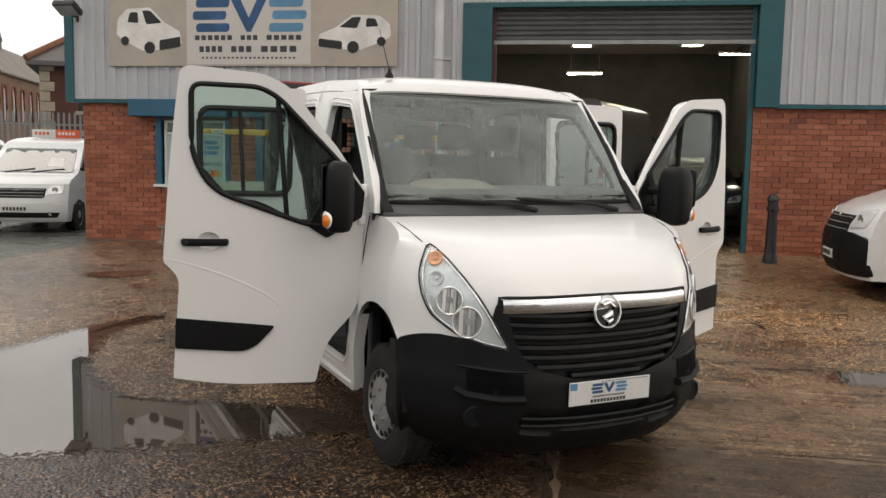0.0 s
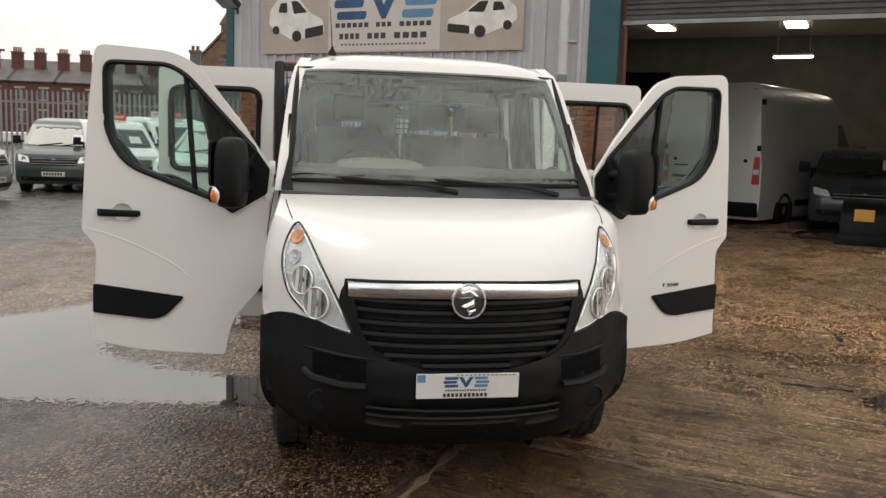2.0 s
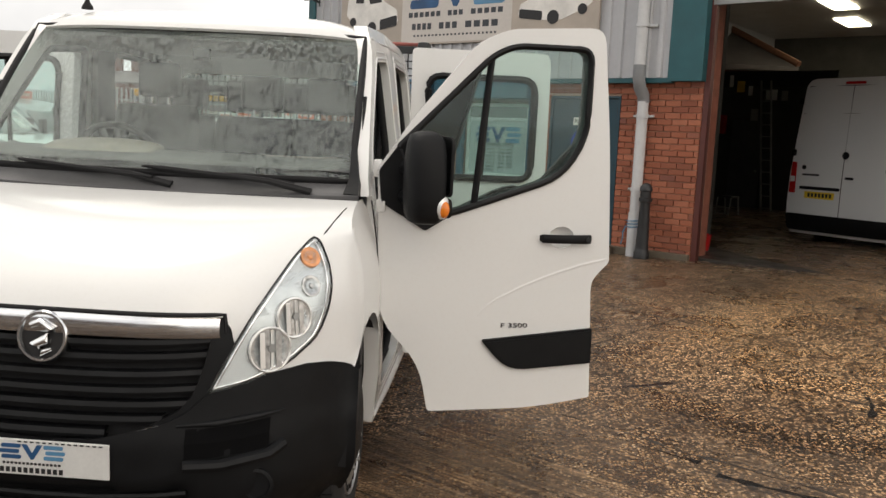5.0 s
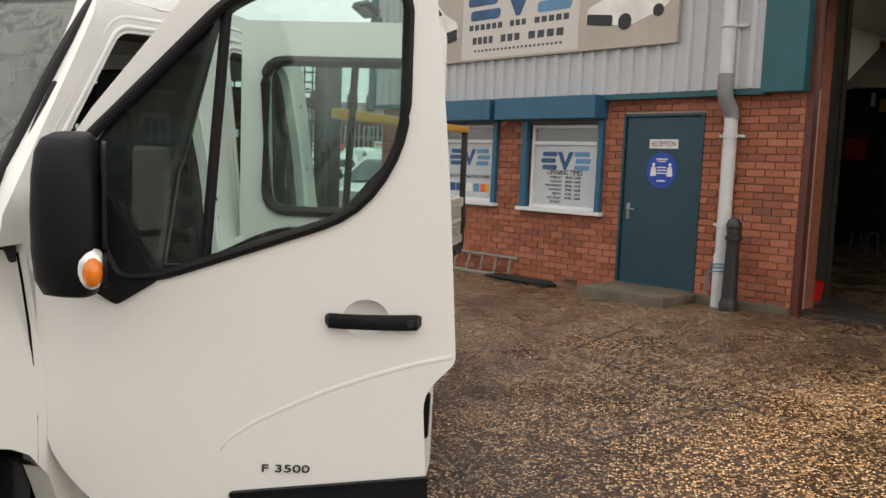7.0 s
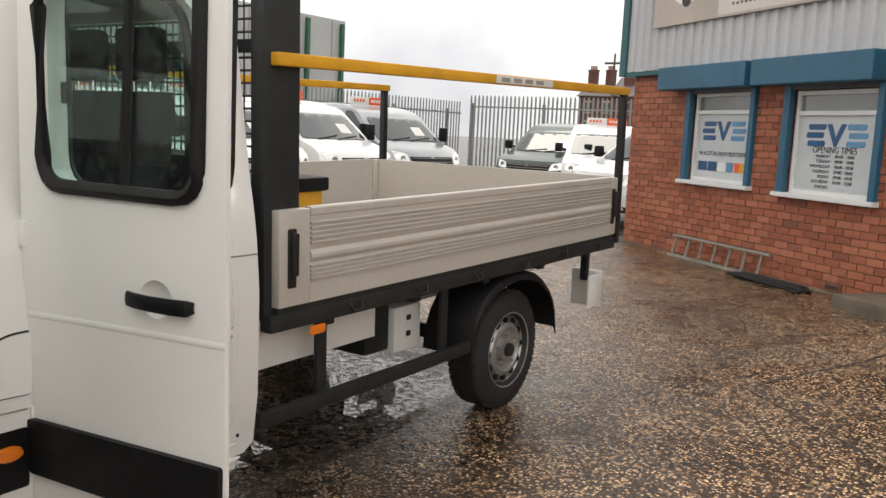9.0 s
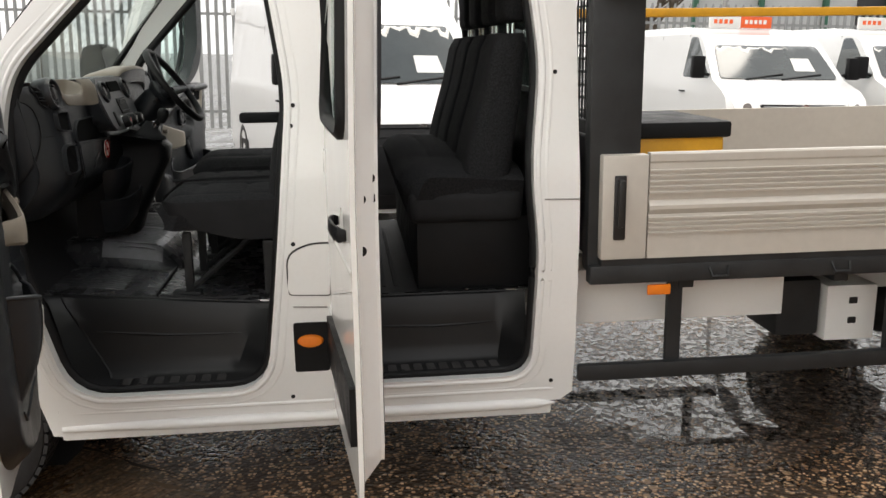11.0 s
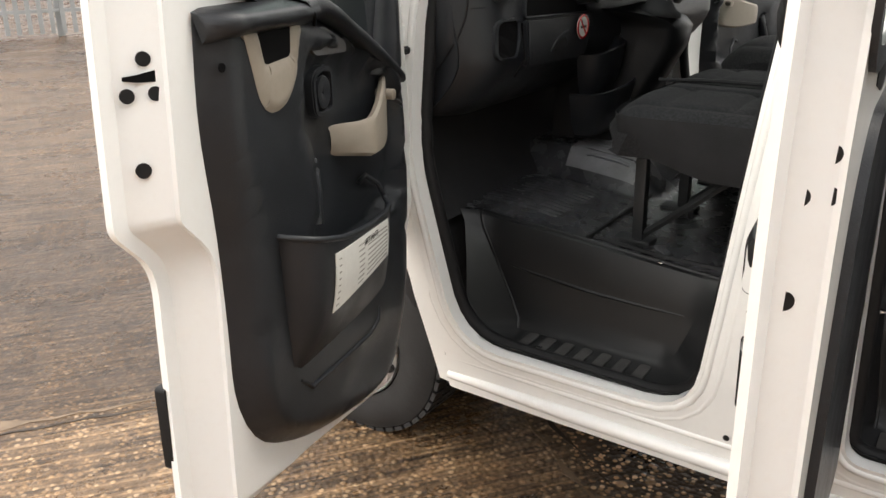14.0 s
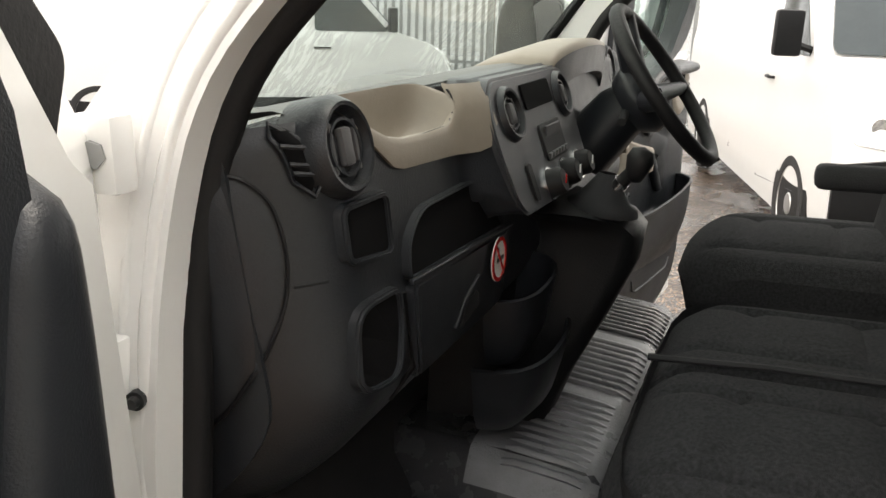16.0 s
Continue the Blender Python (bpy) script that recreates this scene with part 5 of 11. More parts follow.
        plate(bm, [[(0.772, 1.008), (0.418, 0.962), (0.414, 0.868), (0.765, 0.872)]], on_pocket, 0.0035, 0.0015, 0.06)
        lab = part("paper_label", bm, M_PLATE, dc, "white printed paper label")
        for k in range(8):
            for a, b in ((0.43, 0.575), (0.60, 0.755)):
                bm = bmesh.new()
                v = 0.948 - k * 0.0095
                sl = 0.13 * max(0.0, 1 - k / 8)
                plate(bm, [[(a, v + (a - 0.42) * sl), (b, v + (b - 0.42) * sl), (b, v + (b - 0.42) * sl - 0.003), (a, v + (a - 0.42) * sl - 0.003)]], on_pocket, 0.0042, 0.0035, 0.5)
                part("label_line", bm, M_GREYPRINT, lab)
        m4 = Matrix((Vector((-d.x, -d.y, 0.12)).normalized(), Vector((0, 0, 1)), Vector((nrm.x, nrm.y, 0)))).transposed().to_4x4()
        m4.translation = Vector(on_pocket(0.585, 0.968, 0.006))
        lettering("IMPORTANT", 0.02, M_INK, m4, lab, "label_heading", 0.0004, width=0.10)
    return dc


def front_door(s, hinge, d):
    """A front door swung open: s is the van's side, hinge and d the line of its outer skin."""
    d = Vector(d).normalized()
    nrm = Vector((-d.y, d.x)) if s > 0 else Vector((d.y, -d.x))

    def place(u, v, w):
        lean = 0.012 * ((v - 1.2) / 1.0) ** 2
        q = Vector(hinge) + d * u + nrm * (w + lean)
        return (q.x, q.y, v)

    bm = bmesh.new()
    plate(bm, [FD_OUT, FD_WIN, cup_loop(0.785, 1.045, 1.262)], place, 0.0, 0.014, 0.18)
    mid = [(u - 0.022 * ease((u - 0.8) / 0.2), v + 0.02 * ease((0.66 - v) / 0.15) * ease((u - 0.36) / 0.4)) for u, v in grown(FD_OUT, -0.008)]
    low = [(u - 0.050 * ease((u - 0.8) / 0.2), v + 0.045 * ease((0.66 - v) / 0.15) * ease((u - 0.36) / 0.4)) for u, v in grown(FD_OUT, -0.011)]
    inner = [(u - 0.068 * ease((u - 0.8) / 0.2) + 0.10 * ease((v - 1.48) / 0.1) * ease((0.55 - u) / 0.3), v + 0.06 * ease((0.66 - v) / 0.15) * ease((u - 0.36) / 0.4)) for u, v in grown(FD_OUT, -0.014)]
    plate(bm, [inner, clip_front(grown(FD_WIN, 0.004), 0.30)], place, 0.075, 0.085, 0.18)
    edge = [(FD_OUT, 0.0135), (mid, 0.018), (low, 0.048), (inner, 0.0755)]
    grid(bm, [[place(u, v, w) for u, v in loop] for loop, w in edge], True)
    door = part("front_door", bm, M_WHITE, van, "open white front door", 25)
    # window surround and glass
    bm = bmesh.new()
    tube(bm, [place(u, v, -0.002) for u, v in FD_WIN], 0.016, 6, True)
    part("window_seal", bm, M_RUBBER, door, smooth=60)
    pane(door, FD_WIN, place, 0.02)
    bm = bmesh.new()
    a, b = Vector(place(0.515, 2.09, 0.012)), Vector(place(0.462, 1.41, 0.012))
    tube(bm, [a, b], 0.016, 6)
    part("window_divider", bm, M_RUBBER, door, smooth=60)
    bm = bmesh.new()
    plate(bm, [FD_SAIL], place, -0.012, 0.03, 0.2)
    part("mirror_base", bm, M_PLASTIC, door, "black mirror base panel")
    # lower moulding
    bm = bmesh.new()
    st = rounded([(0.525, 0.772), (1.075, 0.828), (1.08, 0.655), (0.66, 0.622)], [0.02, 0.01, 0.01, 0.09], 4)
    plate(bm, [st], place, -0.016, 0.006, 0.3)
    plate(bm, [grown(st, -0.012)], place, -0.021, -0.016, 0.3)
    part("door_moulding", bm, M_PLASTIC, door, "black plastic rubbing strip", 30)
    # swage line
    bm = bmesh.new()
    cr = [(0.505, 0.89), (0.53, 0.925), (0.60, 0.972), (0.70, 1.022), (0.80, 1.066), (0.90, 1.103), (1.0, 1.135), (1.13, 1.166)]
    strip_bar(bm, cr, 0.010, 0.001, -0.0016, place)
    part("swage_line", bm, M_WHITE, door, smooth=60)
    door_handle(door, place, 0.785, 1.045, 1.262, True)
    if s > 0:
        m4 = Matrix((Vector((d.x, d.y, 0)), Vector((0, 0, 1)), Vector((-nrm.x, -nrm.y, 0)))).transposed().to_4x4()
        m4.translation = Vector(place(0.685, 0.84, -0.002))
        lettering("F 3500", 0.03, M_INK, m4, door, "model_badge", 0.003, width=0.13)
    # mirror
    bm = bmesh.new()
    c = Vector(place(0.20, 1.545, -0.172))
    rows = []
    dn = Vector((-nrm.x, -nrm.y, 0))
    dv = Vector((d.x, d.y, 0))
    up = Vector((0, 0, 1))
    prof = [(-0.205, 0.40, 0.5), (-0.195, 0.72, 0.78), (-0.16, 0.9, 0.93), (-0.09, 0.98, 1.0), (0.0, 1.0, 1.0), (0.09, 0.96, 0.97), (0.145, 0.86, 0.90), (0.175, 0.70, 0.78), (0.19, 0.45, 0.52), (0.194, 0.2, 0.25)]
    for z, fa, fb in prof:
        ring = []
        for k in range(20):
            a = math.tau * k / 20
            ca, sa = math.cos(a), math.sin(a)
            e = 0.62
            px = math.copysign(abs(ca) ** e, ca) * 0.112 * fa
            py = math.copysign(abs(sa) ** e, sa) * 0.095 * fb
            if py > 0:
                py *= 0.6 + 0.4 * px / 0.112
            ring.append(c + dv * py + dn * px + up * z)
        rows.append(ring)
    vs = grid(bm, rows, True)
    bm.faces.new(vs[0])
    bm.faces.new(vs[-1][::-1])
    mir = part("door_mirror", bm, M_PLASTIC, door, "large black door mirror", 45)
    bm = bmesh.new()
    for zz in (0.03, -0.105):
        tube(bm, [Vector(place(0.14, 1.545 + zz, -0.005)), Vector(place(0.15, 1.545 + zz, -0.07)), c - dv * 0.03 + up * zz + dn * -0.05], [0.038, 0.032, 0.036], 10)
    part("mirror_arm", bm, M_PLASTIC, mir, smooth=50)
    bm = bmesh.new()
    def rear_face(u, v, w):
        return tuple(c + dn * u + up * v + dv * (0.095 * (0.6 + 0.4 * u / 0.112) + w))
    for z0, z1, nm in ((-0.075, 0.165, "mirror_glass"), (-0.165, -0.095, "wide_mirror_glass")):
        gl = rounded([(-0.092, z0), (0.088, z0), (0.088, z1), (-0.092, z1)], 0.022, 4)
        bm = bmesh.new()
        plate(bm, [grown(gl, 0.008), gl], rear_face, 0.0, 0.010, 0.5)
        bz = part("mirror_bezel", bm, M_RUBBER, mir, "black rim of the mirror glass", 40)
        bm = bmesh.new()
        plate(bm, [gl], rear_face, 0.002, 0.006, 0.5)
        part(nm, bm, M_MIRROR, bz, "mirror glass")
    bm = bmesh.new()
    # repeater: amber core in a clear lens wrapped round the lower outer corner
    cc = c + dv * 0.062 + dn * 0.088 + up * -0.125
    ax = (dn + dv * 0.5).normalized()
    for nm, mt, r, dist, lab in (("repeater_lens", M_LAMP, 0.034, 0.0, "clear repeater lens"), ("side_repeater", M_ORANGE, 0.025, 0.011, "amber side repeater")):
        bm = bmesh.new()
        lathe(bm, [(0.020, 0.0), (0.016, r * 0.55), (0.006, r * 0.9), (-0.012, r)], (0, 0, 0), ax, 18)
        bmesh.ops.scale(bm, vec=(1, 1, 1.55), verts=bm.verts[:])
        bmesh.ops.translate(bm, vec=cc + ax * dist + up * (-0.008 if dist else 0), verts=bm.verts[:])
        part(nm, bm, mt, mir, lab, 60)
    door_lining(s, d, nrm, place, door)
    # shut face: latch, plugs
    face = Vector((nrm.x, nrm.y, 0)) * 0.8 + Vector((d.x, d.y, 0)) * 0.6

    def shut(v, k):
        """A point of the slanted shut face: k from the skin to the inner panel."""
        return Vector(place(lerp_table([(0.5, 1.09), (1.06, 1.055), (1.15, 1.14), (1.7, 1.105)], v)[0] - 0.018 - 0.072 * k, v, 0.016 + 0.06 * k))
    for v, k, r in ((1.428, 0.62, 0.012), (1.372, 0.30, 0.012), (1.372, 0.78, 0.012), (1.25, 0.45, 0.013), (0.52, 0.5, 0.009)):
        part("plug", disc(bmesh.new(), shut(v, k), face, r, 0.004, 18), M_RUBBER, door)
    bm = bmesh.new()
    lp = [shut(1.396, 0.25), shut(1.392, 0.5), shut(1.390, 0.95), shut(1.412, 0.95), shut(1.404, 0.5), shut(1.402, 0.25)]
    vv = [bm.verts.new(p + face * q) for q in (0.003, 0.0) for p in lp]
    bm.faces.new(vv[:6]), bm.faces.new(vv[6:])
    for k in range(6):
        bm.faces.new((vv[k], vv[(k + 1) % 6], vv[6 + (k + 1) % 6], vv[6 + k]))
    part("latch", bm, M_HOLLOW, door, "dark steel latch slot")
    for v in (0.93, 1.33):
        bm = bmesh.new()
        q = Vector(place(0.0, v, 0.05))
        box(bm, -0.035, 0.035, -0.02, 0.02, -0.035, 0.035, 0.006, Matrix.Translation(q))
        part("hinge", bm, M_WHITE, door, smooth=40)
    return door


def rear_door(s, hinge, d):
    d = Vector(d).normalized()
    nrm = Vector((-d.y, d.x)) if s > 0 else Vector((d.y, -d.x))

    def place(u, v, w):
        q = Vector(hinge) + d * u * 0.957 + nrm * (w + 0.03 * max(0, (v - 1.25)) ** 1.3)
        return (q.x, q.y, v)

    bm = bmesh.new()
    plate(bm, [RD_OUT, RD_WIN, cup_loop(0.478, 0.728, 1.185)], place, 0.0, 0.014, 0.18)
    mid = [(u - 0.03 * ease((u - 0.7) / 0.1), v + 0.03 * ease((0.6 - v) / 0.15)) for u, v in grown(RD_OUT, -0.011)]
    inner = [(u - 0.055 * ease((u - 0.7) / 0.1), v + 0.075 * ease((0.6 - v) / 0.15)) for u, v in grown(RD_OUT, -0.02)]
    plate(bm, [inner, grown(RD_WIN, 0.004)], place, 0.075, 0.085, 0.18)
    edge = [(RD_OUT, 0.0135), (mid, 0.022), (inner, 0.0755)]
    grid(bm, [[place(u, v, w) for u, v in loop] for loop, w in edge], True)
    grid(bm, [[place(u, v, w) for u, v in grown(RD_WIN, 0.002)] for w in (0.013, 0.08)], True)
    door = part("rear_door", bm, M_WHITE, van, "open white rear door", 25)
    bm = bmesh.new()
    tube(bm, [place(u, v, -0.003) for u, v in RD_WIN], 0.022, 6, True)
    part("window_seal", bm, M_RUBBER, door, smooth=60)
    pane(door, RD_WIN, place, 0.02)
    bm = bmesh.new()
    tube(bm, [place(0.47, 2.05, 0.012), place(0.445, 1.45, 0.012)], 0.014, 6)
    part("window_divider", bm, M_RUBBER, door, smooth=60)
    bm = bmesh.new()
    box(bm, -0.012, 0.012, -0.012, 0.012, -0.03, 0.03, 0.004, Matrix.Translation(Vector(place(0.16, 1.72, 0.045))))
    part("window_catch", bm, M_RUBBER, door)
    bm = bmesh.new()
    st = rounded([(0.36, 0.765), (0.825, 0.78), (0.82, 0.60), (0.36, 0.60)], 0.02, 3)
    st = rounded([(0.02, 0.755), (0.825, 0.778), (0.82, 0.595), (0.02, 0.585)], 0.012, 3)
    plate(bm, [st], place, -0.018, 0.006, 0.3)
    part("door_moulding", bm, M_PLASTIC, door, "black plastic rubbing strip", 30)
    bm = bmesh.new()
    strip_bar(bm, [(0.02, 1.075), (0.3, 1.085), (0.6, 1.093), (0.835, 1.10)], 0.012, 0.001, -0.0028, place)
    part("swage_line", bm, M_WHITE, door, smooth=60)
    door_handle(door, place, 0.478, 0.728, 1.185, False)
    # inside
    card = rounded([(0.06, 1.355), (0.50, 1.35), (0.59, 1.24), (0.65, 0.85), (0.66, 0.515), (0.06, 0.48)], [0.04, 0.08, 0.08, 0.2, 0.02, 0.04], 4)
    bm = bmesh.new()
    plate(bm, [card], place, 0.084, 0.10, 0.2)
    dc = part("door_card", bm, M_TRIM, door, "dark hardboard door lining", 30)
    # thin black patch on the panel paints the shade of the grab recess
    bm = bmesh.new()
    plate(bm, [rounded([(0.36, 1.405), (0.52, 1.425), (0.53, 1.395), (0.40, 1.365), (0.355, 1.375)], 0.02, 3)], place, 0.0855, 0.087, 0.4)
    part("grab_recess_shade", bm, M_RUBBER, door)
    bm = bmesh.new()
    plate(bm, [grown(RD_WIN, 0.03), grown(RD_WIN, -0.004)], place, 0.084, 0.094, 0.3)
    part("inner_window_frame", bm, M_TRIM, dc, smooth=30)
    face = (Vector((nrm.x, nrm.y, 0)) * 0.35 + Vector((d.x, d.y, 0))).normalized()

    def shut(v, k):
        """A point of the shut face: k from the skin to the inner panel."""
        return Vector(place(0.789 - 0.032 * k, v, 0.024 + 0.052 * k))
    for v, k, r in ((1.347, 0.78, 0.013), (1.293, 0.25, 0.013), (1.293, 0.85, 0.013), (1.151, 0.2, 0.014)):
        part("plug", disc(bmesh.new(), shut(v, k), face, r, 0.004, 18), M_RUBBER, door)
    bm = bmesh.new()
    lp = [shut(1.318, 0.2), shut(1.316, 0.5), shut(1.312, 0.95), shut(1.334, 0.95), shut(1.326, 0.5), shut(1.326, 0.2)]
    vv = [bm.verts.new(p + face * q) for q in (0.003, 0.0) for p in lp]
    bm.faces.new(vv[:6]), bm.faces.new(vv[6:])
    for k in range(6):
        bm.faces.new((vv[k], vv[(k + 1) % 6], vv[6 + (k + 1) % 6], vv[6 + k]))
    part("latch", bm, M_HOLLOW, door, "dark steel latch slot")
    for v in (0.75, 1.31):
        bm = bmesh.new()
        box(bm, -0.03, 0.03, -0.025, 0.025, -0.04, 0.04, 0.006, Matrix.Translation(Vector(place(0.0, v, 0.02))))
        part("hinge", bm, M_WHITE, door, smooth=40)
    return door


front_door(1, (0.98, 1.087), (0.964, 0.266))
front_door(-1, (-0.98, 1.087), (-0.978, 0.206))
rear_door(1, (1.0, 2.262), (0.995, 0.10))
rear_door(-1, (-1.0, 2.262), (-0.995, 0.10))


# ---- wheels ----
def wheel(parent, centre, s, trim, name):
    """Steel wheel on a van tyre; s is the side its face looks to."""
    ax = Vector((s, 0, 0))
    c = Vector(centre)
    bm = bmesh.new()
    lathe(bm, [(-0.215, 0.23), (-0.215, 0.30), (-0.19, 0.335), (-0.16, 0.345), (-0.05, 0.345), (-0.02, 0.335), (0.0, 0.30), (0.006, 0.26), (-0.002, 0.210), (-0.03, 0.20)], c, ax, 48)
    t = part("wheel", bm, M_TYRE, parent, "black van tyre on a steel wheel", 40)
    bm = bmesh.new()
    for k in range(48):
        a = math.tau * k / 48
        m = Matrix.Translation(c) @ Matrix.Rotation(a, 4, "X")
        for o in (-0.165, -0.105, -0.045):
            x0, x1 = sorted((s * (o - 0.022), s * (o + 0.022)))
            box(bm, x0, x1, -0.017, 0.017, 0.338, 0.352, 0, m)
    part("tread", bm, M_TYRE, t)
    bm = bmesh.new()
    if trim:
        prof = [(-0.006, 0.204), (0.004, 0.201), (-0.004, 0.196), (-0.012, 0.19), (0.0, 0.15), (0.008, 0.08), (0.012, 0.0)]
    else:
        prof = [(-0.006, 0.226), (0.003, 0.222), (-0.004, 0.21), (-0.045, 0.2), (-0.06, 0.18), (-0.02, 0.155), (-0.012, 0.13), (-0.035, 0.105), (-0.04, 0.075), (-0.01, 0.07), (-0.006, 0.0)]
    lathe(bm, prof, c, ax, 40)
    rim = part("rim", bm, M_STEEL, t, "silver steel rim", 40)
    for k in range(12 if not trim else 16):
        a = math.tau * k / (12 if not trim else 16)
        q = c + Vector((s * (-0.012 if not trim else -0.004), 0.172 * math.cos(a), 0.172 * math.sin(a)))
        bm = bmesh.new()
        lathe(bm, [(-0.01, 0.019), (0.0045, 0.019), (0.005, 0)], q - ax * (0.018 if not trim else 0.002), ax, 12)
        part("rim_hole", bm, M_RUBBER, rim)
    for k in range(5):
        a = math.tau * k / 5 + 0.3
        q = c + Vector((s * -0.03, 0.09 * math.cos(a), 0.09 * math.sin(a)))
        bm = bmesh.new()
        lathe(bm, [(0, 0.013), (0.025, 0.012), (0.03, 0.0)], q + ax * (0 if not trim else 0.028), ax, 6)
        part("wheel_nut", bm, M_STEEL, rim)
    bm = bmesh.new()
    lathe(bm, [(-0.03, 0.042), (0.014, 0.038), (0.018, 0.0)], c, ax, 20)
    part("hub_cap", bm, M_DARKSTEEL if not trim else M_STEEL, rim, smooth=40)


for s in (-1, 1):
    wheel(van, (s * 0.955, 0.856, 0.345), s, True, "front")
    wheel(van, (s * 0.955, 5.17, 0.345), s, False, "rear")
    # wheel housing of the front wheels
    bm = bmesh.new()
    rows = []
    for x in (0.50, 0.70, 0.90, 0.995):
        rows.append([(s * x, 0.865 + 0.41 * math.cos(a), 0.42 + 0.50 * math.sin(a)) for a in [math.pi * k / 14 for k in range(0, 15)]])
    grid(bm, rows)
    part("wheel_housing", bm, M_RUBBER, van, "black inner wheel arch", 60)
    bm = bmesh.new()
    plate(bm, [[(0.865 + 0.44 * math.cos(a), 0.42 + 0.52 * math.sin(a)) for a in [math.tau * k / 24 for k in range(24)]]], lambda u, v, w: (s * (0.52 + w), u, v), 0.0, 0.01, 0.5)
    part("wheel_housing", bm, M_RUBBER, van)

# ---- cabin ----
FLOOR_Z = 0.75
M_STEP = simple("black_step_plastic", (0.010, 0.0105, 0.0115), 0.4, 0, 0.15, 3, 0.15, 260, spec=0.35)
M_DASHTOP = simple("dash_top_painted_sheen", (0.085, 0.085, 0.08), 0.5, 0, 0.15, 6, 0.2, 300)
M_CONS = simple("console_grey_plastic", (0.027, 0.029, 0.033), 0.42, 0, 0.12, 6, 0.15, 300)
M_RFLOOR = simple("black_floor_covering", (0.008, 0.0085, 0.009), 0.62, 0, 0.3, 7, 0.2, 200, spec=0.18)
# much paler than the floor mat: reflected sky put into the rubber's colour
M_MAT = simple("grey_rubber_painted_light", (0.19, 0.192, 0.20), 0.34, 0, 0.35, 9, 0.25, 200, rvar=0.1)
M_GRIP = simple("worn_grip_pad", (0.055, 0.053, 0.052), 0.5, 0, 0.4, 18, 0.2, 120)


def floor_z(x, y):
    """The cab floor rises to the toe boards, with a raised middle in front of the seats."""
    z = FLOOR_Z + 0.05 * ease((1.78 - y) / 0.55)
    return z + 0.095 * ease((0.325 - x) / 0.09) * ease((1.63 - y) / 0.13)


def build_floor():
    bm = bmesh.new()
    xs = [-0.76, -0.5, -0.3, -0.1, 0.1, 0.2] + [0.225 + 0.0125 * k for k in range(9)] + [0.36, 0.45, 0.6, 0.76]
    ys = [1.05, 1.15, 1.25, 1.35, 1.45, 1.49] + [1.50 + 0.015 * k for k in range(10)] + [1.68, 1.78, 2.0, 2.4, 2.8, 3.12]
    grid(bm, [[(x, y, floor_z(x, y)) for x in xs] for y in ys])
    fl = part("cabin_floor", bm, M_FLOORMAT, van, "black ribbed rubber floor mat", 60)
    bm = bmesh.new()
    grid(bm, [[(x, y, FLOOR_Z + 0.003) for x in (-0.755, 0.0, 0.755)] for y in (2.0, 2.5, 3.0)])
    rear = part("rear_floor", bm, M_RFLOOR, fl, "black rubber floor of the rear footwell", 60)
    # tunnel in a lighter rubber that paints the light from the driver's door
    bm = bmesh.new()
    grid(bm, [[(x, y, floor_z(x, y) + 0.003) for x in [-0.44 + 0.06 * k for k in range(12)] + [0.25, 0.27, 0.29]] for y in [1.28 + 0.025 * k for k in range(11)]])
    tm = part("tunnel_mat", bm, M_MAT, fl, "grey ribbed rubber over the tunnel, paled by painted door light", 60)

    def ribs(x0, x1, y0, y1, n, along, owner, mat):
        for k in range(n):
            bm = bmesh.new()
            f = (k + 0.5) / n
            pts = []
            for j in range(7):
                g = j / 6
                x, y = (x0 + (x1 - x0) * g, y0 + (y1 - y0) * f) if along == "x" else (x0 + (x1 - x0) * f, y0 + (y1 - y0) * g)
                pts.append((x, y, floor_z(x, y) + (0.001 if 0 < j < 6 else -0.004)))
            tube(bm, pts, min(0.011, ((y1 - y0) if along == "x" else (x1 - x0)) / n * 0.3), 6)
            part("mat_rib", bm, mat, owner, smooth=60)
    ribs(0.35, 0.66, 1.12, 1.45, 12, "y", fl, M_FLOORMAT)
    ribs(0.68, 0.75, 1.08, 1.22, 4, "y", fl, M_FLOORMAT)
    ribs(-0.06, 0.27, 1.345, 1.50, 11, "y", tm, M_MAT)
    ribs(-0.40, -0.10, 1.33, 1.52, 9, "y", tm, M_MAT)
    ribs(-0.72, -0.46, 1.30, 1.53, 9, "y", fl, M_FLOORMAT)
    ribs(-0.55, 0.66, 2.12, 2.54, 9, "x", rear, M_RFLOOR)
    for pts in ([(-0.1, 1.585), (0.30, 1.585), (0.72, 1.585)], [(0.70, 1.60), (0.715, 1.80), (0.72, 1.98)]):
        bm = bmesh.new()
        tube(bm, [(x, y, floor_z(x, y) + 0.002) for x, y in pts], 0.007, 6)
        part("floor_joint", bm, M_RUBBER, fl)
    # toe board
    bm = bmesh.new()
    grid(bm, [[(x, y, z) for x in (-0.93, -0.3, 0.3, 0.93)] for y, z in ((1.20, 0.79), (1.13, 0.86), (1.08, 1.0), (1.06, 1.45))])
    part("toe_board", bm, M_FABRIC2, van, "black carpeted toe board", 40)
    # entrance wells: top and bottom stretches, ends at the seal, number of grip pads
    for s in (-1, 1):
        for top, bot, seal_top, seal_bot, zt, pads in (((1.252, 1.985), (1.425, 1.885), (1.195, 2.075), (1.335, 2.005), (0.800, 0.742), [1.494 + 0.0575 * k for k in range(7)]),
                                                       ((2.375, 2.95), (2.402, 2.905), (2.352, 3.02), (2.365, 3.0), (0.745, 0.745), [2.435 + 0.0495 * k for k in range(10)])):
            prof = [(0.755, 0.0), (0.772, 0.02), (0.785, 0.12), (0.793, 0.4), (0.802, 0.75), (0.812, 0.93), (0.835, 1.0)]

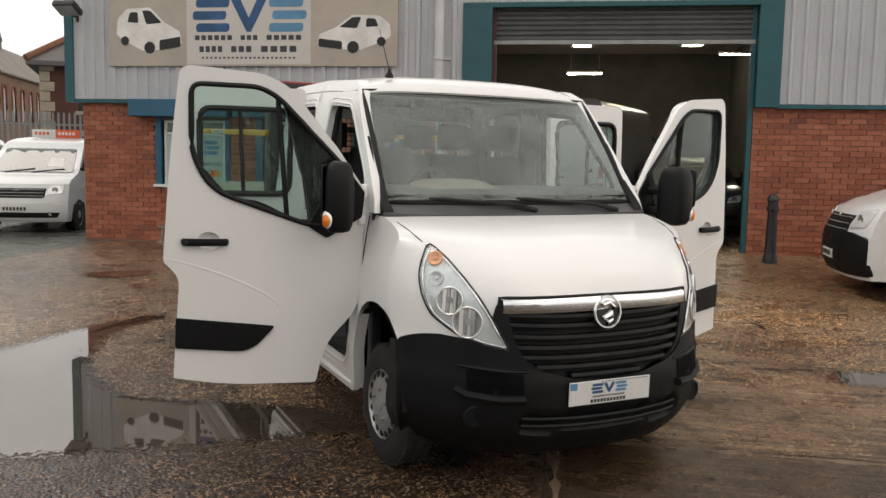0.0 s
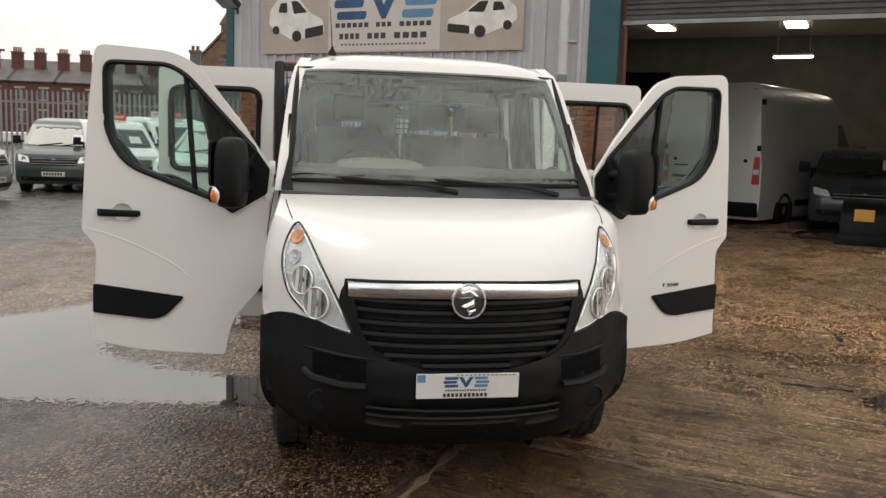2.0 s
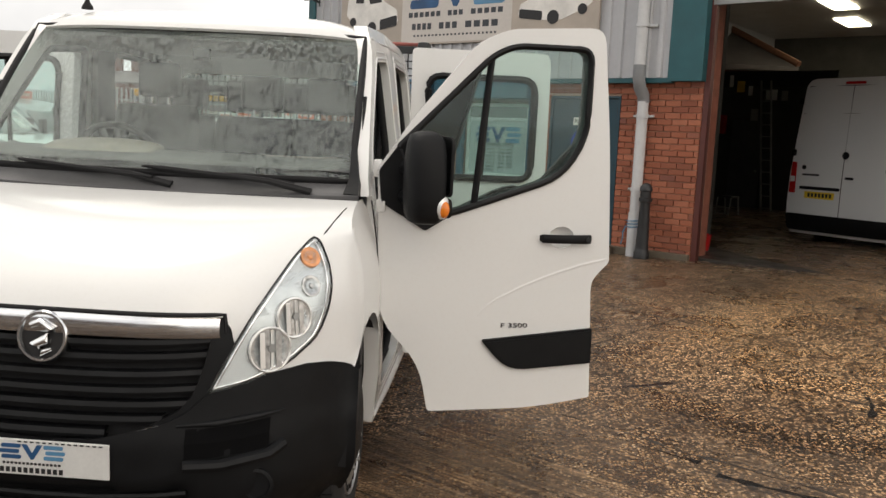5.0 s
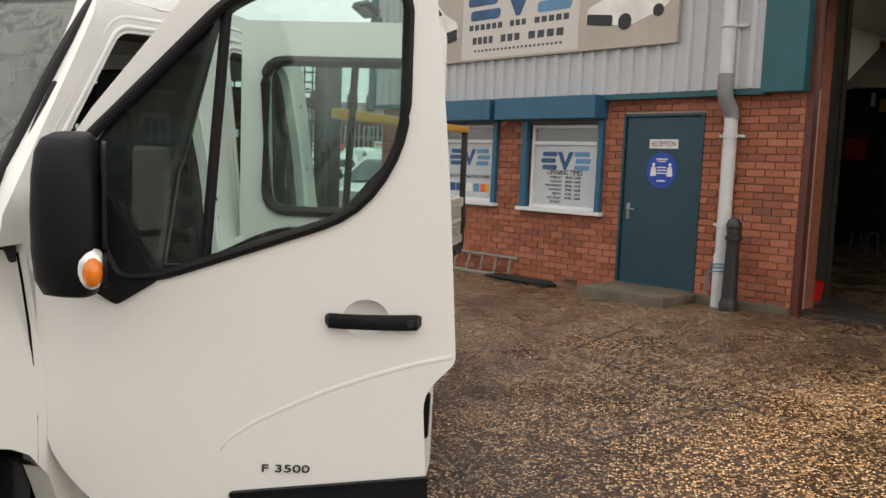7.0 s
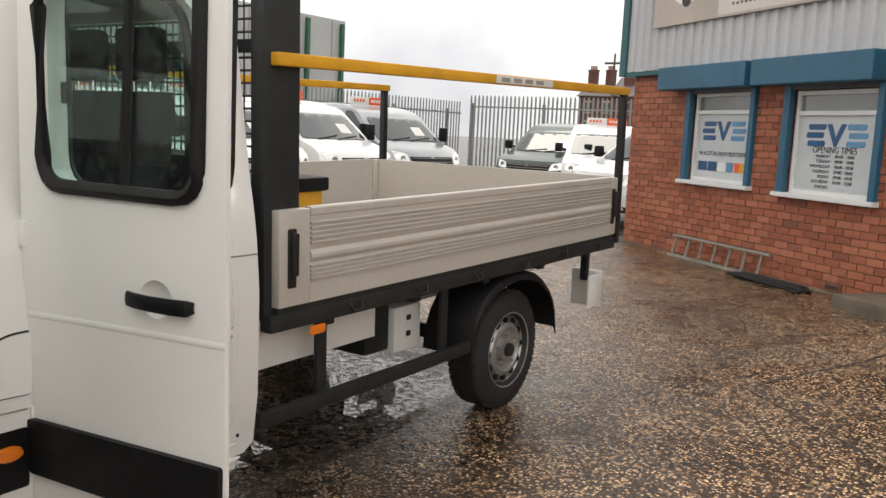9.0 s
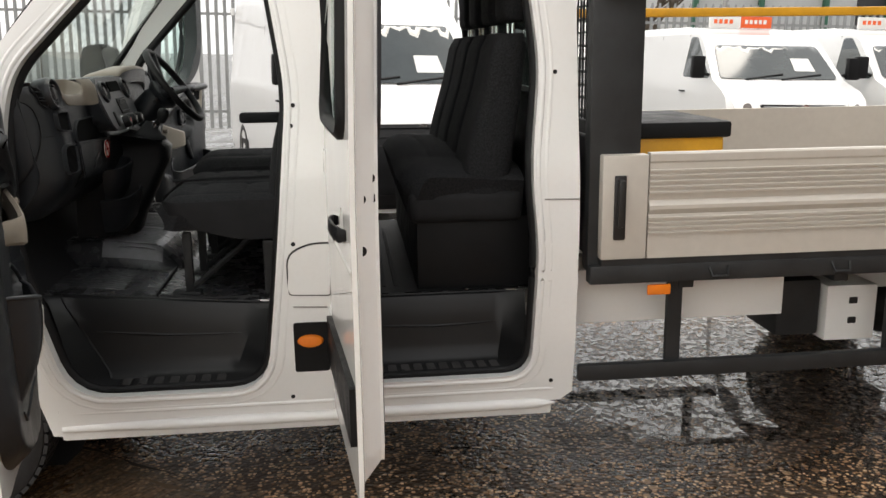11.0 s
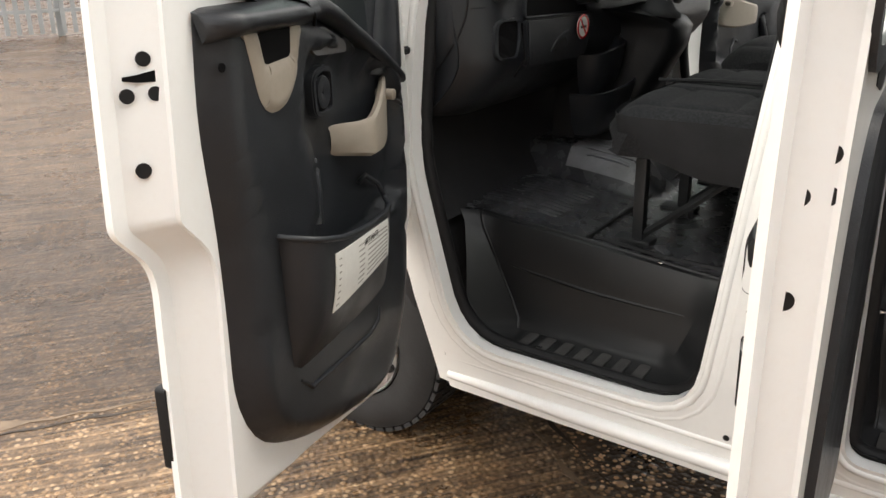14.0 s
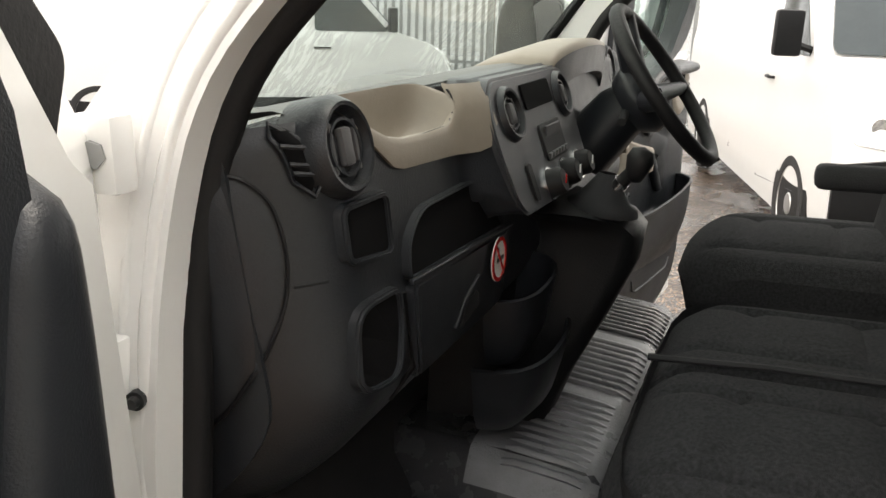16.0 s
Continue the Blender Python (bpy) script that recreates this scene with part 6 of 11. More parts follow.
            def well_point(k, x, f):
                """k from 0 at the front end to 1 at the rear; f from the floor down to the tread."""
                y0, y1 = top[0] + (bot[0] - top[0]) * f, top[1] + (bot[1] - top[1]) * f
                z = zt[0] + (zt[1] - zt[0]) * k
                return (s * x, y0 + (y1 - y0) * k, z + (0.484 - z) * f)
            bm = bmesh.new()
            rows = []
            for e, z in ((0, zt[0]), (None, 0), (1, zt[1])):
                if e is None:
                    for k in range(13):
                        rows.append([well_point(k / 12, x, f) for x, f in prof] + [(s * 0.955, bot[0] + (bot[1] - bot[0]) * k / 12, 0.480), (s * 0.968, bot[0] + (bot[1] - bot[0]) * k / 12, 0.492)])
                else:
                    row = [(s * (0.80 + 0.13 * ease(f * 1.2) if f < 1 else s * s * 0.935), seal_top[e] + (seal_bot[e] - seal_top[e]) * f ** 0.8, z + 0.01 + (0.50 - z) * f) for x, f in prof]
                    rows.append(row + [(s * 0.958, seal_bot[e], 0.50), (s * 0.968, seal_bot[e], 0.505)])
            grid(bm, rows)
            well = part("step_well", bm, M_STEP, van, "black plastic entrance step", 40)
            bm = bmesh.new()
            tube(bm, [Vector(well_point(0, x - 0.001, f)) for x, f in prof[::-1]] + [Vector(well_point(k / 6, 0.757, 0.0)) for k in range(1, 7)], 0.0055, 6)
            part("well_edge", bm, M_STEP, well, "rounded edge of the well", 60)
            bm = bmesh.new()
            tube(bm, [Vector(well_point(k, 0.793, 0.42 + 0.05 * math.sin(k * 3))) for k in (0.08, 0.2, 0.5, 0.8, 0.95)], [0.002, 0.005, 0.006, 0.005, 0.002], 6)
            part("step_swage", bm, M_STEP, well, smooth=60)
            for y in pads:
                bm = bmesh.new()
                lx = rounded([(y - 0.018, 0.845), (y + 0.014, 0.845), (y + 0.018, 0.93), (y - 0.014, 0.93)], 0.010, 2)
                plate(bm, [lx], lambda u, v, w: (s * v, u, 0.483 + w), 0.0, 0.005, 0.4)
                part("step_tread", bm, M_GRIP, well, "worn grip pad on the step")
            for p in ((0.765, top[1] - 0.16, zt[1] + 0.014), (0.915, bot[0] + 0.12, 0.4855)):
                part("screw", disc(bmesh.new(), (s * p[0], p[1], p[2]), (0, 0, 1), 0.009, 0.003, 12), M_CHROME, well, "bright screw head")
    # inner linings of the cab
    for s in (-1, 1):
        bm = bmesh.new()
        box(bm, s * 0.86, s * 0.935, 2.125, 2.345, 0.76, 1.40, 0.01)
        box(bm, s * 0.78, s * 0.825, 2.125, 2.345, 1.38, 2.09, 0.01)
        part("pillar_trim", bm, M_TRIM, van, "pillar lining", 40)
        bm = bmesh.new()
        box(bm, s * 0.74, s * 0.82, 3.05, 3.13, 0.5, 2.1, 0.01)
        part("pillar_trim", bm, M_TRIM, van, "pillar lining", 40)
        # lining under the A-pillar
        bm = bmesh.new()
        box(bm, s * 0.88, s * 0.945, 1.06, 1.13, 0.5, 1.5, 0.01)
        part("pillar_trim", bm, M_TRIM, van, "pillar lining", 40)
    bm = bmesh.new()
    box(bm, -0.80, 0.80, 1.66, 3.1, 2.13, 2.15, 0.008)
    part("headlining", bm, M_VANIN, van, "pale grey headlining", 40)
    # rear wall of the cab with its window
    bm = bmesh.new()
    plate(bm, [[(-0.93, 0.40), (0.93, 0.40), (0.93, 1.4), (0.84, 2.18), (-0.84, 2.18), (-0.93, 1.4)], rounded([(-0.70, 1.52), (0.70, 1.52), (0.66, 2.02), (-0.66, 2.02)], 0.06, 4)], lambda u, v, w: (u, 3.135 + w, v), 0.0, 0.03, 0.3)
    part("cab_rear_wall", bm, M_WHITE, van, "white cab rear wall with a window", 40)
    bm = bmesh.new()
    plate(bm, [rounded([(-0.71, 1.51), (0.71, 1.51), (0.67, 2.03), (-0.67, 2.03)], 0.06, 4)], lambda u, v, w: (u, 3.145 + w, v), 0.0, 0.005, 0.5)
    g = part("rear_window", bm, M_GLASS, van, "rear cab window")
    g.visible_shadow = False
    bm = bmesh.new()
    box(bm, -0.86, 0.86, 3.118, 3.133, 0.74, 1.5)
    part("rear_lining", bm, M_TRIM, van)


def seat_cushion(parent, x0, x1, y0, y1, z0, z1, crown=0.03, tilt=0.05, mat=None, name="seat_cushion", panels=((0.0, 1.0),)):
    """Padded cushion: crowned top with a stitched channel, rounded front roll."""
    bm = bmesh.new()
    rows = []
    ny, nx = 26, 14 * 2 * len(panels)
    for j in range(ny + 1):
        t = j / ny
        row = []
        for i in range(nx + 1):
            s = i / nx
            x = x0 + (x1 - x0) * s
            y = y0 + (y1 - y0) * t
            ex, ey = min(s, 1 - s) * 2, min(t * 1.0, 1.0)
            z = z1 + tilt * (1 - t) + crown * (1 - (2 * s - 1) ** 2) - 0.035 * max(0, 1 - min(s, 1 - s) / 0.09) ** 2 - 0.07 * max(0, 1 - t / 0.2) ** 2.2
            for a, b in panels:
                if a <= s <= b or (b == 1.0 and s > a):
                    q = (s - a) / (b - a)
                    # stitched channels, pillowed panels and a dip between two places
                    for g in (0.22, 0.78):
                        z -= 0.011 * math.exp(-((q - g) / 0.025) ** 2) * min(1, max(0, (t - 0.06) / 0.08))
                    if 0.2 < q < 0.8:
                        for g in (0.30, 0.66):
                            z -= 0.010 * math.exp(-((t - g) / 0.03) ** 2)
                        z += 0.006 * math.sin(math.pi * (q - 0.2) / 0.6)
                    if len(panels) > 1:
                        z -= 0.022 * math.exp(-(min(q, 1 - q) / 0.03) ** 2) * (0 if (s < 0.1 or s > 0.9) else 1)
            corner = max(0.0, 1 - min(s, 1 - s) * (x1 - x0) / 0.13)
            y += 0.075 * corner ** 2 * max(0.0, 1 - t / 0.3)
            z -= 0.02 * corner ** 2 * max(0.0, 1 - t / 0.3)
            row.append((x, y, z))
        rows.append(row)
    vs = grid(bm, rows)
    lo = [[bm.verts.new((x0 + (x1 - x0) * (0.03 + 0.94 * i / nx), y0 + 0.035 + (y1 - y0 - 0.035) * j / ny, z0)) for i in range(nx + 1)] for j in (0, ny)]
    bm.faces.new(lo[0] + lo[1][::-1])
    for k in range(nx):
        mid = None
        bm.faces.new((vs[0][k + 1], vs[0][k], lo[0][k], lo[0][k + 1]))
        bm.faces.new((vs[ny][k], vs[ny][k + 1], lo[1][k + 1], lo[1][k]))
    bm.faces.new([vs[j][0] for j in range(ny, -1, -1)] + [lo[0][0], lo[1][0]])
    bm.faces.new([vs[j][nx] for j in range(ny + 1)] + [lo[1][nx], lo[0][nx]])
    c = part(name, bm, mat or M_FABRIC, parent, "charcoal woven seat cushion", 40)
    return c


def seat_back(parent, x0, x1, y, z0, z1, rake=0.16, thick=0.13, name="backrest"):
    bm = bmesh.new()
    rows = []
    n = 12
    for j in range(n + 1):
        t = j / n
        z = z0 + (z1 - z0) * t
        yc = y + rake * t
        th = thick * (1 - 0.35 * t) * (1 if t < 0.93 else 0.75)
        w = 1 - 0.06 * t - (0.06 if t > 0.93 else 0)
        xm, hw = (x0 + x1) / 2, (x1 - x0) / 2 * w
        ring = []
        for k in range(24):
            a = math.tau * k / 24
            ca, sa = math.cos(a), math.sin(a)
            px = math.copysign(abs(ca) ** 0.35, ca) * hw
            py = math.copysign(abs(sa) ** 0.6, sa) * th
            if sa < 0:
                py *= 1 - 0.25 * (1 - (px / hw) ** 2) * (0.6 + 0.4 * math.cos(t * 9))
            ring.append((xm + px, yc + py, z))
        rows.append(ring)
    vs = grid(bm, rows, True)
    bm.faces.new(vs[0])
    bm.faces.new(vs[-1][::-1])
    return part(name, bm, M_FABRIC, parent, "charcoal woven seat back", 50)


def headrest(parent, x, y, z):
    bm = bmesh.new()
    box(bm, x - 0.12, x + 0.12, y - 0.045, y + 0.045, z, z + 0.2, 0.04, None, 4)
    part("headrest", bm, M_FABRIC, parent, "padded headrest", 60)
    for dx in (-0.05, 0.05):
        bm = bmesh.new()
        tube(bm, [(x + dx, y, z - 0.1), (x + dx, y, z + 0.05)], 0.006, 8)
        part("headrest_post", bm, M_CHROME, parent)


def build_seats():
    # passenger bench on legs
    b = seat_cushion(van, -0.06, 0.745, 1.60, 2.12, 1.03, 1.15, 0.012, 0.0, name="passenger_bench", panels=((0.0, 0.5), (0.5, 1.0)))
    bm = bmesh.new()
    rows = []
    for k in range(25):
        # round the front corners, the lower edge sinking to the rear
        a = k / 24
        if a < 0.3:
            x, y = 0.752, 2.10 - (2.10 - 1.78) * a / 0.3
        elif a < 0.7:
            q = math.pi * (a - 0.3) / 0.4
            x, y = 0.3425 + 0.4095 * math.copysign(abs(math.cos(q)) ** 0.45, math.cos(q)), 1.78 - 0.165 * math.sin(q) ** 0.5
        else:
            x, y = -0.067, 1.78 + (2.10 - 1.78) * (a - 0.7) / 0.3
        lo = 0.985 + 0.05 * ease((1.95 - y) / 0.25)
        cx, cy = 0.3425 + (x - 0.3425) * 0.97, y + 0.02 * ease((1.8 - y) / 0.1)
        rows.append([(x + (cx - x) * f, y + (cy - y) * f, 1.125 + (lo - 1.125) * g) for f, g in ((-0.1, -0.1), (-0.15, 0.0), (0.0, 0.2), (0.3, 0.7), (1.0, 1.0), (2.5, 0.98))])
    grid(bm, rows)
    part("seat_skirt", bm, M_FABRIC2, b, "black seat skirt", 50)
    bm = bmesh.new()
    tube(bm, [(0.33, 1.61, 1.158), (0.33, 1.8, 1.168), (0.33, 2.1, 1.17)], 0.006, 6)
    part("seat_seam", bm, M_FABRIC2, b)
    for x in (0.64, 0.30, -0.02):
        bm = bmesh.new()
        box(bm, x - 0.016, x + 0.016, 1.69, 1.722, FLOOR_Z, 1.0, 0.004)
        tube(bm, [(x, 1.71, 0.77), (x, 1.95, 0.97)], 0.012, 6)
        box(bm, x - 0.03, x + 0.03, 1.64, 1.75, FLOOR_Z + 0.001, FLOOR_Z + 0.016, 0.005)
        part("seat_leg", bm, M_DARKSTEEL, b, "black steel seat leg", 40)
    bm = bmesh.new()
    box(bm, -0.05, 0.70, 2.0, 2.14, FLOOR_Z, 0.97, 0.01)
    part("seat_base", bm, M_DARKSTEEL, b)
    for x in (0.52, 0.14):
        bk = seat_back(b, x - 0.2, x + 0.2, 2.13, 1.08, 1.75, 0.09)
        headrest(b, x, 2.25, 1.79)
    for x in (0.36, 0.28):
        bm = bmesh.new()
        box(bm, x - 0.012, x + 0.012, 2.06, 2.075, 1.165, 1.182, 0.004)
        part("belt_buckle", bm, M_RED, b, "red seat belt release")
    # driver's seat
    d = seat_cushion(van, -0.72, -0.20, 1.58, 2.10, 1.0, 1.18, 0.012, 0.0, name="driver_seat")
    bm = bmesh.new()
    box(bm, -0.70, -0.22, 1.64, 2.10, FLOOR_Z, 1.08, 0.03, None, 3)
    part("seat_base", bm, M_FABRIC2, d, "black seat pedestal", 50)
    seat_back(d, -0.71, -0.21, 2.10, 1.12, 1.80, 0.10)
    headrest(d, -0.46, 2.23, 1.84)
    bm = bmesh.new()
    box(bm, -0.205, -0.145, 1.84, 2.15, 1.355, 1.405, 0.02, None, 3)
    part("armrest", bm, M_FABRIC2, d, "folding black armrest", 50)
    bm = bmesh.new()
    box(bm, -0.222, -0.205, 2.02, 2.04, 1.17, 1.19, 0.004)
    part("belt_buckle", bm, M_RED, d, "red seat belt release")
    # rear bench
    r = seat_cushion(van, -0.76, 0.76, 2.53, 3.02, 1.06, 1.22, 0.02, 0.03, name="rear_bench")
    bm = bmesh.new()
    box(bm, -0.755, 0.755, 2.57, 3.02, 1.02, 1.15, 0.04, None, 3)
    part("seat_skirt", bm, M_FABRIC2, r, "black seat skirt", 50)
    bm = bmesh.new()
    box(bm, -0.72, 0.72, 2.60, 3.08, FLOOR_Z, 1.04, 0.012)
    part("seat_base", bm, M_PLASTIC, r, "dark seat box", 40)
    for x in (-0.56, -0.19, 0.19, 0.56):
        seat_back(r, x - 0.19, x + 0.19, 2.86, 1.12, 1.74, 0.12, 0.11)
        headrest(r, x, 3.0, 1.78)
    for x in (0.38, -0.3):
        bm = bmesh.new()
        box(bm, x - 0.022, x + 0.022, 2.82, 2.86, 1.24, 1.32, 0.008)
        bk = part("belt_buckle", bm, M_RUBBER, r, "black seat belt buckle")
        bm = bmesh.new()
        box(bm, x + 0.03, x + 0.06, 2.84, 2.87, 1.24, 1.30, 0.006)
        part("belt_release", bm, M_RED, bk, "red release button")


def dash_y(x, z):
    """Front of the dashboard: it leans back, swells at the console and rounds off at the ends."""
    y = 1.310 + (1.55 - z) * 0.155
    if z < 1.27:
        y -= 2.6 * (1.27 - z) ** 1.6
    if z > 1.55:
        y -= 0.022 * ((z - 1.55) / 0.04) ** 2
    y += ease((0.445 - x) / 0.085) * ease((x + 0.20) / 0.08) * ease((z - (1.40 - 0.035 * ease((0.40 - x) / 0.05))) / 0.02) * (0.022 + (1.60 - z) * 0.205)
    e = max(0.0, (abs(x) - 0.775) / 0.12)
    return y - 0.085 * e ** 2.2


def smooth_loop(pts, n=4):
    """Closed rounded line through the points."""
    res, m = [], len(pts)
    for k in range(m):
        a, b, c, d = [Vector(pts[(k + j) % m]) for j in (-1, 0, 1, 2)]
        for j in range(n):
            t = j / n
            res.append(0.5 * (2 * b + (c - a) * t + (2 * a - 5 * b + 4 * c - d) * t * t + (3 * b - a - 3 * c + d) * t ** 3))
    return res


def build_dash():
    """Dashboard: one moulded skin with the open tray cut in, and the pieces set on it."""
    def face(x, z, w=0.0):
        return Vector((x, dash_y(x, z) + w, z))

    def cface(x, z, w=0.0):
        return Vector((x, 1.310 + (1.55 - z) * 0.155 + 0.002 + (1.60 - z) * 0.205 + w, z))

    def flat(x, z, w=0.0):
        return Vector((x, dash_y(0.6, z) + w, z))

    lip = [(0.425, 1.565), (0.435, 1.547), (0.455, 1.533), (0.50, 1.529), (0.60, 1.531), (0.668, 1.540), (0.72, 1.562), (0.765, 1.588)]
    rim = smooth_loop([face(x, z) for x, z in lip] + [(0.755, 1.262, 1.589), (0.71, 1.243, 1.588), (0.64, 1.233, 1.587), (0.55, 1.233, 1.586), (0.475, 1.240, 1.586), (0.435, 1.262, 1.583)])
    plan = [(p.x, p.y) for p in rim]
    top = [(1.045, 1.540), (1.11, 1.564), (1.15, 1.573), (1.20, 1.580), (1.25, 1.586), (1.32, 1.590)]
    xs = [-0.905 + 0.03 * k for k in range(39)] + [0.26 + 0.012 * k for k in range(54)]
    zs = [1.10, 1.13, 1.16, 1.19, 1.22, 1.25, 1.28, 1.31, 1.335] + [1.345 + 0.007 * k for k in range(7)] + [1.40 + 0.012 * k for k in range(12)] + [1.54, 1.548, 1.556, 1.564, 1.572, 1.58, 1.586, 1.59]
    rows = []
    for x in xs:
        end = max(0.0, (abs(x) - 0.80) / 0.105)
        edge = face(x, 1.59)
        row = [(x, 1.07, 1.10)] + [(x, face(x, z).y, z - 0.012 * end * end * max(0, (z - 1.4) / 0.19)) for z in zs]
        for k in range(1, 17):
            y = edge.y + (1.045 - edge.y) * k / 16
            row.append((x, y, lerp_table(top, y)[0] - 0.012 * end * end))
        rows.append(row)
    bm = bmesh.new()
    grid(bm, rows)

    def in_tray(c):
        if c.z > 1.578 and c.y < 1.30 and inside(plan, c.x, c.y):
            return True
        return 0.43 < c.x < 0.765 and c.y > 1.27 and c.z > lerp_table(lip, c.x)[0] - 0.002
    bmesh.ops.delete(bm, geom=[f for f in bm.faces if in_tray(f.calc_center_median())], context="FACES")
    dash = part("dashboard", bm, M_TRIM, van, "dark grey moulded dashboard", 50)
    # ends with a removable panel that follows the rounded corner
    def corner(s, y, z, w):
        yf = dash_y(0.5, z)
        return (s * (min(0.904, 0.775 + 0.12 * (max(0.0, yf - y) / 0.085) ** (1 / 2.2)) + w), y, z)
    panel = rounded([(1.14, 1.528), (1.240, 1.528), (1.268, 1.500), (1.284, 1.44), (1.284, 1.38), (1.262, 1.31), (1.205, 1.235), (1.13, 1.19)], [0.01, 0.03, 0.03, 0.03, 0.03, 0.05, 0.05, 0.02], 4)
    for s in (-1, 1):
        bm = bmesh.new()
        endp = [(dash_y(0.893, z) + 0.001, z) for z in zs[:-2]]
        plate(bm, [endp + [(1.07, 1.55), (1.07, 1.10)]], lambda u, v, w: (s * (0.897 + w), u, v), 0.0, 0.006, 0.2)
        en = part("dash_end", bm, M_TRIM, dash, "rounded dashboard end", 50)
        bm = bmesh.new()
        ring = [Vector(corner(s, y, z, 0.004)) for y, z in panel]
        tube(bm, ring, 0.0022, 6, True)
        part("panel_joint", bm, M_RUBBER, en, "joint round the end panel", 60)
        bm = bmesh.new()
        prow = [[Vector(corner(s, y0 + (1.19 - y0) * f, z0 + (1.36 - z0) * f, 0.004 + 0.007 * (1 - (1 - f) ** 6))) for y0, z0 in grown(panel, -0.004)] for f in (0.0, 0.03, 0.08, 0.2, 0.45, 0.98)]
        grid(bm, prow, True)
        part("dash_end_panel", bm, M_TRIM, en, "removable end panel", 60)

    out = Vector((0.05, 1, 0.2)).normalized()

    def round_vent(c, r, ax):
        bm = bmesh.new()
        lathe(bm, [(-0.05, r * 1.14), (-0.006, r * 1.14), (0.004, r * 1.06), (0.010, r * 0.97), (0.009, r * 0.88), (0.0, r * 0.83), (-0.006, r * 0.78)], c, ax, 36)
        v = part("round_vent", bm, M_TRIM, dash, "round dash air vent", 40)
        bm = bmesh.new()
        lathe(bm, [(-0.02, r * 0.8), (-0.007, r * 0.76), (-0.004, r * 0.5), (-0.004, 0)], c, ax, 24)
        part("vent_core", bm, M_RUBBER, v, smooth=40)
        q = ax.to_track_quat("Y", "Z").to_matrix().to_4x4()
        bm = bmesh.new()
        box(bm, -r * 0.2, r * 0.2, -0.004, 0.008, -r * 0.42, r * 0.42, 0.005, Matrix.Translation(c) @ q)
        part("vent_flap", bm, M_TRIM2, v, smooth=40)
        for k in (-0.48, 0.48):
            bm = bmesh.new()
            box(bm, k * r - 0.003, k * r + 0.003, -0.006, 0.003, -r * 0.55, r * 0.55, 0.001, Matrix.Translation(c) @ q)
            part("vent_slat", bm, M_TRIM2, v)
        bm = bmesh.new()
        lathe(bm, [(-0.005, r * 0.66), (0.004, r * 0.64), (0.004, r * 0.57), (-0.005, r * 0.55)], c, ax, 28)
        part("vent_ring", bm, M_TRIM, v, smooth=40)

    round_vent(face(0.785, 1.547, 0.002), 0.053, out)
    round_vent(cface(0.290, 1.530, 0.026), 0.043, Vector((0.05, 1, 0.36)).normalized())
    round_vent(cface(-0.052, 1.532, 0.026), 0.043, Vector((0.0, 1, 0.36)).normalized())
    round_vent(face(-0.80, 1.535, -0.008), 0.055, Vector((0, 1, 0.2)).normalized())
    # side demister slot, its shade painted as a black bar
    sl = [face(0.856 - 0.017 * k / 7 - 0.004 * math.sin(math.pi * k / 7), 1.574 - 0.07 * k / 7) for k in range(8)]
    nrm = Vector((0.62, 0.76, 0.15)).normalized()
    side = Vector((-0.77, 0.62, -0.12)).normalized()
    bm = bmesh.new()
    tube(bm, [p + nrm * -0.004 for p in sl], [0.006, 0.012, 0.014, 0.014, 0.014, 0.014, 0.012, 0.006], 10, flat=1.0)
    dm = part("demister", bm, M_HOLLOW, dash, "demister slot with its shade painted black", 60)
    bm = bmesh.new()
    ring = [sl[0] + nrm * 0.004 - (sl[1] - sl[0]) * 0.5] + [p + side * 0.016 + nrm * 0.003 for p in sl[1:-1]] + [sl[-1] + nrm * 0.004 + (sl[1] - sl[0]) * -0.5 * -1] + [p - side * 0.016 + nrm * 0.003 for p in sl[-2:0:-1]]
    tube(bm, ring, 0.0035, 6, True)
    part("demister_rim", bm, M_TRIM, dm, smooth=60)
    for k in (2, 4, 5):
        bm = bmesh.new()
        tube(bm, [sl[k] + side * 0.015 + nrm * 0.008, sl[k] - side * 0.015 + nrm * 0.008], 0.003, 6)
        part("demister_fin", bm, M_TRIM, dm)

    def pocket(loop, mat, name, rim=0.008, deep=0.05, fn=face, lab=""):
        """A framed hollow in the face: rim, side walls, and its shade as a flat black plate."""
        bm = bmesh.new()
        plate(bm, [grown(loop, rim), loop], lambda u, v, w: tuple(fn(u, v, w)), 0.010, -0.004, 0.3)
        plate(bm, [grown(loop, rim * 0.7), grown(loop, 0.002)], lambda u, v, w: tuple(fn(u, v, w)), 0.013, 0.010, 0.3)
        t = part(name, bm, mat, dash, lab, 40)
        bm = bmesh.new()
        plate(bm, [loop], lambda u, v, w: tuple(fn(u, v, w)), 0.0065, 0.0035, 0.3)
        part("recess", bm, M_HOLLOW, t, "flat black plate painting the shade of a hollow")
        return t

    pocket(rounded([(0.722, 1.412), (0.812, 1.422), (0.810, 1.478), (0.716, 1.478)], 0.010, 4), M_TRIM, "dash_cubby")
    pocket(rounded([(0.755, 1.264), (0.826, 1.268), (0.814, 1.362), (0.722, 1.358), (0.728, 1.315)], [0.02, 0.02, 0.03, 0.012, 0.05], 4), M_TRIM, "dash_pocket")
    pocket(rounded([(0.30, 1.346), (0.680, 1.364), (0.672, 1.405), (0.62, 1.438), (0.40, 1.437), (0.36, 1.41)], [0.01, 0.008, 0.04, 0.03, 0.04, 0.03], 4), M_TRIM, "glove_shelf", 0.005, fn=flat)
    # glovebox lid below the shelf
    bm = bmesh.new()
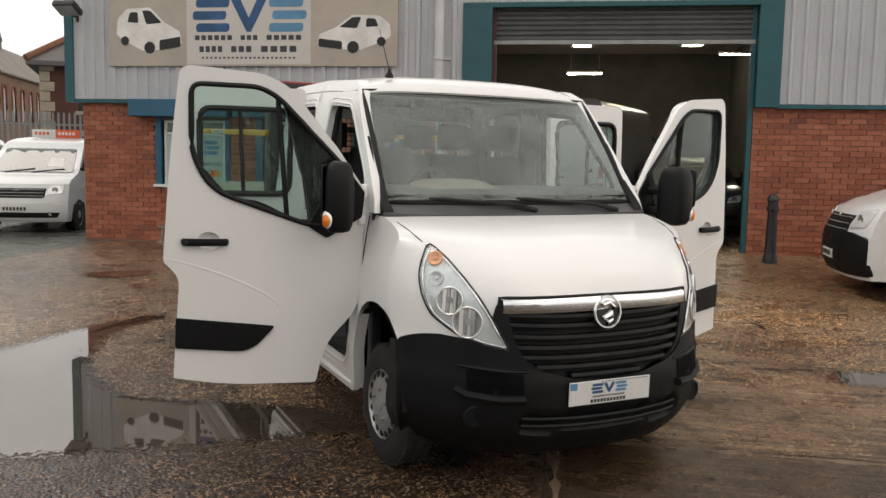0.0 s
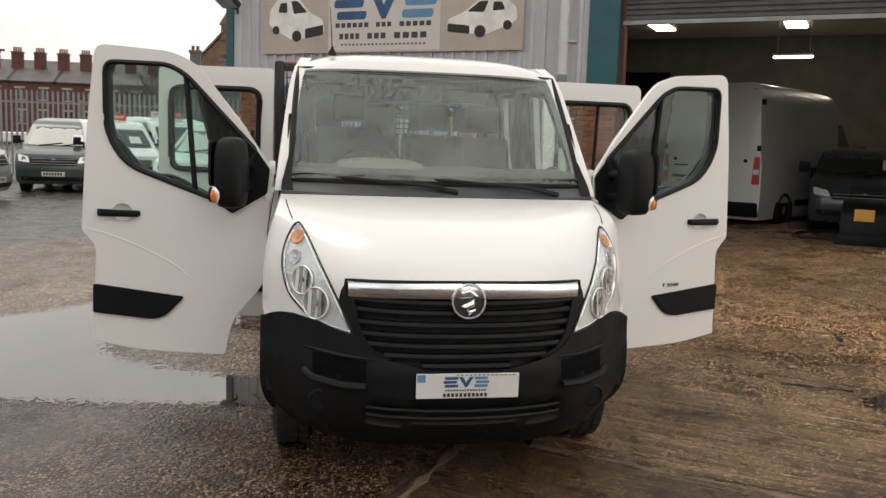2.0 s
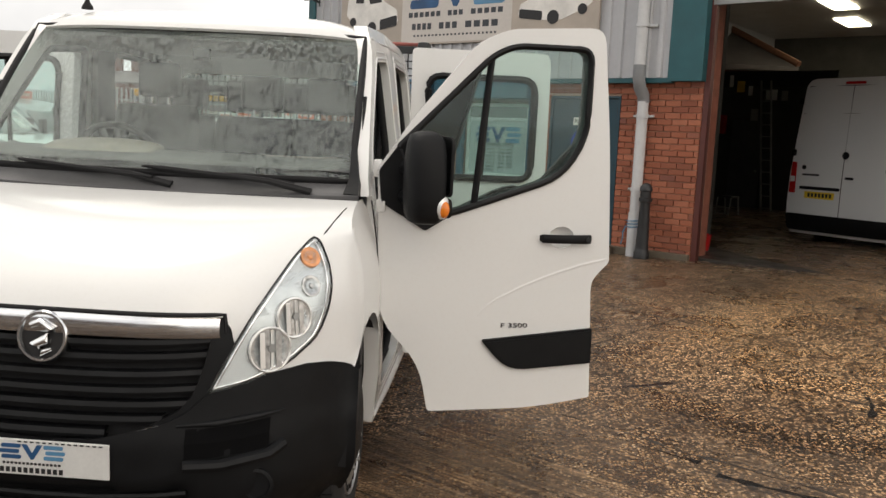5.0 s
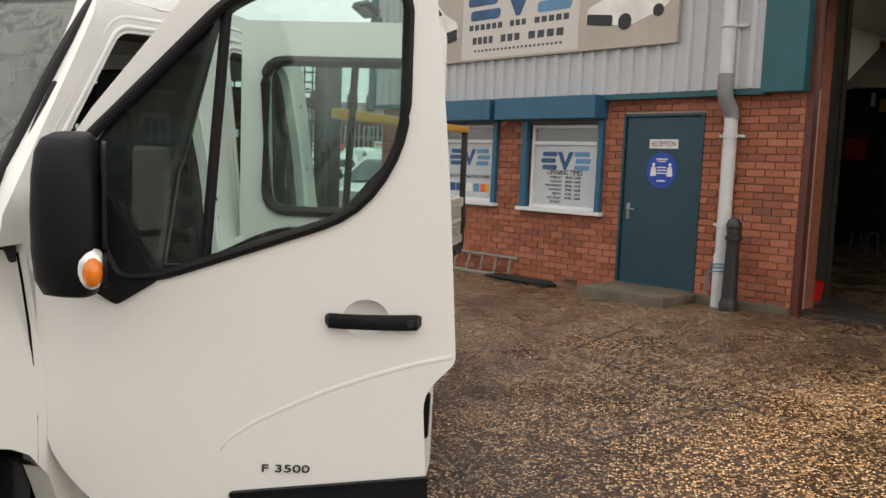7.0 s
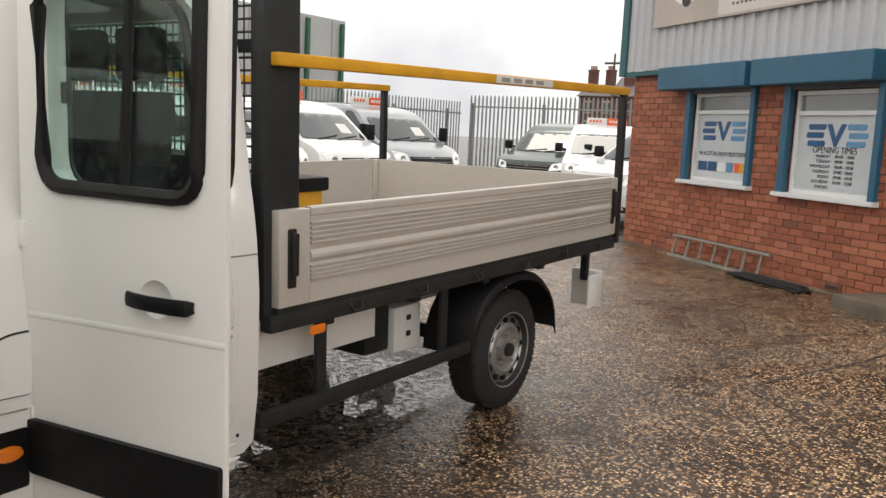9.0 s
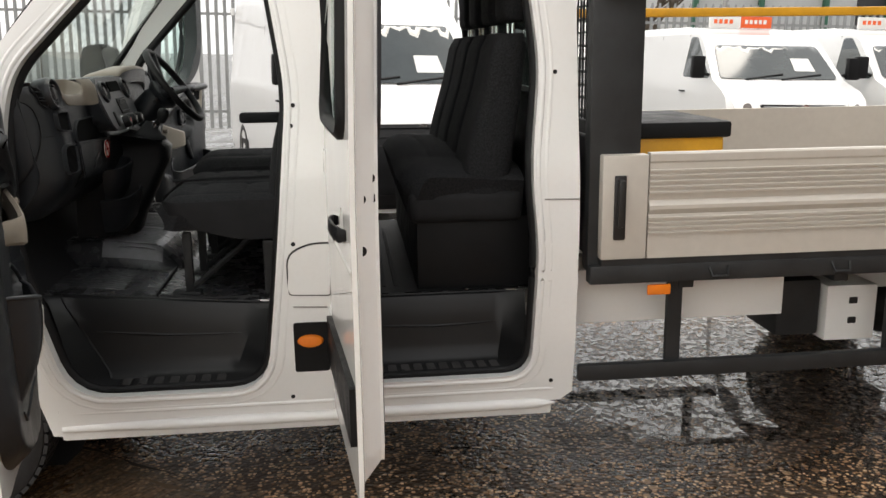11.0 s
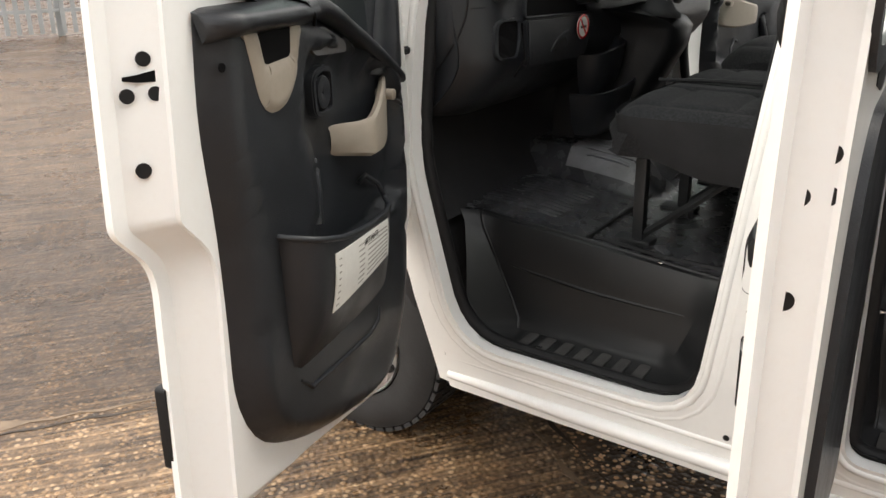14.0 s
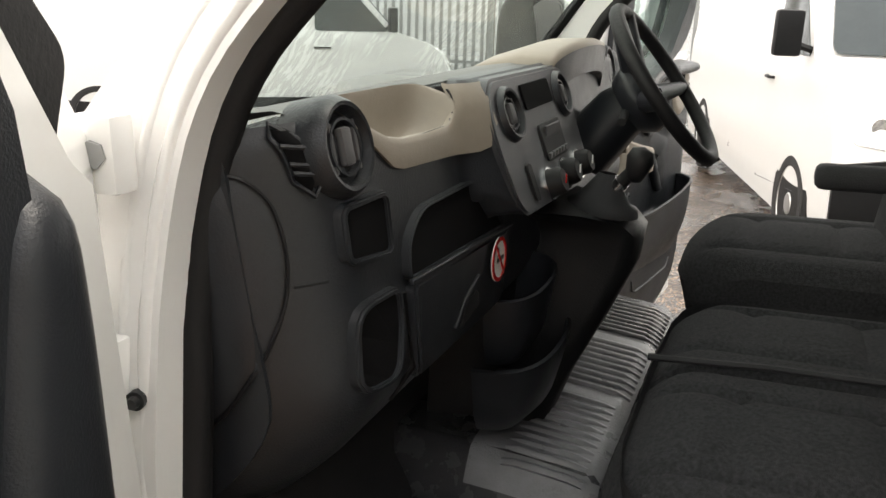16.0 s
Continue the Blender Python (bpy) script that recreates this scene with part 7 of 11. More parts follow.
    lidl = rounded([(0.285, 1.338), (0.685, 1.357), (0.69, 1.225), (0.33, 1.21)], 0.02, 4)
    plate(bm, [lidl], lambda u, v, w: tuple(flat(u, v, w)), -0.012, 0.012, 0.2)
    plate(bm, [grown(lidl, -0.005)], lambda u, v, w: tuple(flat(u, v, w)), 0.012, 0.016, 0.2)
    gl = part("glovebox_lid", bm, M_TRIM, dash, "closed glovebox lid", 40)
    bm = bmesh.new()
    tube(bm, [flat(0.455, 1.302, 0.014), flat(0.475, 1.303, 0.018), flat(0.53, 1.288, 0.018), flat(0.565, 1.255, 0.014)], 0.003, 8)
    part("glovebox_catch", bm, M_TRIM, gl, "finger recess of the lid", 60)
    # finger recess drawn as its shade only, a thin black patch
    bm = bmesh.new()
    plate(bm, [rounded([(0.47, 1.262), (0.555, 1.25), (0.535, 1.277), (0.475, 1.290)], 0.012, 3)], lambda u, v, w: tuple(flat(u, v, w)), 0.0165, 0.0175, 0.4)
    part("catch_recess_shade", bm, M_RUBBER, gl)
    bm = bmesh.new()
    tube(bm, [flat(0.27, 1.340, 0.014), flat(0.48, 1.352, 0.016), flat(0.69, 1.361, 0.014)], 0.0035, 6)
    part("shelf_lip", bm, M_TRIM, dash, "thin bright shelf lip", 60)
    # lower knee panel
    bm = bmesh.new()
    tube(bm, [face(0.70, 1.35, 0.006), face(0.70, 1.25, 0.008), face(0.705, 1.2, 0.0)], 0.004, 6)
    part("knee_joint", bm, M_RUBBER, dash, "", 60)
    bm = bmesh.new()
    tube(bm, [face(0.866, 1.40, 0.001), face(0.835, 1.401, 0.0)], 0.0018, 6)
    part("dash_joint", bm, M_RUBBER, dash, "", 60)
    # warm grey insert below the tray
    bm = bmesh.new()
    lo = [(0.772, 1.580), (0.742, 1.560), (0.70, 1.527), (0.668, 1.504), (0.64, 1.497), (0.55, 1.492), (0.45, 1.486), (0.405, 1.485), (0.368, 1.495), (0.347, 1.52), (0.337, 1.555), (0.332, 1.585)]
    hi = [(0.766, 1.589), (0.735, 1.571), (0.70, 1.553), (0.668, 1.541), (0.63, 1.534), (0.55, 1.530), (0.48, 1.530), (0.453, 1.534), (0.436, 1.547), (0.426, 1.563), (0.422, 1.577), (0.418, 1.587)]
    rows = []
    for (a, b), (c, d) in zip(lo, hi):
        rows.append([face(a, b, 0.0)] + [face(a + (c - a) * f, b + (d - b) * f, 0.004 + 0.002 * math.sin(math.pi * f)) for f in (0.0, 0.2, 0.5, 0.8, 1.0)] + [face(c, d + 0.002, -0.003), face(c, d - 0.004, -0.010)])
    grid(bm, rows)
    part("dash_insert", bm, M_BEIGE, dash, "warm grey dashboard insert", 80)
    # open tray: high at the back and sides, with a low lip towards the seats
    mid = Vector((0.585, 1.262, 1.500))
    bm = bmesh.new()
    rows = []
    for f, g in ((1.05, 0.02), (1.0, -0.03), (0.975, 0.02), (0.94, 0.16), (0.88, 0.42), (0.79, 0.68), (0.62, 0.9), (0.35, 1.0), (0.02, 1.02)):
        rows.append([(mid.x + (p.x - mid.x) * f, mid.y + (p.y - mid.y) * (f if p.y < 1.28 else min(f, 1.0)), p.z + (mid.z - p.z) * g) for p in rim])
    grid(bm, rows, True)
    part("tray", bm, M_BEIGE, dash, "warm grey open tray", 70)
    # dash top round the tray, paler than the face: windscreen sheen put into the colour
    bm = bmesh.new()
    rows = []
    for x in [-0.86 + 0.05 * k for k in range(26)] + [0.42 + 0.01 * k for k in range(41)]:
        back = 1.262
        if 0.43 < x < 0.76:
            back = min([p.y for p in rim if abs(p.x - x) < 0.03]) - 0.004
        rows.append([(x, 1.048 + (back - 1.048) * k / 10, lerp_table(top, 1.048 + (back - 1.048) * k / 10)[0] + (0.003 if 0 < k < 10 else -0.002)) for k in range(11)])
    grid(bm, rows)
    part("dash_top", bm, M_DASHTOP, dash, "dashboard top, its grey paled by painted windscreen sheen", 60)
    # centre console
    bm = bmesh.new()
    st = rounded([(-0.115, 1.585), (0.335, 1.588), (0.375, 1.55), (0.385, 1.49), (0.372, 1.40), (0.345, 1.374), (0.0, 1.362), (-0.115, 1.41)], [0.03, 0.04, 0.04, 0.05, 0.03, 0.03, 0.03, 0.05], 4)
    plate(bm, [st], lambda u, v, w: tuple(cface(u, v, w)), -0.05, 0.020, 0.15)
    plate(bm, [grown(st, -0.005)], lambda u, v, w: tuple(cface(u, v, w)), 0.020, 0.0245, 0.15)
    cs = part("centre_console", bm, M_CONS, dash, "mid grey centre console", 40)
    def inset(x0, x1, z0, z1, mat, name, w=0.020, r=0.008, lab=""):
        bm = bmesh.new()
        plate(bm, [rounded([(x0, z0), (x1, z0), (x1, z1), (x0, z1)], r, 3)], lambda u, v, q: tuple(cface(u, v, q)), w + 0.009, w, 0.4)
        return part(name, bm, mat, cs, lab, 40)

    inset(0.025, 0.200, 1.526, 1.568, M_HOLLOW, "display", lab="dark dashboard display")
    rd = inset(0.028, 0.162, 1.432, 1.496, M_RUBBER, "radio", lab="black car radio")
    for k in range(6):
        bm = bmesh.new()
        c = cface(0.150 - k * 0.022, 1.442, 0.030)
        box(bm, -0.008, 0.008, -0.003, 0.003, -0.005, 0.005, 0.001, Matrix.Translation(c))
        part("radio_button", bm, M_TRIM2, rd)
    bm = bmesh.new()
    box(bm, -0.045, 0.045, -0.003, 0.002, -0.012, 0.012, 0.002, Matrix.Translation(cface(0.095, 1.480, 0.030)))
    part("radio_screen", bm, M_TRIM2, rd, "grey radio display")
    for x in (0.190, 0.083, -0.024):
        bm = bmesh.new()
        lathe(bm, [(0, 0.026), (0.022, 0.025), (0.03, 0.02), (0.03, 0)], cface(x, 1.398, 0.023), Vector((0, 1, 0.36)).normalized(), 24)
        k = part("heater_knob", bm, M_RUBBER, cs, "black rotary heater control", 40)
        bm = bmesh.new()
        lathe(bm, [(0.0, 0.030), (0.005, 0.030), (0.005, 0.026)], cface(x, 1.398, 0.023), Vector((0, 1, 0.36)).normalized(), 24)
        part("knob_ring", bm, M_CHROME, k)
        bm = bmesh.new()
        box(bm, -0.002, 0.002, 0.0, 0.002, 0.004, 0.02, 0, Matrix.Translation(cface(x, 1.398, 0.053)))
        part("knob_mark", bm, M_PLATE if x < 0.17 else M_RED, k)
    inset(0.270, 0.292, 1.388, 1.448, M_RUBBER, "switch_panel")
    # instrument binnacle
    bm = bmesh.new()
    rows, under = [], []
    for k in range(17):
        a = math.pi * k / 16
        x = -0.34 - 0.27 * math.cos(a)
        h = 0.052 * math.sin(a) ** 0.6
        b = 0.02 * math.sin(a)
        rows.append([(x, 1.10, 1.550), (x, 1.18, 1.572 + h * 0.55), (x, 1.26, 1.578 + h * 0.93), (x, 1.31 + b, 1.576 + h), (x, 1.325 + b, 1.570 + h), (x, 1.328 + b, 1.562 + h * 0.97)])
        under.append([(x, 1.327 + b, 1.564 + h * 0.97), (x * 0.97 - 0.01, 1.322 + b, 1.50 + h), (x * 0.9 - 0.03, 1.25, 1.48 + h)])
    grid(bm, rows)
    bn = part("binnacle", bm, M_BEIGE, dash, "hooded instrument binnacle", 60)
    bm = bmesh.new()
    grid(bm, under)
    part("binnacle_lining", bm, M_TRIM, bn, "dark inside of the hood", 60)
    bm = bmesh.new()
    plate(bm, [rounded([(-0.57, 1.45), (-0.12, 1.45), (-0.13, 1.57), (-0.34, 1.61), (-0.55, 1.57)], 0.05, 4)], lambda u, v, w: (u, 1.27 + w + (v - 1.5) * -0.15, v), 0.0, 0.01, 0.3)
    ins = part("instrument_panel", bm, M_RUBBER, dash, "dark instrument dials")
    for x in (-0.45, -0.25):
        bm = bmesh.new()
        lathe(bm, [(0, 0.062), (0.012, 0.06), (0.012, 0.054), (0.004, 0.05)], (x, 1.278, 1.54), (0, 1, 0.15), 24)
        part("dial_ring", bm, M_TRIM2, ins, smooth=40)
    # steering column and wheel
    wc, wa = Vector((-0.37, 1.515, 1.53)), Vector((0.0, 0.78, 0.55)).normalized()
    bm = bmesh.new()
    tube(bm, [(-0.37, 1.33, 1.36), tuple(wc - wa * 0.12), tuple(wc - wa * 0.05)], [0.075, 0.065, 0.055], 12)
    part("steering_column", bm, M_TRIM, dash, "black steering column cowl", 60)
    sx, sy = Vector((1, 0, 0)), wa.cross(Vector((1, 0, 0))).normalized()
    bm = bmesh.new()
    tube(bm, [wc + 0.195 * (sx * math.cos(a) + sy * math.sin(a)) for a in [math.tau * k / 40 for k in range(40)]], 0.0165, 10, True)
    sw = part("steering_wheel", bm, M_RUBBER, dash, "black steering wheel", 60)
    bm = bmesh.new()
    lathe(bm, [(-0.05, 0.07), (-0.02, 0.085), (0.0, 0.08), (0.014, 0.05), (0.018, 0)], wc - wa * 0.045, wa, 24)
    hub = part("wheel_hub", bm, M_TRIM, sw, "padded steering wheel hub", 60)
    bm = bmesh.new()
    for a in (0.15, math.pi - 0.15, -math.pi / 2 - 0.35, -math.pi / 2 + 0.35):
        tube(bm, [wc - wa * 0.045 + 0.06 * (sx * math.cos(a) + sy * math.sin(a)), wc + 0.19 * (sx * math.cos(a) + sy * math.sin(a))], [0.026, 0.016], 8)
    part("wheel_spoke", bm, M_TRIM, sw, smooth=60)
    bm = bmesh.new()
    lathe(bm, [(0, 0.022), (0.004, 0.02), (0.005, 0)], wc - wa * 0.045 + wa * 0.016, wa, 20)
    part("wheel_badge", bm, M_CHROME, sw, "round chrome badge")
    bm = bmesh.new()
    for q in (-1, 1):
        tube(bm, [wc - wa * 0.1, wc - wa * 0.09 + sx * q * 0.17 + sy * 0.02], [0.012, 0.009], 8)
    part("column_stalk", bm, M_RUBBER, dash, "black indicator stalk", 60)
    # gear lever pod below the console, with two open holders
    bm = bmesh.new()
    rows = []
    for y, z, x0, x1 in ((1.36, 1.342, -0.13, 0.20), (1.44, 1.322, -0.14, 0.12), (1.505, 1.298, -0.15, 0.06), (1.532, 1.268, -0.15, 0.04), (1.525, 1.21, -0.14, 0.05), (1.475, 1.10, -0.11, 0.07), (1.415, 0.98, -0.09, 0.10), (1.37, 0.86, -0.09, 0.12), (1.33, 0.74, -0.09, 0.13)):
        rows.append([(x0, 1.15, z), (x0, y - 0.03, z), (x0 + 0.02, y, z), ((x0 + x1) / 2, y + 0.006, z), (x1 - 0.02, y, z), (x1, y - 0.03, z), (x1 + 0.04, 1.15, z)])
    grid(bm, rows)
    part("gear_pod", bm, M_PLASTIC, dash, "dark moulded gear lever console", 60)
    bm = bmesh.new()
    lathe(bm, [(0, 0.075), (0.012, 0.072), (0.02, 0.055), (0.05, 0.034), (0.075, 0.018)], (-0.01, 1.455, 1.312), (-0.05, 0.15, 1), 18)
    part("gear_gaiter", bm, M_FABRIC2, dash, "black gear lever gaiter", 60)
    bm = bmesh.new()
    tube(bm, [(-0.008, 1.462, 1.335), (0.0, 1.495, 1.375)], 0.017, 10)
    part("gear_shaft", bm, M_CHROME, dash, "bright gear lever shaft", 60)
    bm = bmesh.new()
    tube(bm, [(-0.002, 1.485, 1.362), (0.003, 1.512, 1.392)], 0.014, 10)
    lathe(bm, [(-0.035, 0.0), (-0.03, 0.014), (-0.01, 0.022), (0.012, 0.027), (0.03, 0.021), (0.037, 0)], (0.003, 1.525, 1.408), (-0.1, 0.25, 1), 16)
    part("gear_lever", bm, M_RUBBER, dash, "black gear lever knob", 60)
    for z0, z1, xc, rx, yb, ry, nm in ((1.12, 1.225, 0.20, 0.115, 1.30, 0.115, "cup_holder"), (0.985, 1.10, 0.17, 0.165, 1.28, 0.155, "lower_bin")):
        bm = bmesh.new()
        rows = []
        for z, f in ((z0 - 0.05, 0.55), (z0, 0.82), ((z0 + z1) / 2, 0.92), (z1, 1.0), (z1 + 0.003, 0.96), (z0 + 0.02, 0.80), (z0 + 0.01, 0.2)):
            dz = 0.02 if z > z1 - 0.01 else 0
            rows.append([(xc + rx * f * math.copysign(abs(math.cos(a)) ** 0.7, math.cos(a)), yb + ry * f * math.sin(a) ** 0.6, z - dz * math.cos(a) * 0.8) for a in [math.pi * (0.02 + 0.96 * k / 16) for k in range(17)]])
        grid(bm, rows)
        part(nm, bm, M_TRIM, dash, "open moulded holder", 60)
    # no smoking sticker
    sc = flat(0.367, 1.305, 0.0175)
    stk = part("no_smoking_sticker", disc(bmesh.new(), sc, (0, 1, 0), 0.037, 0.002, 32), M_PLATE, dash, "round white no smoking sticker")
    bm = bmesh.new()
    lathe(bm, [(0.002, 0.037), (0.0035, 0.037), (0.0035, 0.030), (0.002, 0.030)], sc, (0, 1, 0), 32)
    part("sticker_ring", bm, M_RED, stk, "red ring")
    bm = bmesh.new()
    box(bm, -0.02, 0.014, 0.002, 0.0032, -0.004, 0.003, 0, Matrix.Translation(sc))
    box(bm, 0.004, 0.009, 0.002, 0.0032, 0.005, 0.02, 0, Matrix.Translation(sc))
    part("sticker_symbol", bm, M_INK, stk)
    bm = bmesh.new()
    box(bm, -0.0028, 0.0028, 0.003, 0.0042, -0.033, 0.033, 0, Matrix.Translation(sc) @ Matrix.Rotation(radians(38), 4, "Y"))
    part("sticker_bar", bm, M_RED, stk)
    bm = bmesh.new()
    box(bm, -0.045, 0.045, 1.60, 1.64, 2.03, 2.09, 0.015)
    part("rear_mirror_mount", bm, M_TRIM, van, "grey sensor pod under the roof")


build_floor()
build_seats()
build_dash()

# ---- load bed, chassis and rear of the pickup ----
def extrude_y(bm, prof, y0, y1):
    """A closed outline in (x, z) drawn along y."""
    a = [bm.verts.new((x, y0, z)) for x, z in prof]
    b = [bm.verts.new((x, y1, z)) for x, z in prof]
    n = len(prof)
    for i in range(n):
        j = (i + 1) % n
        bm.faces.new((a[i], a[j], b[j], b[i]))
    bm.faces.new(a[::-1])
    bm.faces.new(b)
    return bm


def extrude_x(bm, prof, x0, x1):
    a = [bm.verts.new((x0, y, z)) for y, z in prof]
    b = [bm.verts.new((x1, y, z)) for y, z in prof]
    n = len(prof)
    for i in range(n):
        j = (i + 1) % n
        bm.faces.new((a[i], a[j], b[j], b[i]))
    bm.faces.new(a[::-1])
    bm.faces.new(b)
    return bm


def board_profile():
    """Outer face of an aluminium drop side: (out, height) from the bottom up."""
    p = [(0.0, 0.925), (0.0, 1.012)]
    for z in (1.020, 1.038, 1.056, 1.074):
        p += [(0.0, z - 0.005), (0.009, z - 0.003), (0.009, z + 0.003), (0.0, z + 0.005)]
    p += [(-0.004, 1.088), (0.004, 1.096), (0.012, 1.108), (0.012, 1.122), (0.004, 1.134), (-0.004, 1.14)]
    for z in (1.168, 1.188, 1.208, 1.228, 1.248):
        p += [(0.0, z - 0.005), (0.009, z - 0.003), (0.009, z + 0.003), (0.0, z + 0.005)]
    p += [(0.0, 1.275), (0.005, 1.282), (0.005, 1.307), (0.0, 1.313)]
    return p


def build_bed():
    bed = part("load_bed", boxed(-1.04, 1.04, 3.25, 6.32, 0.895, 0.925, 0.004), M_DARKSTEEL, van, "dropside load bed with aluminium sides")
    bm = bmesh.new()
    extrude_y(bm, [(-1.02, 0.926), (1.02, 0.926), (1.02, 0.934), (-1.02, 0.934)], 3.26, 6.30)
    part("bed_floor", bm, M_PLYBED, bed, "worn brown load floor")
    bp = board_profile()
    for s in (-1, 1):
        prof = [(s * (1.045 + o), z) for o, z in bp] + [(s * 1.015, 1.313), (s * 1.015, 0.925)]
        bm = bmesh.new()
        extrude_y(bm, prof, 3.42, 6.25)
        part("drop_side", bm, M_ALU, bed, "ribbed aluminium drop side")
        for y0, y1 in ((3.245, 3.415), (6.255, 6.34)):
            bm = bmesh.new()
            box(bm, s * 1.0, s * 1.052, y0, y1, 0.925, 1.308, 0.008)
            pl = part("corner_post", bm, M_ALU, bed, "aluminium corner post", 40)
            bm = bmesh.new()
            ym = (y0 + y1) / 2 - 0.02
            box(bm, s * 1.05, s * 1.06, ym - 0.022, ym + 0.022, 1.0, 1.235, 0.006)
            box(bm, s * 1.058, s * 1.085, ym - 0.012, ym + 0.012, 1.05, 1.22, 0.006)
            lc = part("latch", bm, M_IRONB, pl, "black drop side latch", 40)
        # steel sub-rail with rope hooks, rubber edge
        bm = bmesh.new()
        box(bm, s * 0.98, s * 1.045, 3.21, 6.36, 0.83, 0.90, 0.008)
        rail = part("sub_rail", bm, M_DARKSTEEL, bed, "black steel bed rail", 40)
        for k in range(6):
            bm = bmesh.new()
            y = 3.7 + 0.48 * k
            tube(bm, [(s * 1.046, y - 0.035, 0.885), (s * 1.062, y - 0.03, 0.85), (s * 1.062, y + 0.03, 0.85), (s * 1.046, y + 0.035, 0.885)], 0.006, 6)
            part("rope_hook", bm, M_DARKSTEEL, rail, smooth=50)
        for k in range(5):
            bm = bmesh.new()
            y = 3.6 + 0.62 * k
            box(bm, s * 0.42, s * 0.99, y - 0.03, y + 0.03, 0.79, 0.894, 0.005)
            part("cross_member", bm, M_DARKSTEEL, bed)
        # white chassis rail
        bm = bmesh.new()
        box(bm, s * 0.40, s * 0.47, 3.05, 6.30, 0.60, 0.80, 0.012)
        part("chassis_rail", bm, M_WHITE, van, "white chassis rail", 40)
        part("tank_panel", boxed(min(s * 0.84, s * 0.86), max(s * 0.84, s * 0.86), 3.19, 4.06, 0.625, 0.84, 0.006), M_WHITE, van, "pale panel under the load bed", 40)
        # side guard
        bm = bmesh.new()
        box(bm, s * 0.985, s * 1.025, 3.18, 4.66, 0.445, 0.51, 0.012)
        g = part("side_guard", bm, M_DARKSTEEL, van, "black steel side guard rail", 40)
        for y in (3.56, 4.46):
            bm = bmesh.new()
            box(bm, s * 0.962, s * 0.984, y - 0.03, y + 0.03, 0.45, 0.84, 0.004)
            part("guard_post", bm, M_DARKSTEEL, g)
        bm = bmesh.new()
        box(bm, s * 1.03, s * 1.044, 3.43, 3.52, 0.782, 0.822, 0.008)
        mk = part("side_marker", bm, M_ORANGE, van, "amber side marker lamp", 40)
        # mudguard over the rear wheel
        bm = bmesh.new()
        rows = []
        for k in range(15):
            a = math.pi * (0.02 + 0.96 * k / 14)
            y, z = 5.14 - 0.475 * math.cos(a), 0.365 + 0.455 * math.sin(a) ** 0.8
            rows.append([(s * 0.70, y, z), (s * 1.0, y, z), (s * 1.02, y, z - 0.02), (s * 1.022, y, z - 0.05)])
        grid(bm, rows)
        solid(bm, 0.008)
        part("mudguard", bm, M_RUBBER, van, "black plastic rear mudguard", 50)
        # rear posts and ladder rack bars
        bm = bmesh.new()
        box(bm, s * 1.005, s * 1.05, 6.37, 6.42, 0.86, 1.90, 0.006)
        post = part("rack_post", bm, M_IRONB, van, "black rear rack post", 40)
        bm = bmesh.new()
        box(bm, s * 1.0, s * 1.055, 3.24, 6.44, 1.852, 1.902, 0.008)
        bar = part("rack_bar", bm, M_YELLOW, van, "yellow painted side bar of the rack", 40)
        bm = bmesh.new()
        box(bm, s * 1.052, s * 1.058, 4.75, 5.35, 1.858, 1.896, 0.0015)
        ws = part("warning_strip", bm, M_PLATE, bar, "white warning sticker")
        bm = bmesh.new()
        for k in range(4):
            box(bm, s * 1.057, s * 1.0595, 4.80 + 0.12 * k, 4.88 + 0.12 * k, 1.866, 1.888)
        part("strip_print", bm, M_GREYPRINT, ws)
    # far drop side inner faces are plain; tailboard
    prof = [(6.335 + o, z) for o, z in bp] + [(6.305, 1.313), (6.305, 0.925)]
    bm = bmesh.new()
    extrude_x(bm, prof, -0.995, 0.995)
    part("tailboard", bm, M_ALU, bed, "ribbed aluminium tailboard")
    # headboard: two uprights, cross bars and mesh guard
    hb = part("headboard", boxed(-1.0, 1.0, 3.222, 3.262, 0.93, 1.36, 0.006), M_DARKSTEEL, bed, "dark steel headboard with a mesh guard")
    for s in (-1, 1):
        bm = bmesh.new()
        box(bm, s * 0.93, s * 1.01, 3.205, 3.40, 0.87, 2.30, 0.02)
        part("upright", bm, M_DARKSTEEL, hb, "dark steel upright", 40)
    for z in (1.37, 1.90, 2.22):
        part("cross_bar", boxed(-0.93, 0.93, 3.222, 3.262, z, z + 0.05, 0.006), M_DARKSTEEL, hb)
    bm = bmesh.new()
    tube(bm, [(-1.0, 3.30, 2.285), (1.0, 3.30, 2.285)], 0.015, 8)
    part("top_roller", bm, M_DULLRED, hb, "dull red painted top bar", 50)
    bm = bmesh.new()
    for k in range(44):
        x = -0.91 + 1.82 * k / 43
        tube(bm, [(x, 3.236, 1.42), (x, 3.236, 2.22)], 0.0045, 4)
    for k in range(16):
        z = 1.45 + 0.048 * k
        tube(bm, [(-0.92, 3.244, z), (0.92, 3.244, z)], 0.0045, 4)
    part("mesh_guard", bm, M_DARKSTEEL, hb, "black wire mesh guard")
    # small parts under the bed
    bm = bmesh.new()
    box(bm, 0.60, 0.80, 4.285, 4.505, 0.478, 0.715, 0.01)
    wp = part("bracket_plate", bm, M_WHITE, van, "white steel box with two slots", 40)
    for y, z in ((4.40, 0.65), (4.40, 0.565)):
        part("bracket_hole", boxed(0.798, 0.804, y - 0.018, y + 0.018, z - 0.014, z + 0.014, 0.004), M_INK, wp)
    bm = bmesh.new()
    box(bm, 0.5, 0.78, 4.08, 4.27, 0.50, 0.74, 0.02)
    part("battery_box", bm, M_DARKSTEEL, van, smooth=40)
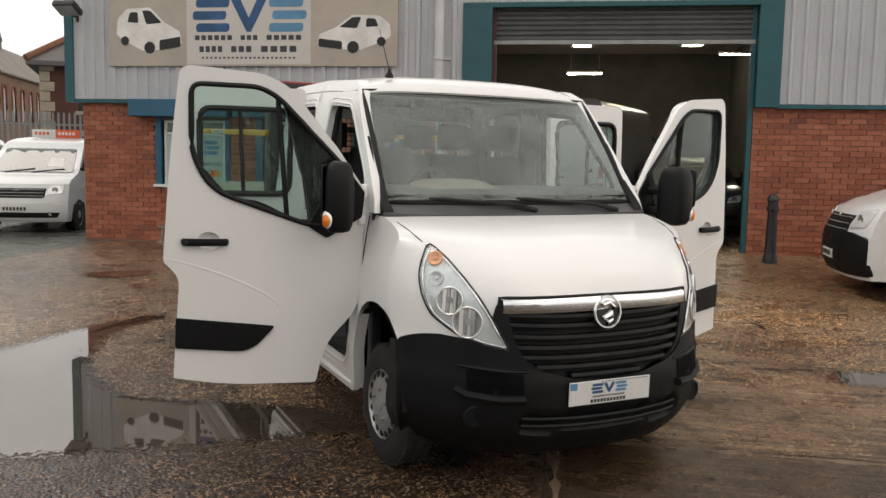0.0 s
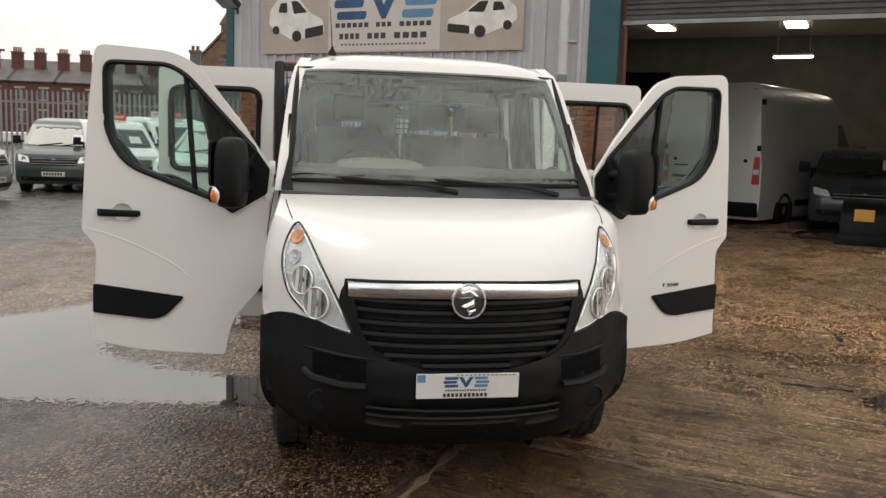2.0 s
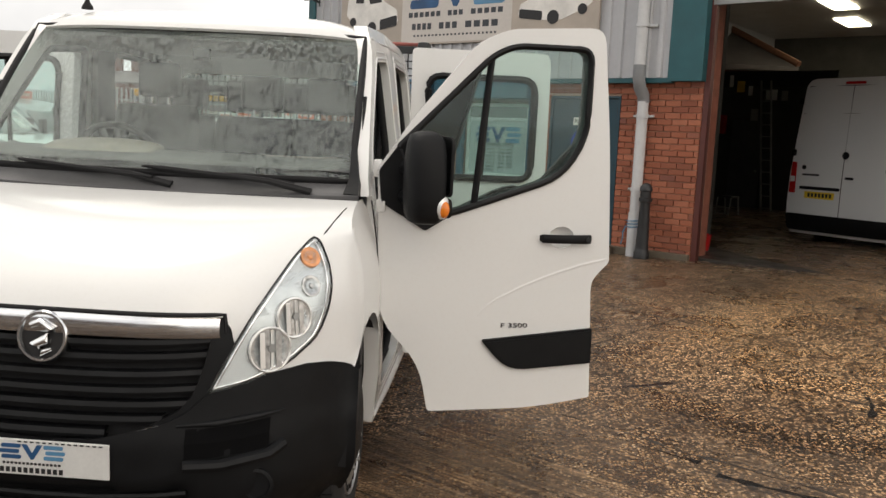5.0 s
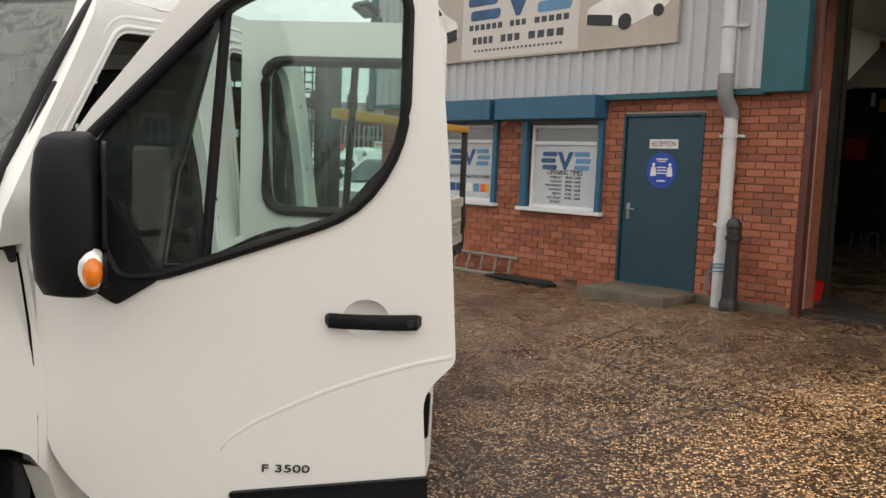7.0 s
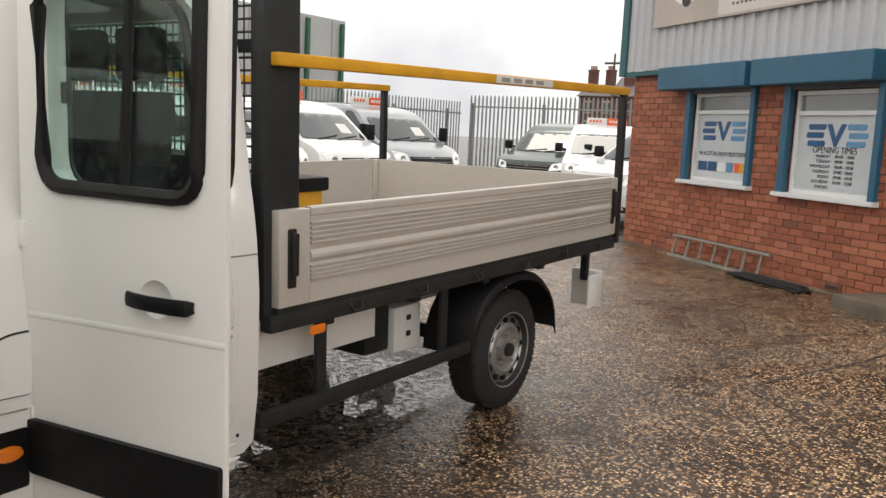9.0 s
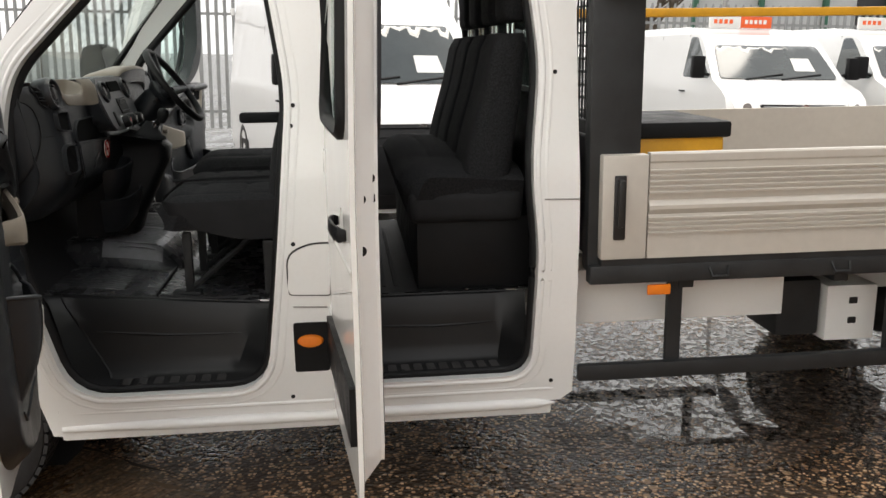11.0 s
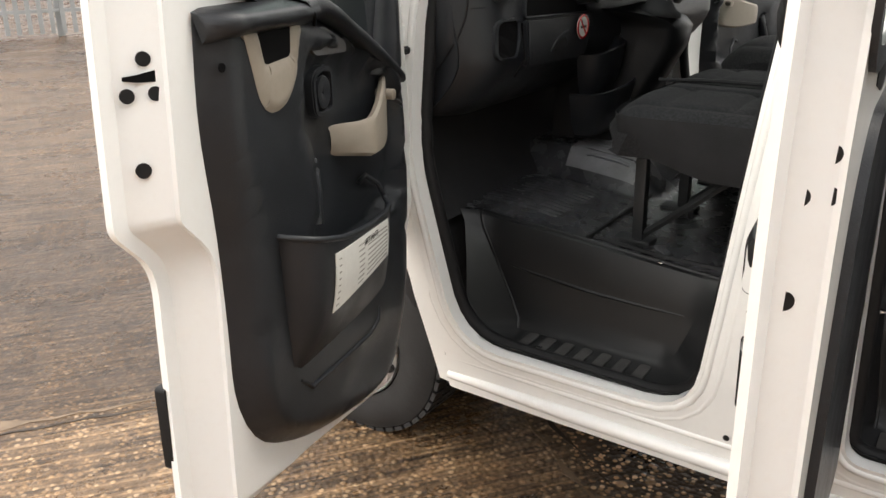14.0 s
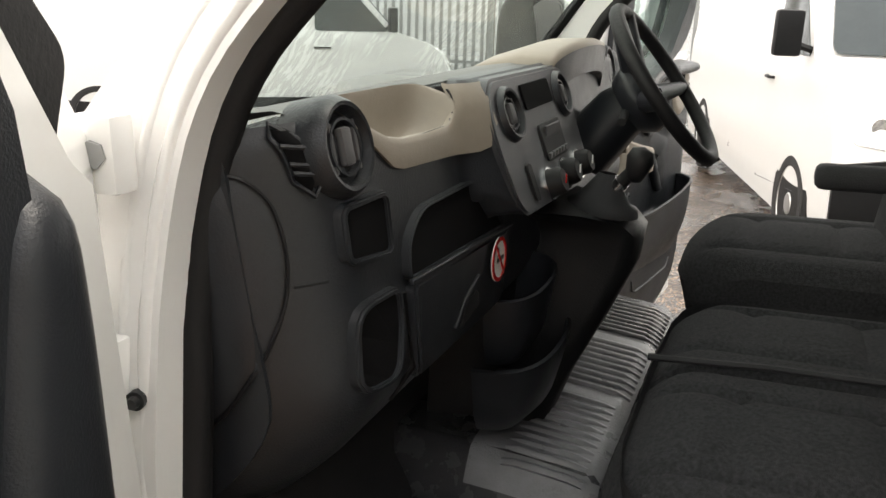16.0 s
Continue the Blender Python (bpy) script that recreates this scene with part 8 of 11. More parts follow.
    bm = bmesh.new()
    tube(bm, [(0.0, 4.85, 0.37), (0.0, 5.05, 0.37), (0.0, 5.14, 0.37), (0.0, 5.3, 0.37)], [0.05, 0.15, 0.16, 0.06], 12)
    tube(bm, [(-0.8, 5.14, 0.365), (0.8, 5.14, 0.365)], 0.045, 10)
    part("rear_axle", bm, M_DARKSTEEL, van, "dark rear axle", 50)
    for s in (-1, 1):
        bm = bmesh.new()
        box(bm, s * 0.78, s * 1.0, 6.275, 6.30, 0.42, 0.67, 0.006)
        box(bm, s * 0.985, s * 1.003, 6.10, 6.28, 0.44, 0.66, 0.004)
        tp = part("tail_plate", bm, M_WHITE, van, "white tail lamp bracket plate", 40)
        bm = bmesh.new()
        box(bm, s * 0.86, s * 0.91, 6.235, 6.274, 0.60, 0.905, 0.005)
        part("tail_bracket", bm, M_DARKSTEEL, tp, "black steel bracket")
        bm = bmesh.new()
        box(bm, s * 0.79, s * 0.97, 6.30, 6.34, 0.50, 0.62, 0.01)
        part("tail_lamp", bm, M_RED, tp, "red tail lamp")
    # yellow crate in the bed
    cr = thing("storage_box", VAN @ Matrix.Translation((0.42, 3.62, 0.934)), "yellow plastic box with a black lid in the load bed", "storage box")
    part("box_body", boxed(-0.30, 0.30, -0.2, 0.22, 0, 0.40, 0.02), M_YELLOW, cr, smooth=40)
    part("lid", boxed(-0.32, 0.32, -0.22, 0.24, 0.395, 0.46, 0.015), M_PLASTIC, cr, "black lid", 40)


M_DULLRED = simple("faded_red_paint", (0.30, 0.075, 0.06), 0.6, 0, 0.25, 8)
M_PLYBED = simple("worn_load_floor", (0.20, 0.16, 0.12), 0.6, 0, 0.35, 5, 0.3, 60)
M_IRONB = simple("black_painted_steel", (0.014, 0.014, 0.015), 0.4, 0, 0.2, 6)
build_bed()


def build_front_plate():
    pl = part("number_plate", boxed(-0.26, 0.26, -0.026, -0.017, 0.514, 0.641, 0.004), M_PLATE, van, "white dealer plate with a blue band")
    part("plate_band", boxed(-0.256, -0.215, -0.029, -0.0255, 0.60, 0.637), M_INKTEAL, pl, "blue band")
    mk_logo(pl, -0.12, 0.10, 0.572, 0.625, lambda u, w, z: (u, -0.0265 - w, z), 0.002)
    bm = bmesh.new()
    bars(bm, -0.115, 0.095, 0.552, 0.560, 15, lambda u, w, z: (u, -0.0265 - w, z), 0.0015)
    bars(bm, -0.125, 0.105, 0.523, 0.541, 11, lambda u, w, z: (u, -0.0265 - w, z), 0.0015)
    part("plate_print", bm, M_INK, pl, "small dark print bars")
    bm = bmesh.new()
    for k in range(14):
        box(bm, -0.06 + 0.022 * k, -0.048 + 0.022 * k, -0.029, -0.0255, 0.632, 0.636)
    part("plate_dots", bm, M_INK, pl)


def bars(bm, u0, u1, z0, z1, n, place, d, gap=0.35):
    """A row of plain bars in place of writing."""
    w = (u1 - u0) / n
    for k in range(n):
        a, b = u0 + w * k, u0 + w * (k + 1 - gap)
        vs = [bm.verts.new(place(u, q, z)) for q in (0, d) for u, z in ((a, z0), (b, z0), (b, z1), (a, z1))]
        for f in ((0, 1, 2, 3), (4, 5, 6, 7), (0, 1, 5, 4), (1, 2, 6, 5), (2, 3, 7, 6), (3, 0, 4, 7)):
            bm.faces.new([vs[i] for i in f])


def mk_logo(parent, u0, u1, z0, z1, place, d):
    """Dealer mark as plain shapes: banded slabs and a wedge."""
    w, h = u1 - u0, z1 - z0
    for k, c in ((0, u0 + 0.16 * w), (1, u0 + 0.84 * w)):
        bm = bmesh.new()
        for j in range(3):
            za = z0 + h * (0.0 + 0.37 * j)
            sh = (0.03 if j == 1 else -0.0) * w * (1 if k else -1)
            loop = rounded([(c - 0.155 * w + sh, za), (c + 0.155 * w + sh, za), (c + 0.165 * w + sh, za + 0.26 * h), (c - 0.15 * w + sh, za + 0.26 * h)], 0.1 * h, 3)
            plate(bm, [loop], lambda u, v, q: place(u, q, v), d, 0, 10)
        part("logo_slab", bm, M_INKTEAL if k else M_INKBLUE, parent, "blue banded logo shape")
    bm = bmesh.new()
    c = (u0 + u1) / 2
    plate(bm, [[(c - 0.17 * w, z1), (c - 0.08 * w, z1), (c, z0 + 0.42 * h), (c + 0.08 * w, z1), (c + 0.17 * w, z1), (c + 0.02 * w, z0), (c - 0.02 * w, z0)]], lambda u, v, q: place(u, q, v), d, 0, 10)
    part("logo_wedge", bm, M_INKBLUE, parent, "blue wedge logo shape")


build_front_plate()


def build_side_bits():
    # fuel flap, marker plate, strikers and trim round the door openings of the near side
    for s in (-1, 1):
        bm = bmesh.new()
        plate(bm, [rounded([(2.125, 0.54), (2.25, 0.54), (2.25, 0.73), (2.125, 0.73)], 0.01, 2)], lambda u, v, w: (s * (side_x(v) + w), u, v), 0.004, 0.0, 0.3)
        pl = part("marker_plate", bm, M_PLASTIC, van, "black plate with an amber marker")
        bm = bmesh.new()
        lathe(bm, [(0.0, 0.0), (0.0, 0.03), (0.012, 0.026), (0.016, 0)], (s * (side_x(0.66) + 0.003), 2.185, 0.66), (s, 0, 0), 16)
        bmesh.ops.scale(bm, vec=(1, 1.6, 0.8), space=Matrix.Translation((0, -2.185, -0.66)), verts=bm.verts[:])
        part("marker_lamp", bm, M_ORANGE, pl, "amber side marker", 50)
        for y, z in ((2.145, 1.31), (3.045, 1.32)):
            bm = bmesh.new()
            x = side_x(z) - 0.035
            tube(bm, [(s * x, y, z - 0.016), (s * x, y - 0.024, z - 0.012), (s * x, y - 0.024, z + 0.012), (s * x, y, z + 0.016)], 0.004, 6)
            box(bm, s * (x - 0.016), s * (x + 0.016), y - 0.002, y + 0.005, z - 0.03, z + 0.03, 0.002)
            part("door_striker", bm, M_GALV, van, "steel door striker", 40)
        if s > 0:
            lp = rounded([(2.118, 0.838), (2.262, 0.832), (2.268, 1.018), (2.20, 1.018), (2.118, 0.985)], [0.015, 0.01, 0.01, 0.05, 0.05], 4)
            bm = bmesh.new()
            plate(bm, [grown(lp, 0.006)], lambda u, v, w: (s * (side_x(v) + w), u, v), 0.001, -0.004, 0.3)
            fg = part("flap_gap", bm, M_RUBBER, van, "dark gap round the fuel flap")
            bm = bmesh.new()
            plate(bm, [lp], lambda u, v, w: (s * (side_x(v) + w), u, v), 0.009, -0.002, 0.3)
            part("fuel_flap", bm, M_WHITE, van, "closed white fuel flap", 40)
        bm = bmesh.new()
        tube(bm, [(s * (side_x(1.15) + 0.001), 3.045, 1.15), (s * (side_x(1.15) + 0.001), 3.172, 1.148)], 0.003, 5)
        part("panel_joint", bm, M_GREYPRINT, van)
        bm = bmesh.new()
        tube(bm, [(s * (side_x(0.8) + 0.001), 2.13, 0.79), (s * (side_x(0.8) + 0.001), 2.25, 0.785)], 0.003, 5)
        part("panel_joint", bm, M_GREYPRINT, van)
        for y, z in ((2.15, 1.43), (2.16, 1.50), (2.11, 0.44), (3.09, 1.6), (3.1, 1.9), (3.08, 0.45), (2.14, 1.02)):
            part("plug", disc(bmesh.new(), (s * (side_x(z) - 0.002), y, z), (s, 0, 0), 0.008, 0.004, 10), M_RUBBER, van, "black rubber plug")
        # rolled lips of the door openings and of the sill
        for loop in (AP_FRONT, AP_REAR):
            bm = bmesh.new()
            tube(bm, [(s * (side_x(v) - 0.006), u, v) for u, v in grown(loop, 0.018)], 0.011, 8, True)
            tube(bm, [(s * (side_x(v) - 0.012), u, v) for u, v in grown(loop, 0.048)], 0.014, 8, True)
            part("opening_lip", bm, M_WHITE, van, "rolled white lip of the door opening", 60)
        bm = bmesh.new()
        tube(bm, [(s * (side_x(0.36) + 0.001), y, 0.355) for y in (1.28, 1.7, 2.2, 2.7, 3.03, 3.10)], [0.012, 0.022, 0.022, 0.022, 0.02, 0.004], 8)
        tube(bm, [(s * (side_x(0.42) - 0.006), y, 0.415) for y in (1.30, 1.7, 2.2, 2.7, 3.06, 3.13)], [0.006, 0.01, 0.01, 0.01, 0.009, 0.002], 8)
        part("sill_roll", bm, M_WHITE, van, "rolled sill edge", 60)
        # upper hinge, door check strap and cable sleeve at the front pillar
        bm = bmesh.new()
        box(bm, s * 0.965, s * 1.0, 1.12, 1.175, 1.52, 1.60, 0.008)
        part("pillar_hinge", bm, M_WHITE, van, "white door hinge bracket", 40)
        bm = bmesh.new()
        box(bm, s * 0.985, s * 1.03, 1.085, 1.125, 1.365, 1.425, 0.012)
        part("pillar_hinge", bm, M_WHITE, van, "white door hinge bracket", 40)
        part("hinge_bolt", disc(bmesh.new(), (s * 0.999, 1.152, 1.562), (s, 0.3, 0), 0.014, 0.008, 6), M_GALV, van, "steel hinge bolt")
        part("pillar_hole", disc(bmesh.new(), (s * (side_x(1.075) + 0.001), 1.174, 1.075), (s, 0.2, 0), 0.011, 0.002, 14), M_RUBBER, van, "dark pillar hole")
        bm = bmesh.new()
        tube(bm, [(s * 0.99, 1.165, 1.30), (s * 1.03, 1.14, 1.292), (s * 1.07, 1.135, 1.283)], 0.006, 6)
        lathe(bm, [(0, 0.011), (0.010, 0.011), (0.010, 0.007), (0.018, 0.006), (0.018, 0)], (s * 0.99, 1.168, 1.30), (s, 0.2, 0), 14)
        part("check_strap", bm, M_DARKSTEEL, van, "steel door check strap", 50)
        bm = bmesh.new()
        tube(bm, [(s * (0.965 + 0.007 * k), 1.118 + 0.002 * k, 1.212) for k in range(8)], [0.026 if k % 2 else 0.021 for k in range(8)], 12)
        part("cable_sleeve", bm, M_RUBBER, van, "black ribbed cable sleeve", 40)


build_side_bits()

# ---- details of the workshop front ----
def bx(name, u0, u1, y0, y1, z0, z1, mat, parent, label="", bev=0.0):
    return part(name, boxed(u0, u1, y0, y1, z0, z1, bev), mat, parent, label)


def on_wall(y):
    return lambda u, w, z: (u, y - w, z)


def wall_text(text, u, y, z, size, mat, parent, width=None, align="CENTER"):
    return lettering(text, size, mat, Matrix.Translation((u, y, z)) @ Matrix.Rotation(radians(90), 4, "X"), parent, "printed_words", 0.001, align, 0.0, "", width)


def build_window(name, u0, u1, z0, z1, side_lo, side_hi, box0, box1, cards):
    w = bx(name, u0, u0 + 0.05, 0.10, 0.17, z0, z1, M_UPVC, workshop, "white framed window with printed film under a blue shutter box", 0.006)
    for a, b, c, d in ((u1 - 0.05, u1, z0, z1), (u0 + 0.05, u1 - 0.05, z0, z0 + 0.05), (u0 + 0.05, u1 - 0.05, z1 - 0.05, z1), (u0 + 0.05, u1 - 0.05, z1 - 0.27, z1 - 0.22)):
        bx("window_frame", a, b, 0.10, 0.17, c, d, M_UPVC, w, "", 0.006)
    bx("top_pane", u0 + 0.05, u1 - 0.05, 0.135, 0.145, z1 - 0.22, z1 - 0.05, M_WINDARK, w, "dark reflecting top light")
    film = bx("pane", u0 + 0.05, u1 - 0.05, 0.135, 0.145, z0 + 0.05, z1 - 0.27, M_WINFILM, w, "pale printed window film")
    bx("sill", u0 - 0.16, u1 + 0.13, -0.02, 0.14, z0 - 0.05, z0, M_UPVC, w, "white window sill", 0.008)
    um = (u0 + u1) / 2
    mk_logo(film, um - 0.41, um + 0.41, z1 - 0.60, z1 - 0.36, on_wall(0.134), 0.003)
    if cards:
        wall_text("WE ACCEPT ALL MAJOR CREDIT CARDS", um, 0.132, z0 + 0.36, 0.075, M_INK, film, 0.92)
        for k, (mt, a, b) in enumerate(((M_INKBLUE, -0.46, -0.28), (M_INKBLUE, -0.26, -0.08), (M_PLATE, -0.06, 0.10), (M_INKTEAL, 0.12, 0.24), (M_ROOFSIGN, 0.27, 0.36), (M_YELLOW, 0.37, 0.44))):
            bx("card_block", um + a, um + b, 0.129, 0.1345, z0 + 0.14, z0 + 0.26, mt, film, "coloured card emblem")
    else:
        wall_text("OPENING TIMES", um, 0.132, z0 + 0.49, 0.10, M_INK, film, 0.62)
        for k, (d, h) in enumerate((("MONDAY", "09:00 - 18:00"), ("TUESDAY", "09:00 - 18:00"), ("WEDNESDAY", "09:00 - 18:00"), ("THURSDAY", "09:00 - 18:00"), ("FRIDAY", "09:00 - 18:00"), ("SATURDAY", "09:00 - 18:00"), ("SUNDAY", "10:00 - 16:00"))):
            z = z0 + 0.425 - 0.055 * k
            wall_text(d, um - 0.04, 0.132, z, 0.05, M_INK, film, None, "RIGHT")
            if d != "SUNDAY":
                wall_text(h, um + 0.02, 0.132, z, 0.05, M_INK, film, None, "LEFT")
    # shutter box and guides
    sb = bx("shutter_box", box0, box1, -0.19, 0.09, 2.44, 2.735, M_SHUTBOX, workshop, "blue roller shutter box", 0.012)
    for u, b in ((u0 - 0.13, u0 - 0.03), (u1 + 0.02, u1 + 0.10)):
        bx("shutter_guide", u, b, 0.02, 0.095, z0 - 0.04, 2.445, M_SHUTBOX, sb, "blue shutter guide rail", 0.006)
    bx("shutter_edge", u0 - 0.03, u1 + 0.02, 0.04, 0.08, 2.39, 2.445, M_SHUTTER, sb, "grey bottom bar of the raised shutter")


M_WINDARK = simple("dark_window_pane", (0.16, 0.17, 0.17), 0.08, 0, 0.1, 4, coat=0.8)
build_window("window_1", 1.62, 2.76, 1.27, 2.40, 0, 0, 1.10, 2.90, True)
build_window("window_2", 3.48, 4.66, 1.25, 2.38, 0, 0, 3.00, 4.78, False)


def build_reception_door():
    d = bx("door_1", 5.08, 6.14, 0.10, 0.15, 0.40, 2.46, M_TEALDOOR, workshop, "closed dark teal steel reception door", 0.005)
    for a, b, c, e in ((5.04, 5.075, 0.36, 2.50), (6.145, 6.18, 0.36, 2.50), (5.075, 6.145, 2.465, 2.50)):
        bx("door_frame", a, b, 0.07, 0.2, c, e, M_TEALDOOR, d, "teal door frame", 0.004)
    bm = bmesh.new()
    for z in (0.65, 1.45, 2.25):
        tube(bm, [(6.14, 0.09, z), (6.14, 0.09, z + 0.1)], 0.01, 8)
    part("hinge", bm, M_DARKSTEEL, d, smooth=50)
    bm = bmesh.new()
    box(bm, 5.145, 5.195, 0.09, 0.10, 1.20, 1.40, 0.003)
    tube(bm, [(5.17, 0.09, 1.33), (5.17, 0.045, 1.33), (5.21, 0.04, 1.33), (5.30, 0.042, 1.325)], 0.011, 8)
    part("lever_handle", bm, M_GALV, d, "steel lever handle and plate", 50)
    s = bx("door_sign", 5.43, 5.83, 0.092, 0.0995, 2.08, 2.19, M_PLATE, d, "white reception sign")
    wall_text("RECEPTION", 5.63, 0.0905, 2.133, 0.085, M_INK, s, 0.34)
    st = part("round_sticker", disc(bmesh.new(), (5.62, 0.0995, 1.82), (0, -1, 0), 0.215, 0.004, 40), M_STICKER, d, "round blue notice sticker")
    bm = bmesh.new()
    for u in (-0.115, 0.115):
        disc(bm, (5.62 + u, 0.0955, 1.885), (0, -1, 0), 0.022, 0.002, 14)
        plate(bm, [rounded([(5.62 + u - 0.045, 1.745), (5.62 + u + 0.045, 1.745), (5.62 + u + 0.03, 1.86), (5.62 + u - 0.03, 1.86)], 0.02, 3)], lambda a, b, w: (a, 0.0955 - w, b), 0.002, 0, 5)
    for k in range(3):
        box(bm, 5.555, 5.685, 0.0935, 0.0955, 1.775 + 0.035 * k, 1.79 + 0.035 * k)
    box(bm, 5.54, 5.70, 0.0935, 0.0955, 1.945, 1.96)
    box(bm, 5.56, 5.68, 0.0935, 0.0955, 1.92, 1.932)
    box(bm, 5.56, 5.68, 0.0935, 0.0955, 1.68, 1.70)
    part("sticker_print", bm, M_PLATE, st, "white print shapes")
    bm = bmesh.new()
    box(bm, 5.02, 6.24, -0.62, 0.1, 0.05, 0.395, 0.03)
    step = tagged(part("door_step", bm, M_STONE, None, "", 40), "damp mossy concrete door step", "step")
    step.matrix_world = B_M
    bm = bmesh.new()
    box(bm, 5.03, 6.22, 0.07, 0.2, 0.3, 0.405, 0.004)
    part("threshold", bm, M_STONE, d)


M_STICKER = simple("blue_sticker", (0.01, 0.06, 0.38), 0.3, 0, 0.08, 6)
build_reception_door()


def build_pipe():
    p = thing("downpipe", B_M @ Matrix.Translation((6.53, 0, 0)), "white plastic downpipe with a grey bend", "drainpipe")
    bm = bmesh.new()
    tube(bm, [(0, -0.13, ROOF_Z - 0.3), (0, -0.13, 2.86)], 0.075, 16)
    part("upper_pipe", bm, M_PIPE, p, smooth=50)
    bm = bmesh.new()
    tube(bm, [(0, -0.13, 2.90), (0, -0.13, 2.72), (0.01, -0.10, 2.60), (0.02, 0.0, 2.5), (0.03, 0.01, 2.40)], 0.085, 16)
    part("swan_neck", bm, M_PIPEGREY, p, "grey offset bend", 50)
    bm = bmesh.new()
    tube(bm, [(0.03, -0.005, 2.42), (0.03, -0.005, 0.88)], 0.075, 16)
    part("middle_pipe", bm, M_PIPE, p, smooth=50)
    bm = bmesh.new()
    tube(bm, [(0.03, -0.005, 0.90), (0.03, -0.005, 0.25)], 0.088, 16)
    part("lower_pipe", bm, M_PIPE, p, "dirty white lower pipe", 50)
    for z in (2.2, 1.2, 3.4, 4.4):
        bm = bmesh.new()
        lathe(bm, [(0, 0.078), (0, 0.088), (0.05, 0.088), (0.05, 0.078)], (0.03 if z < 2.5 else 0, -0.005 if z < 2.5 else -0.13, z), (0, 0, 1), 16)
        box(bm, -0.12, 0.18, 0.02 if z < 2.5 else -0.05, 0.06, z + 0.01, z + 0.04, 0.004)
        part("pipe_clip", bm, M_PIPE, p, smooth=50)
    bm = bmesh.new()
    pts = [(0.03 + 0.1 * math.cos(a * 0.9), -0.005 - 0.1 * math.sin(a * 0.9), 0.80 - 0.006 * a) for a in range(22)]
    tube(bm, pts, 0.008, 6)
    tube(bm, [(-0.07, -0.05, 0.72), (-0.1, -0.07, 0.62), (-0.09, -0.08, 0.55), (-0.12, -0.07, 0.45)], 0.008, 6)
    part("blue_rope", bm, M_ROPE, p, "pale blue rope tied round it", 60)
    bx("cover_strip", 6.39, 6.46, -0.052, 0.0, 2.745, ROOF_Z - 0.02, M_CLAD, workshop, "", 0.004)


M_ROPE = simple("blue_rope", (0.10, 0.26, 0.42), 0.8, 0, 0.25, 20, 0.5, 200)
build_pipe()


def build_bollard(x, y, h):
    z = yard_z(x, y)
    b = thing("bollard", Matrix.Translation((x, y, z - 0.02)), "black cast iron bollard with a domed top", "bollard", "bollards by the door")
    bm = bmesh.new()
    lathe(bm, [(0, 0), (0, 0.105), (0.10, 0.105), (0.13, 0.09), (0.16, 0.085), (h - 0.30, 0.068), (h - 0.26, 0.07), (h - 0.25, 0.088), (h - 0.21, 0.088), (h - 0.20, 0.072),
               (h - 0.12, 0.072), (h - 0.11, 0.085), (h - 0.08, 0.085), (h - 0.05, 0.074), (h - 0.015, 0.045), (h, 0)], (0, 0, 0), (0, 0, 1), 20)
    part("bollard_post", bm, M_IRON, b, "", 35)
    return b


build_bollard(3.52, 9.05, 1.05)
build_bollard(7.21, 5.73, 1.05)


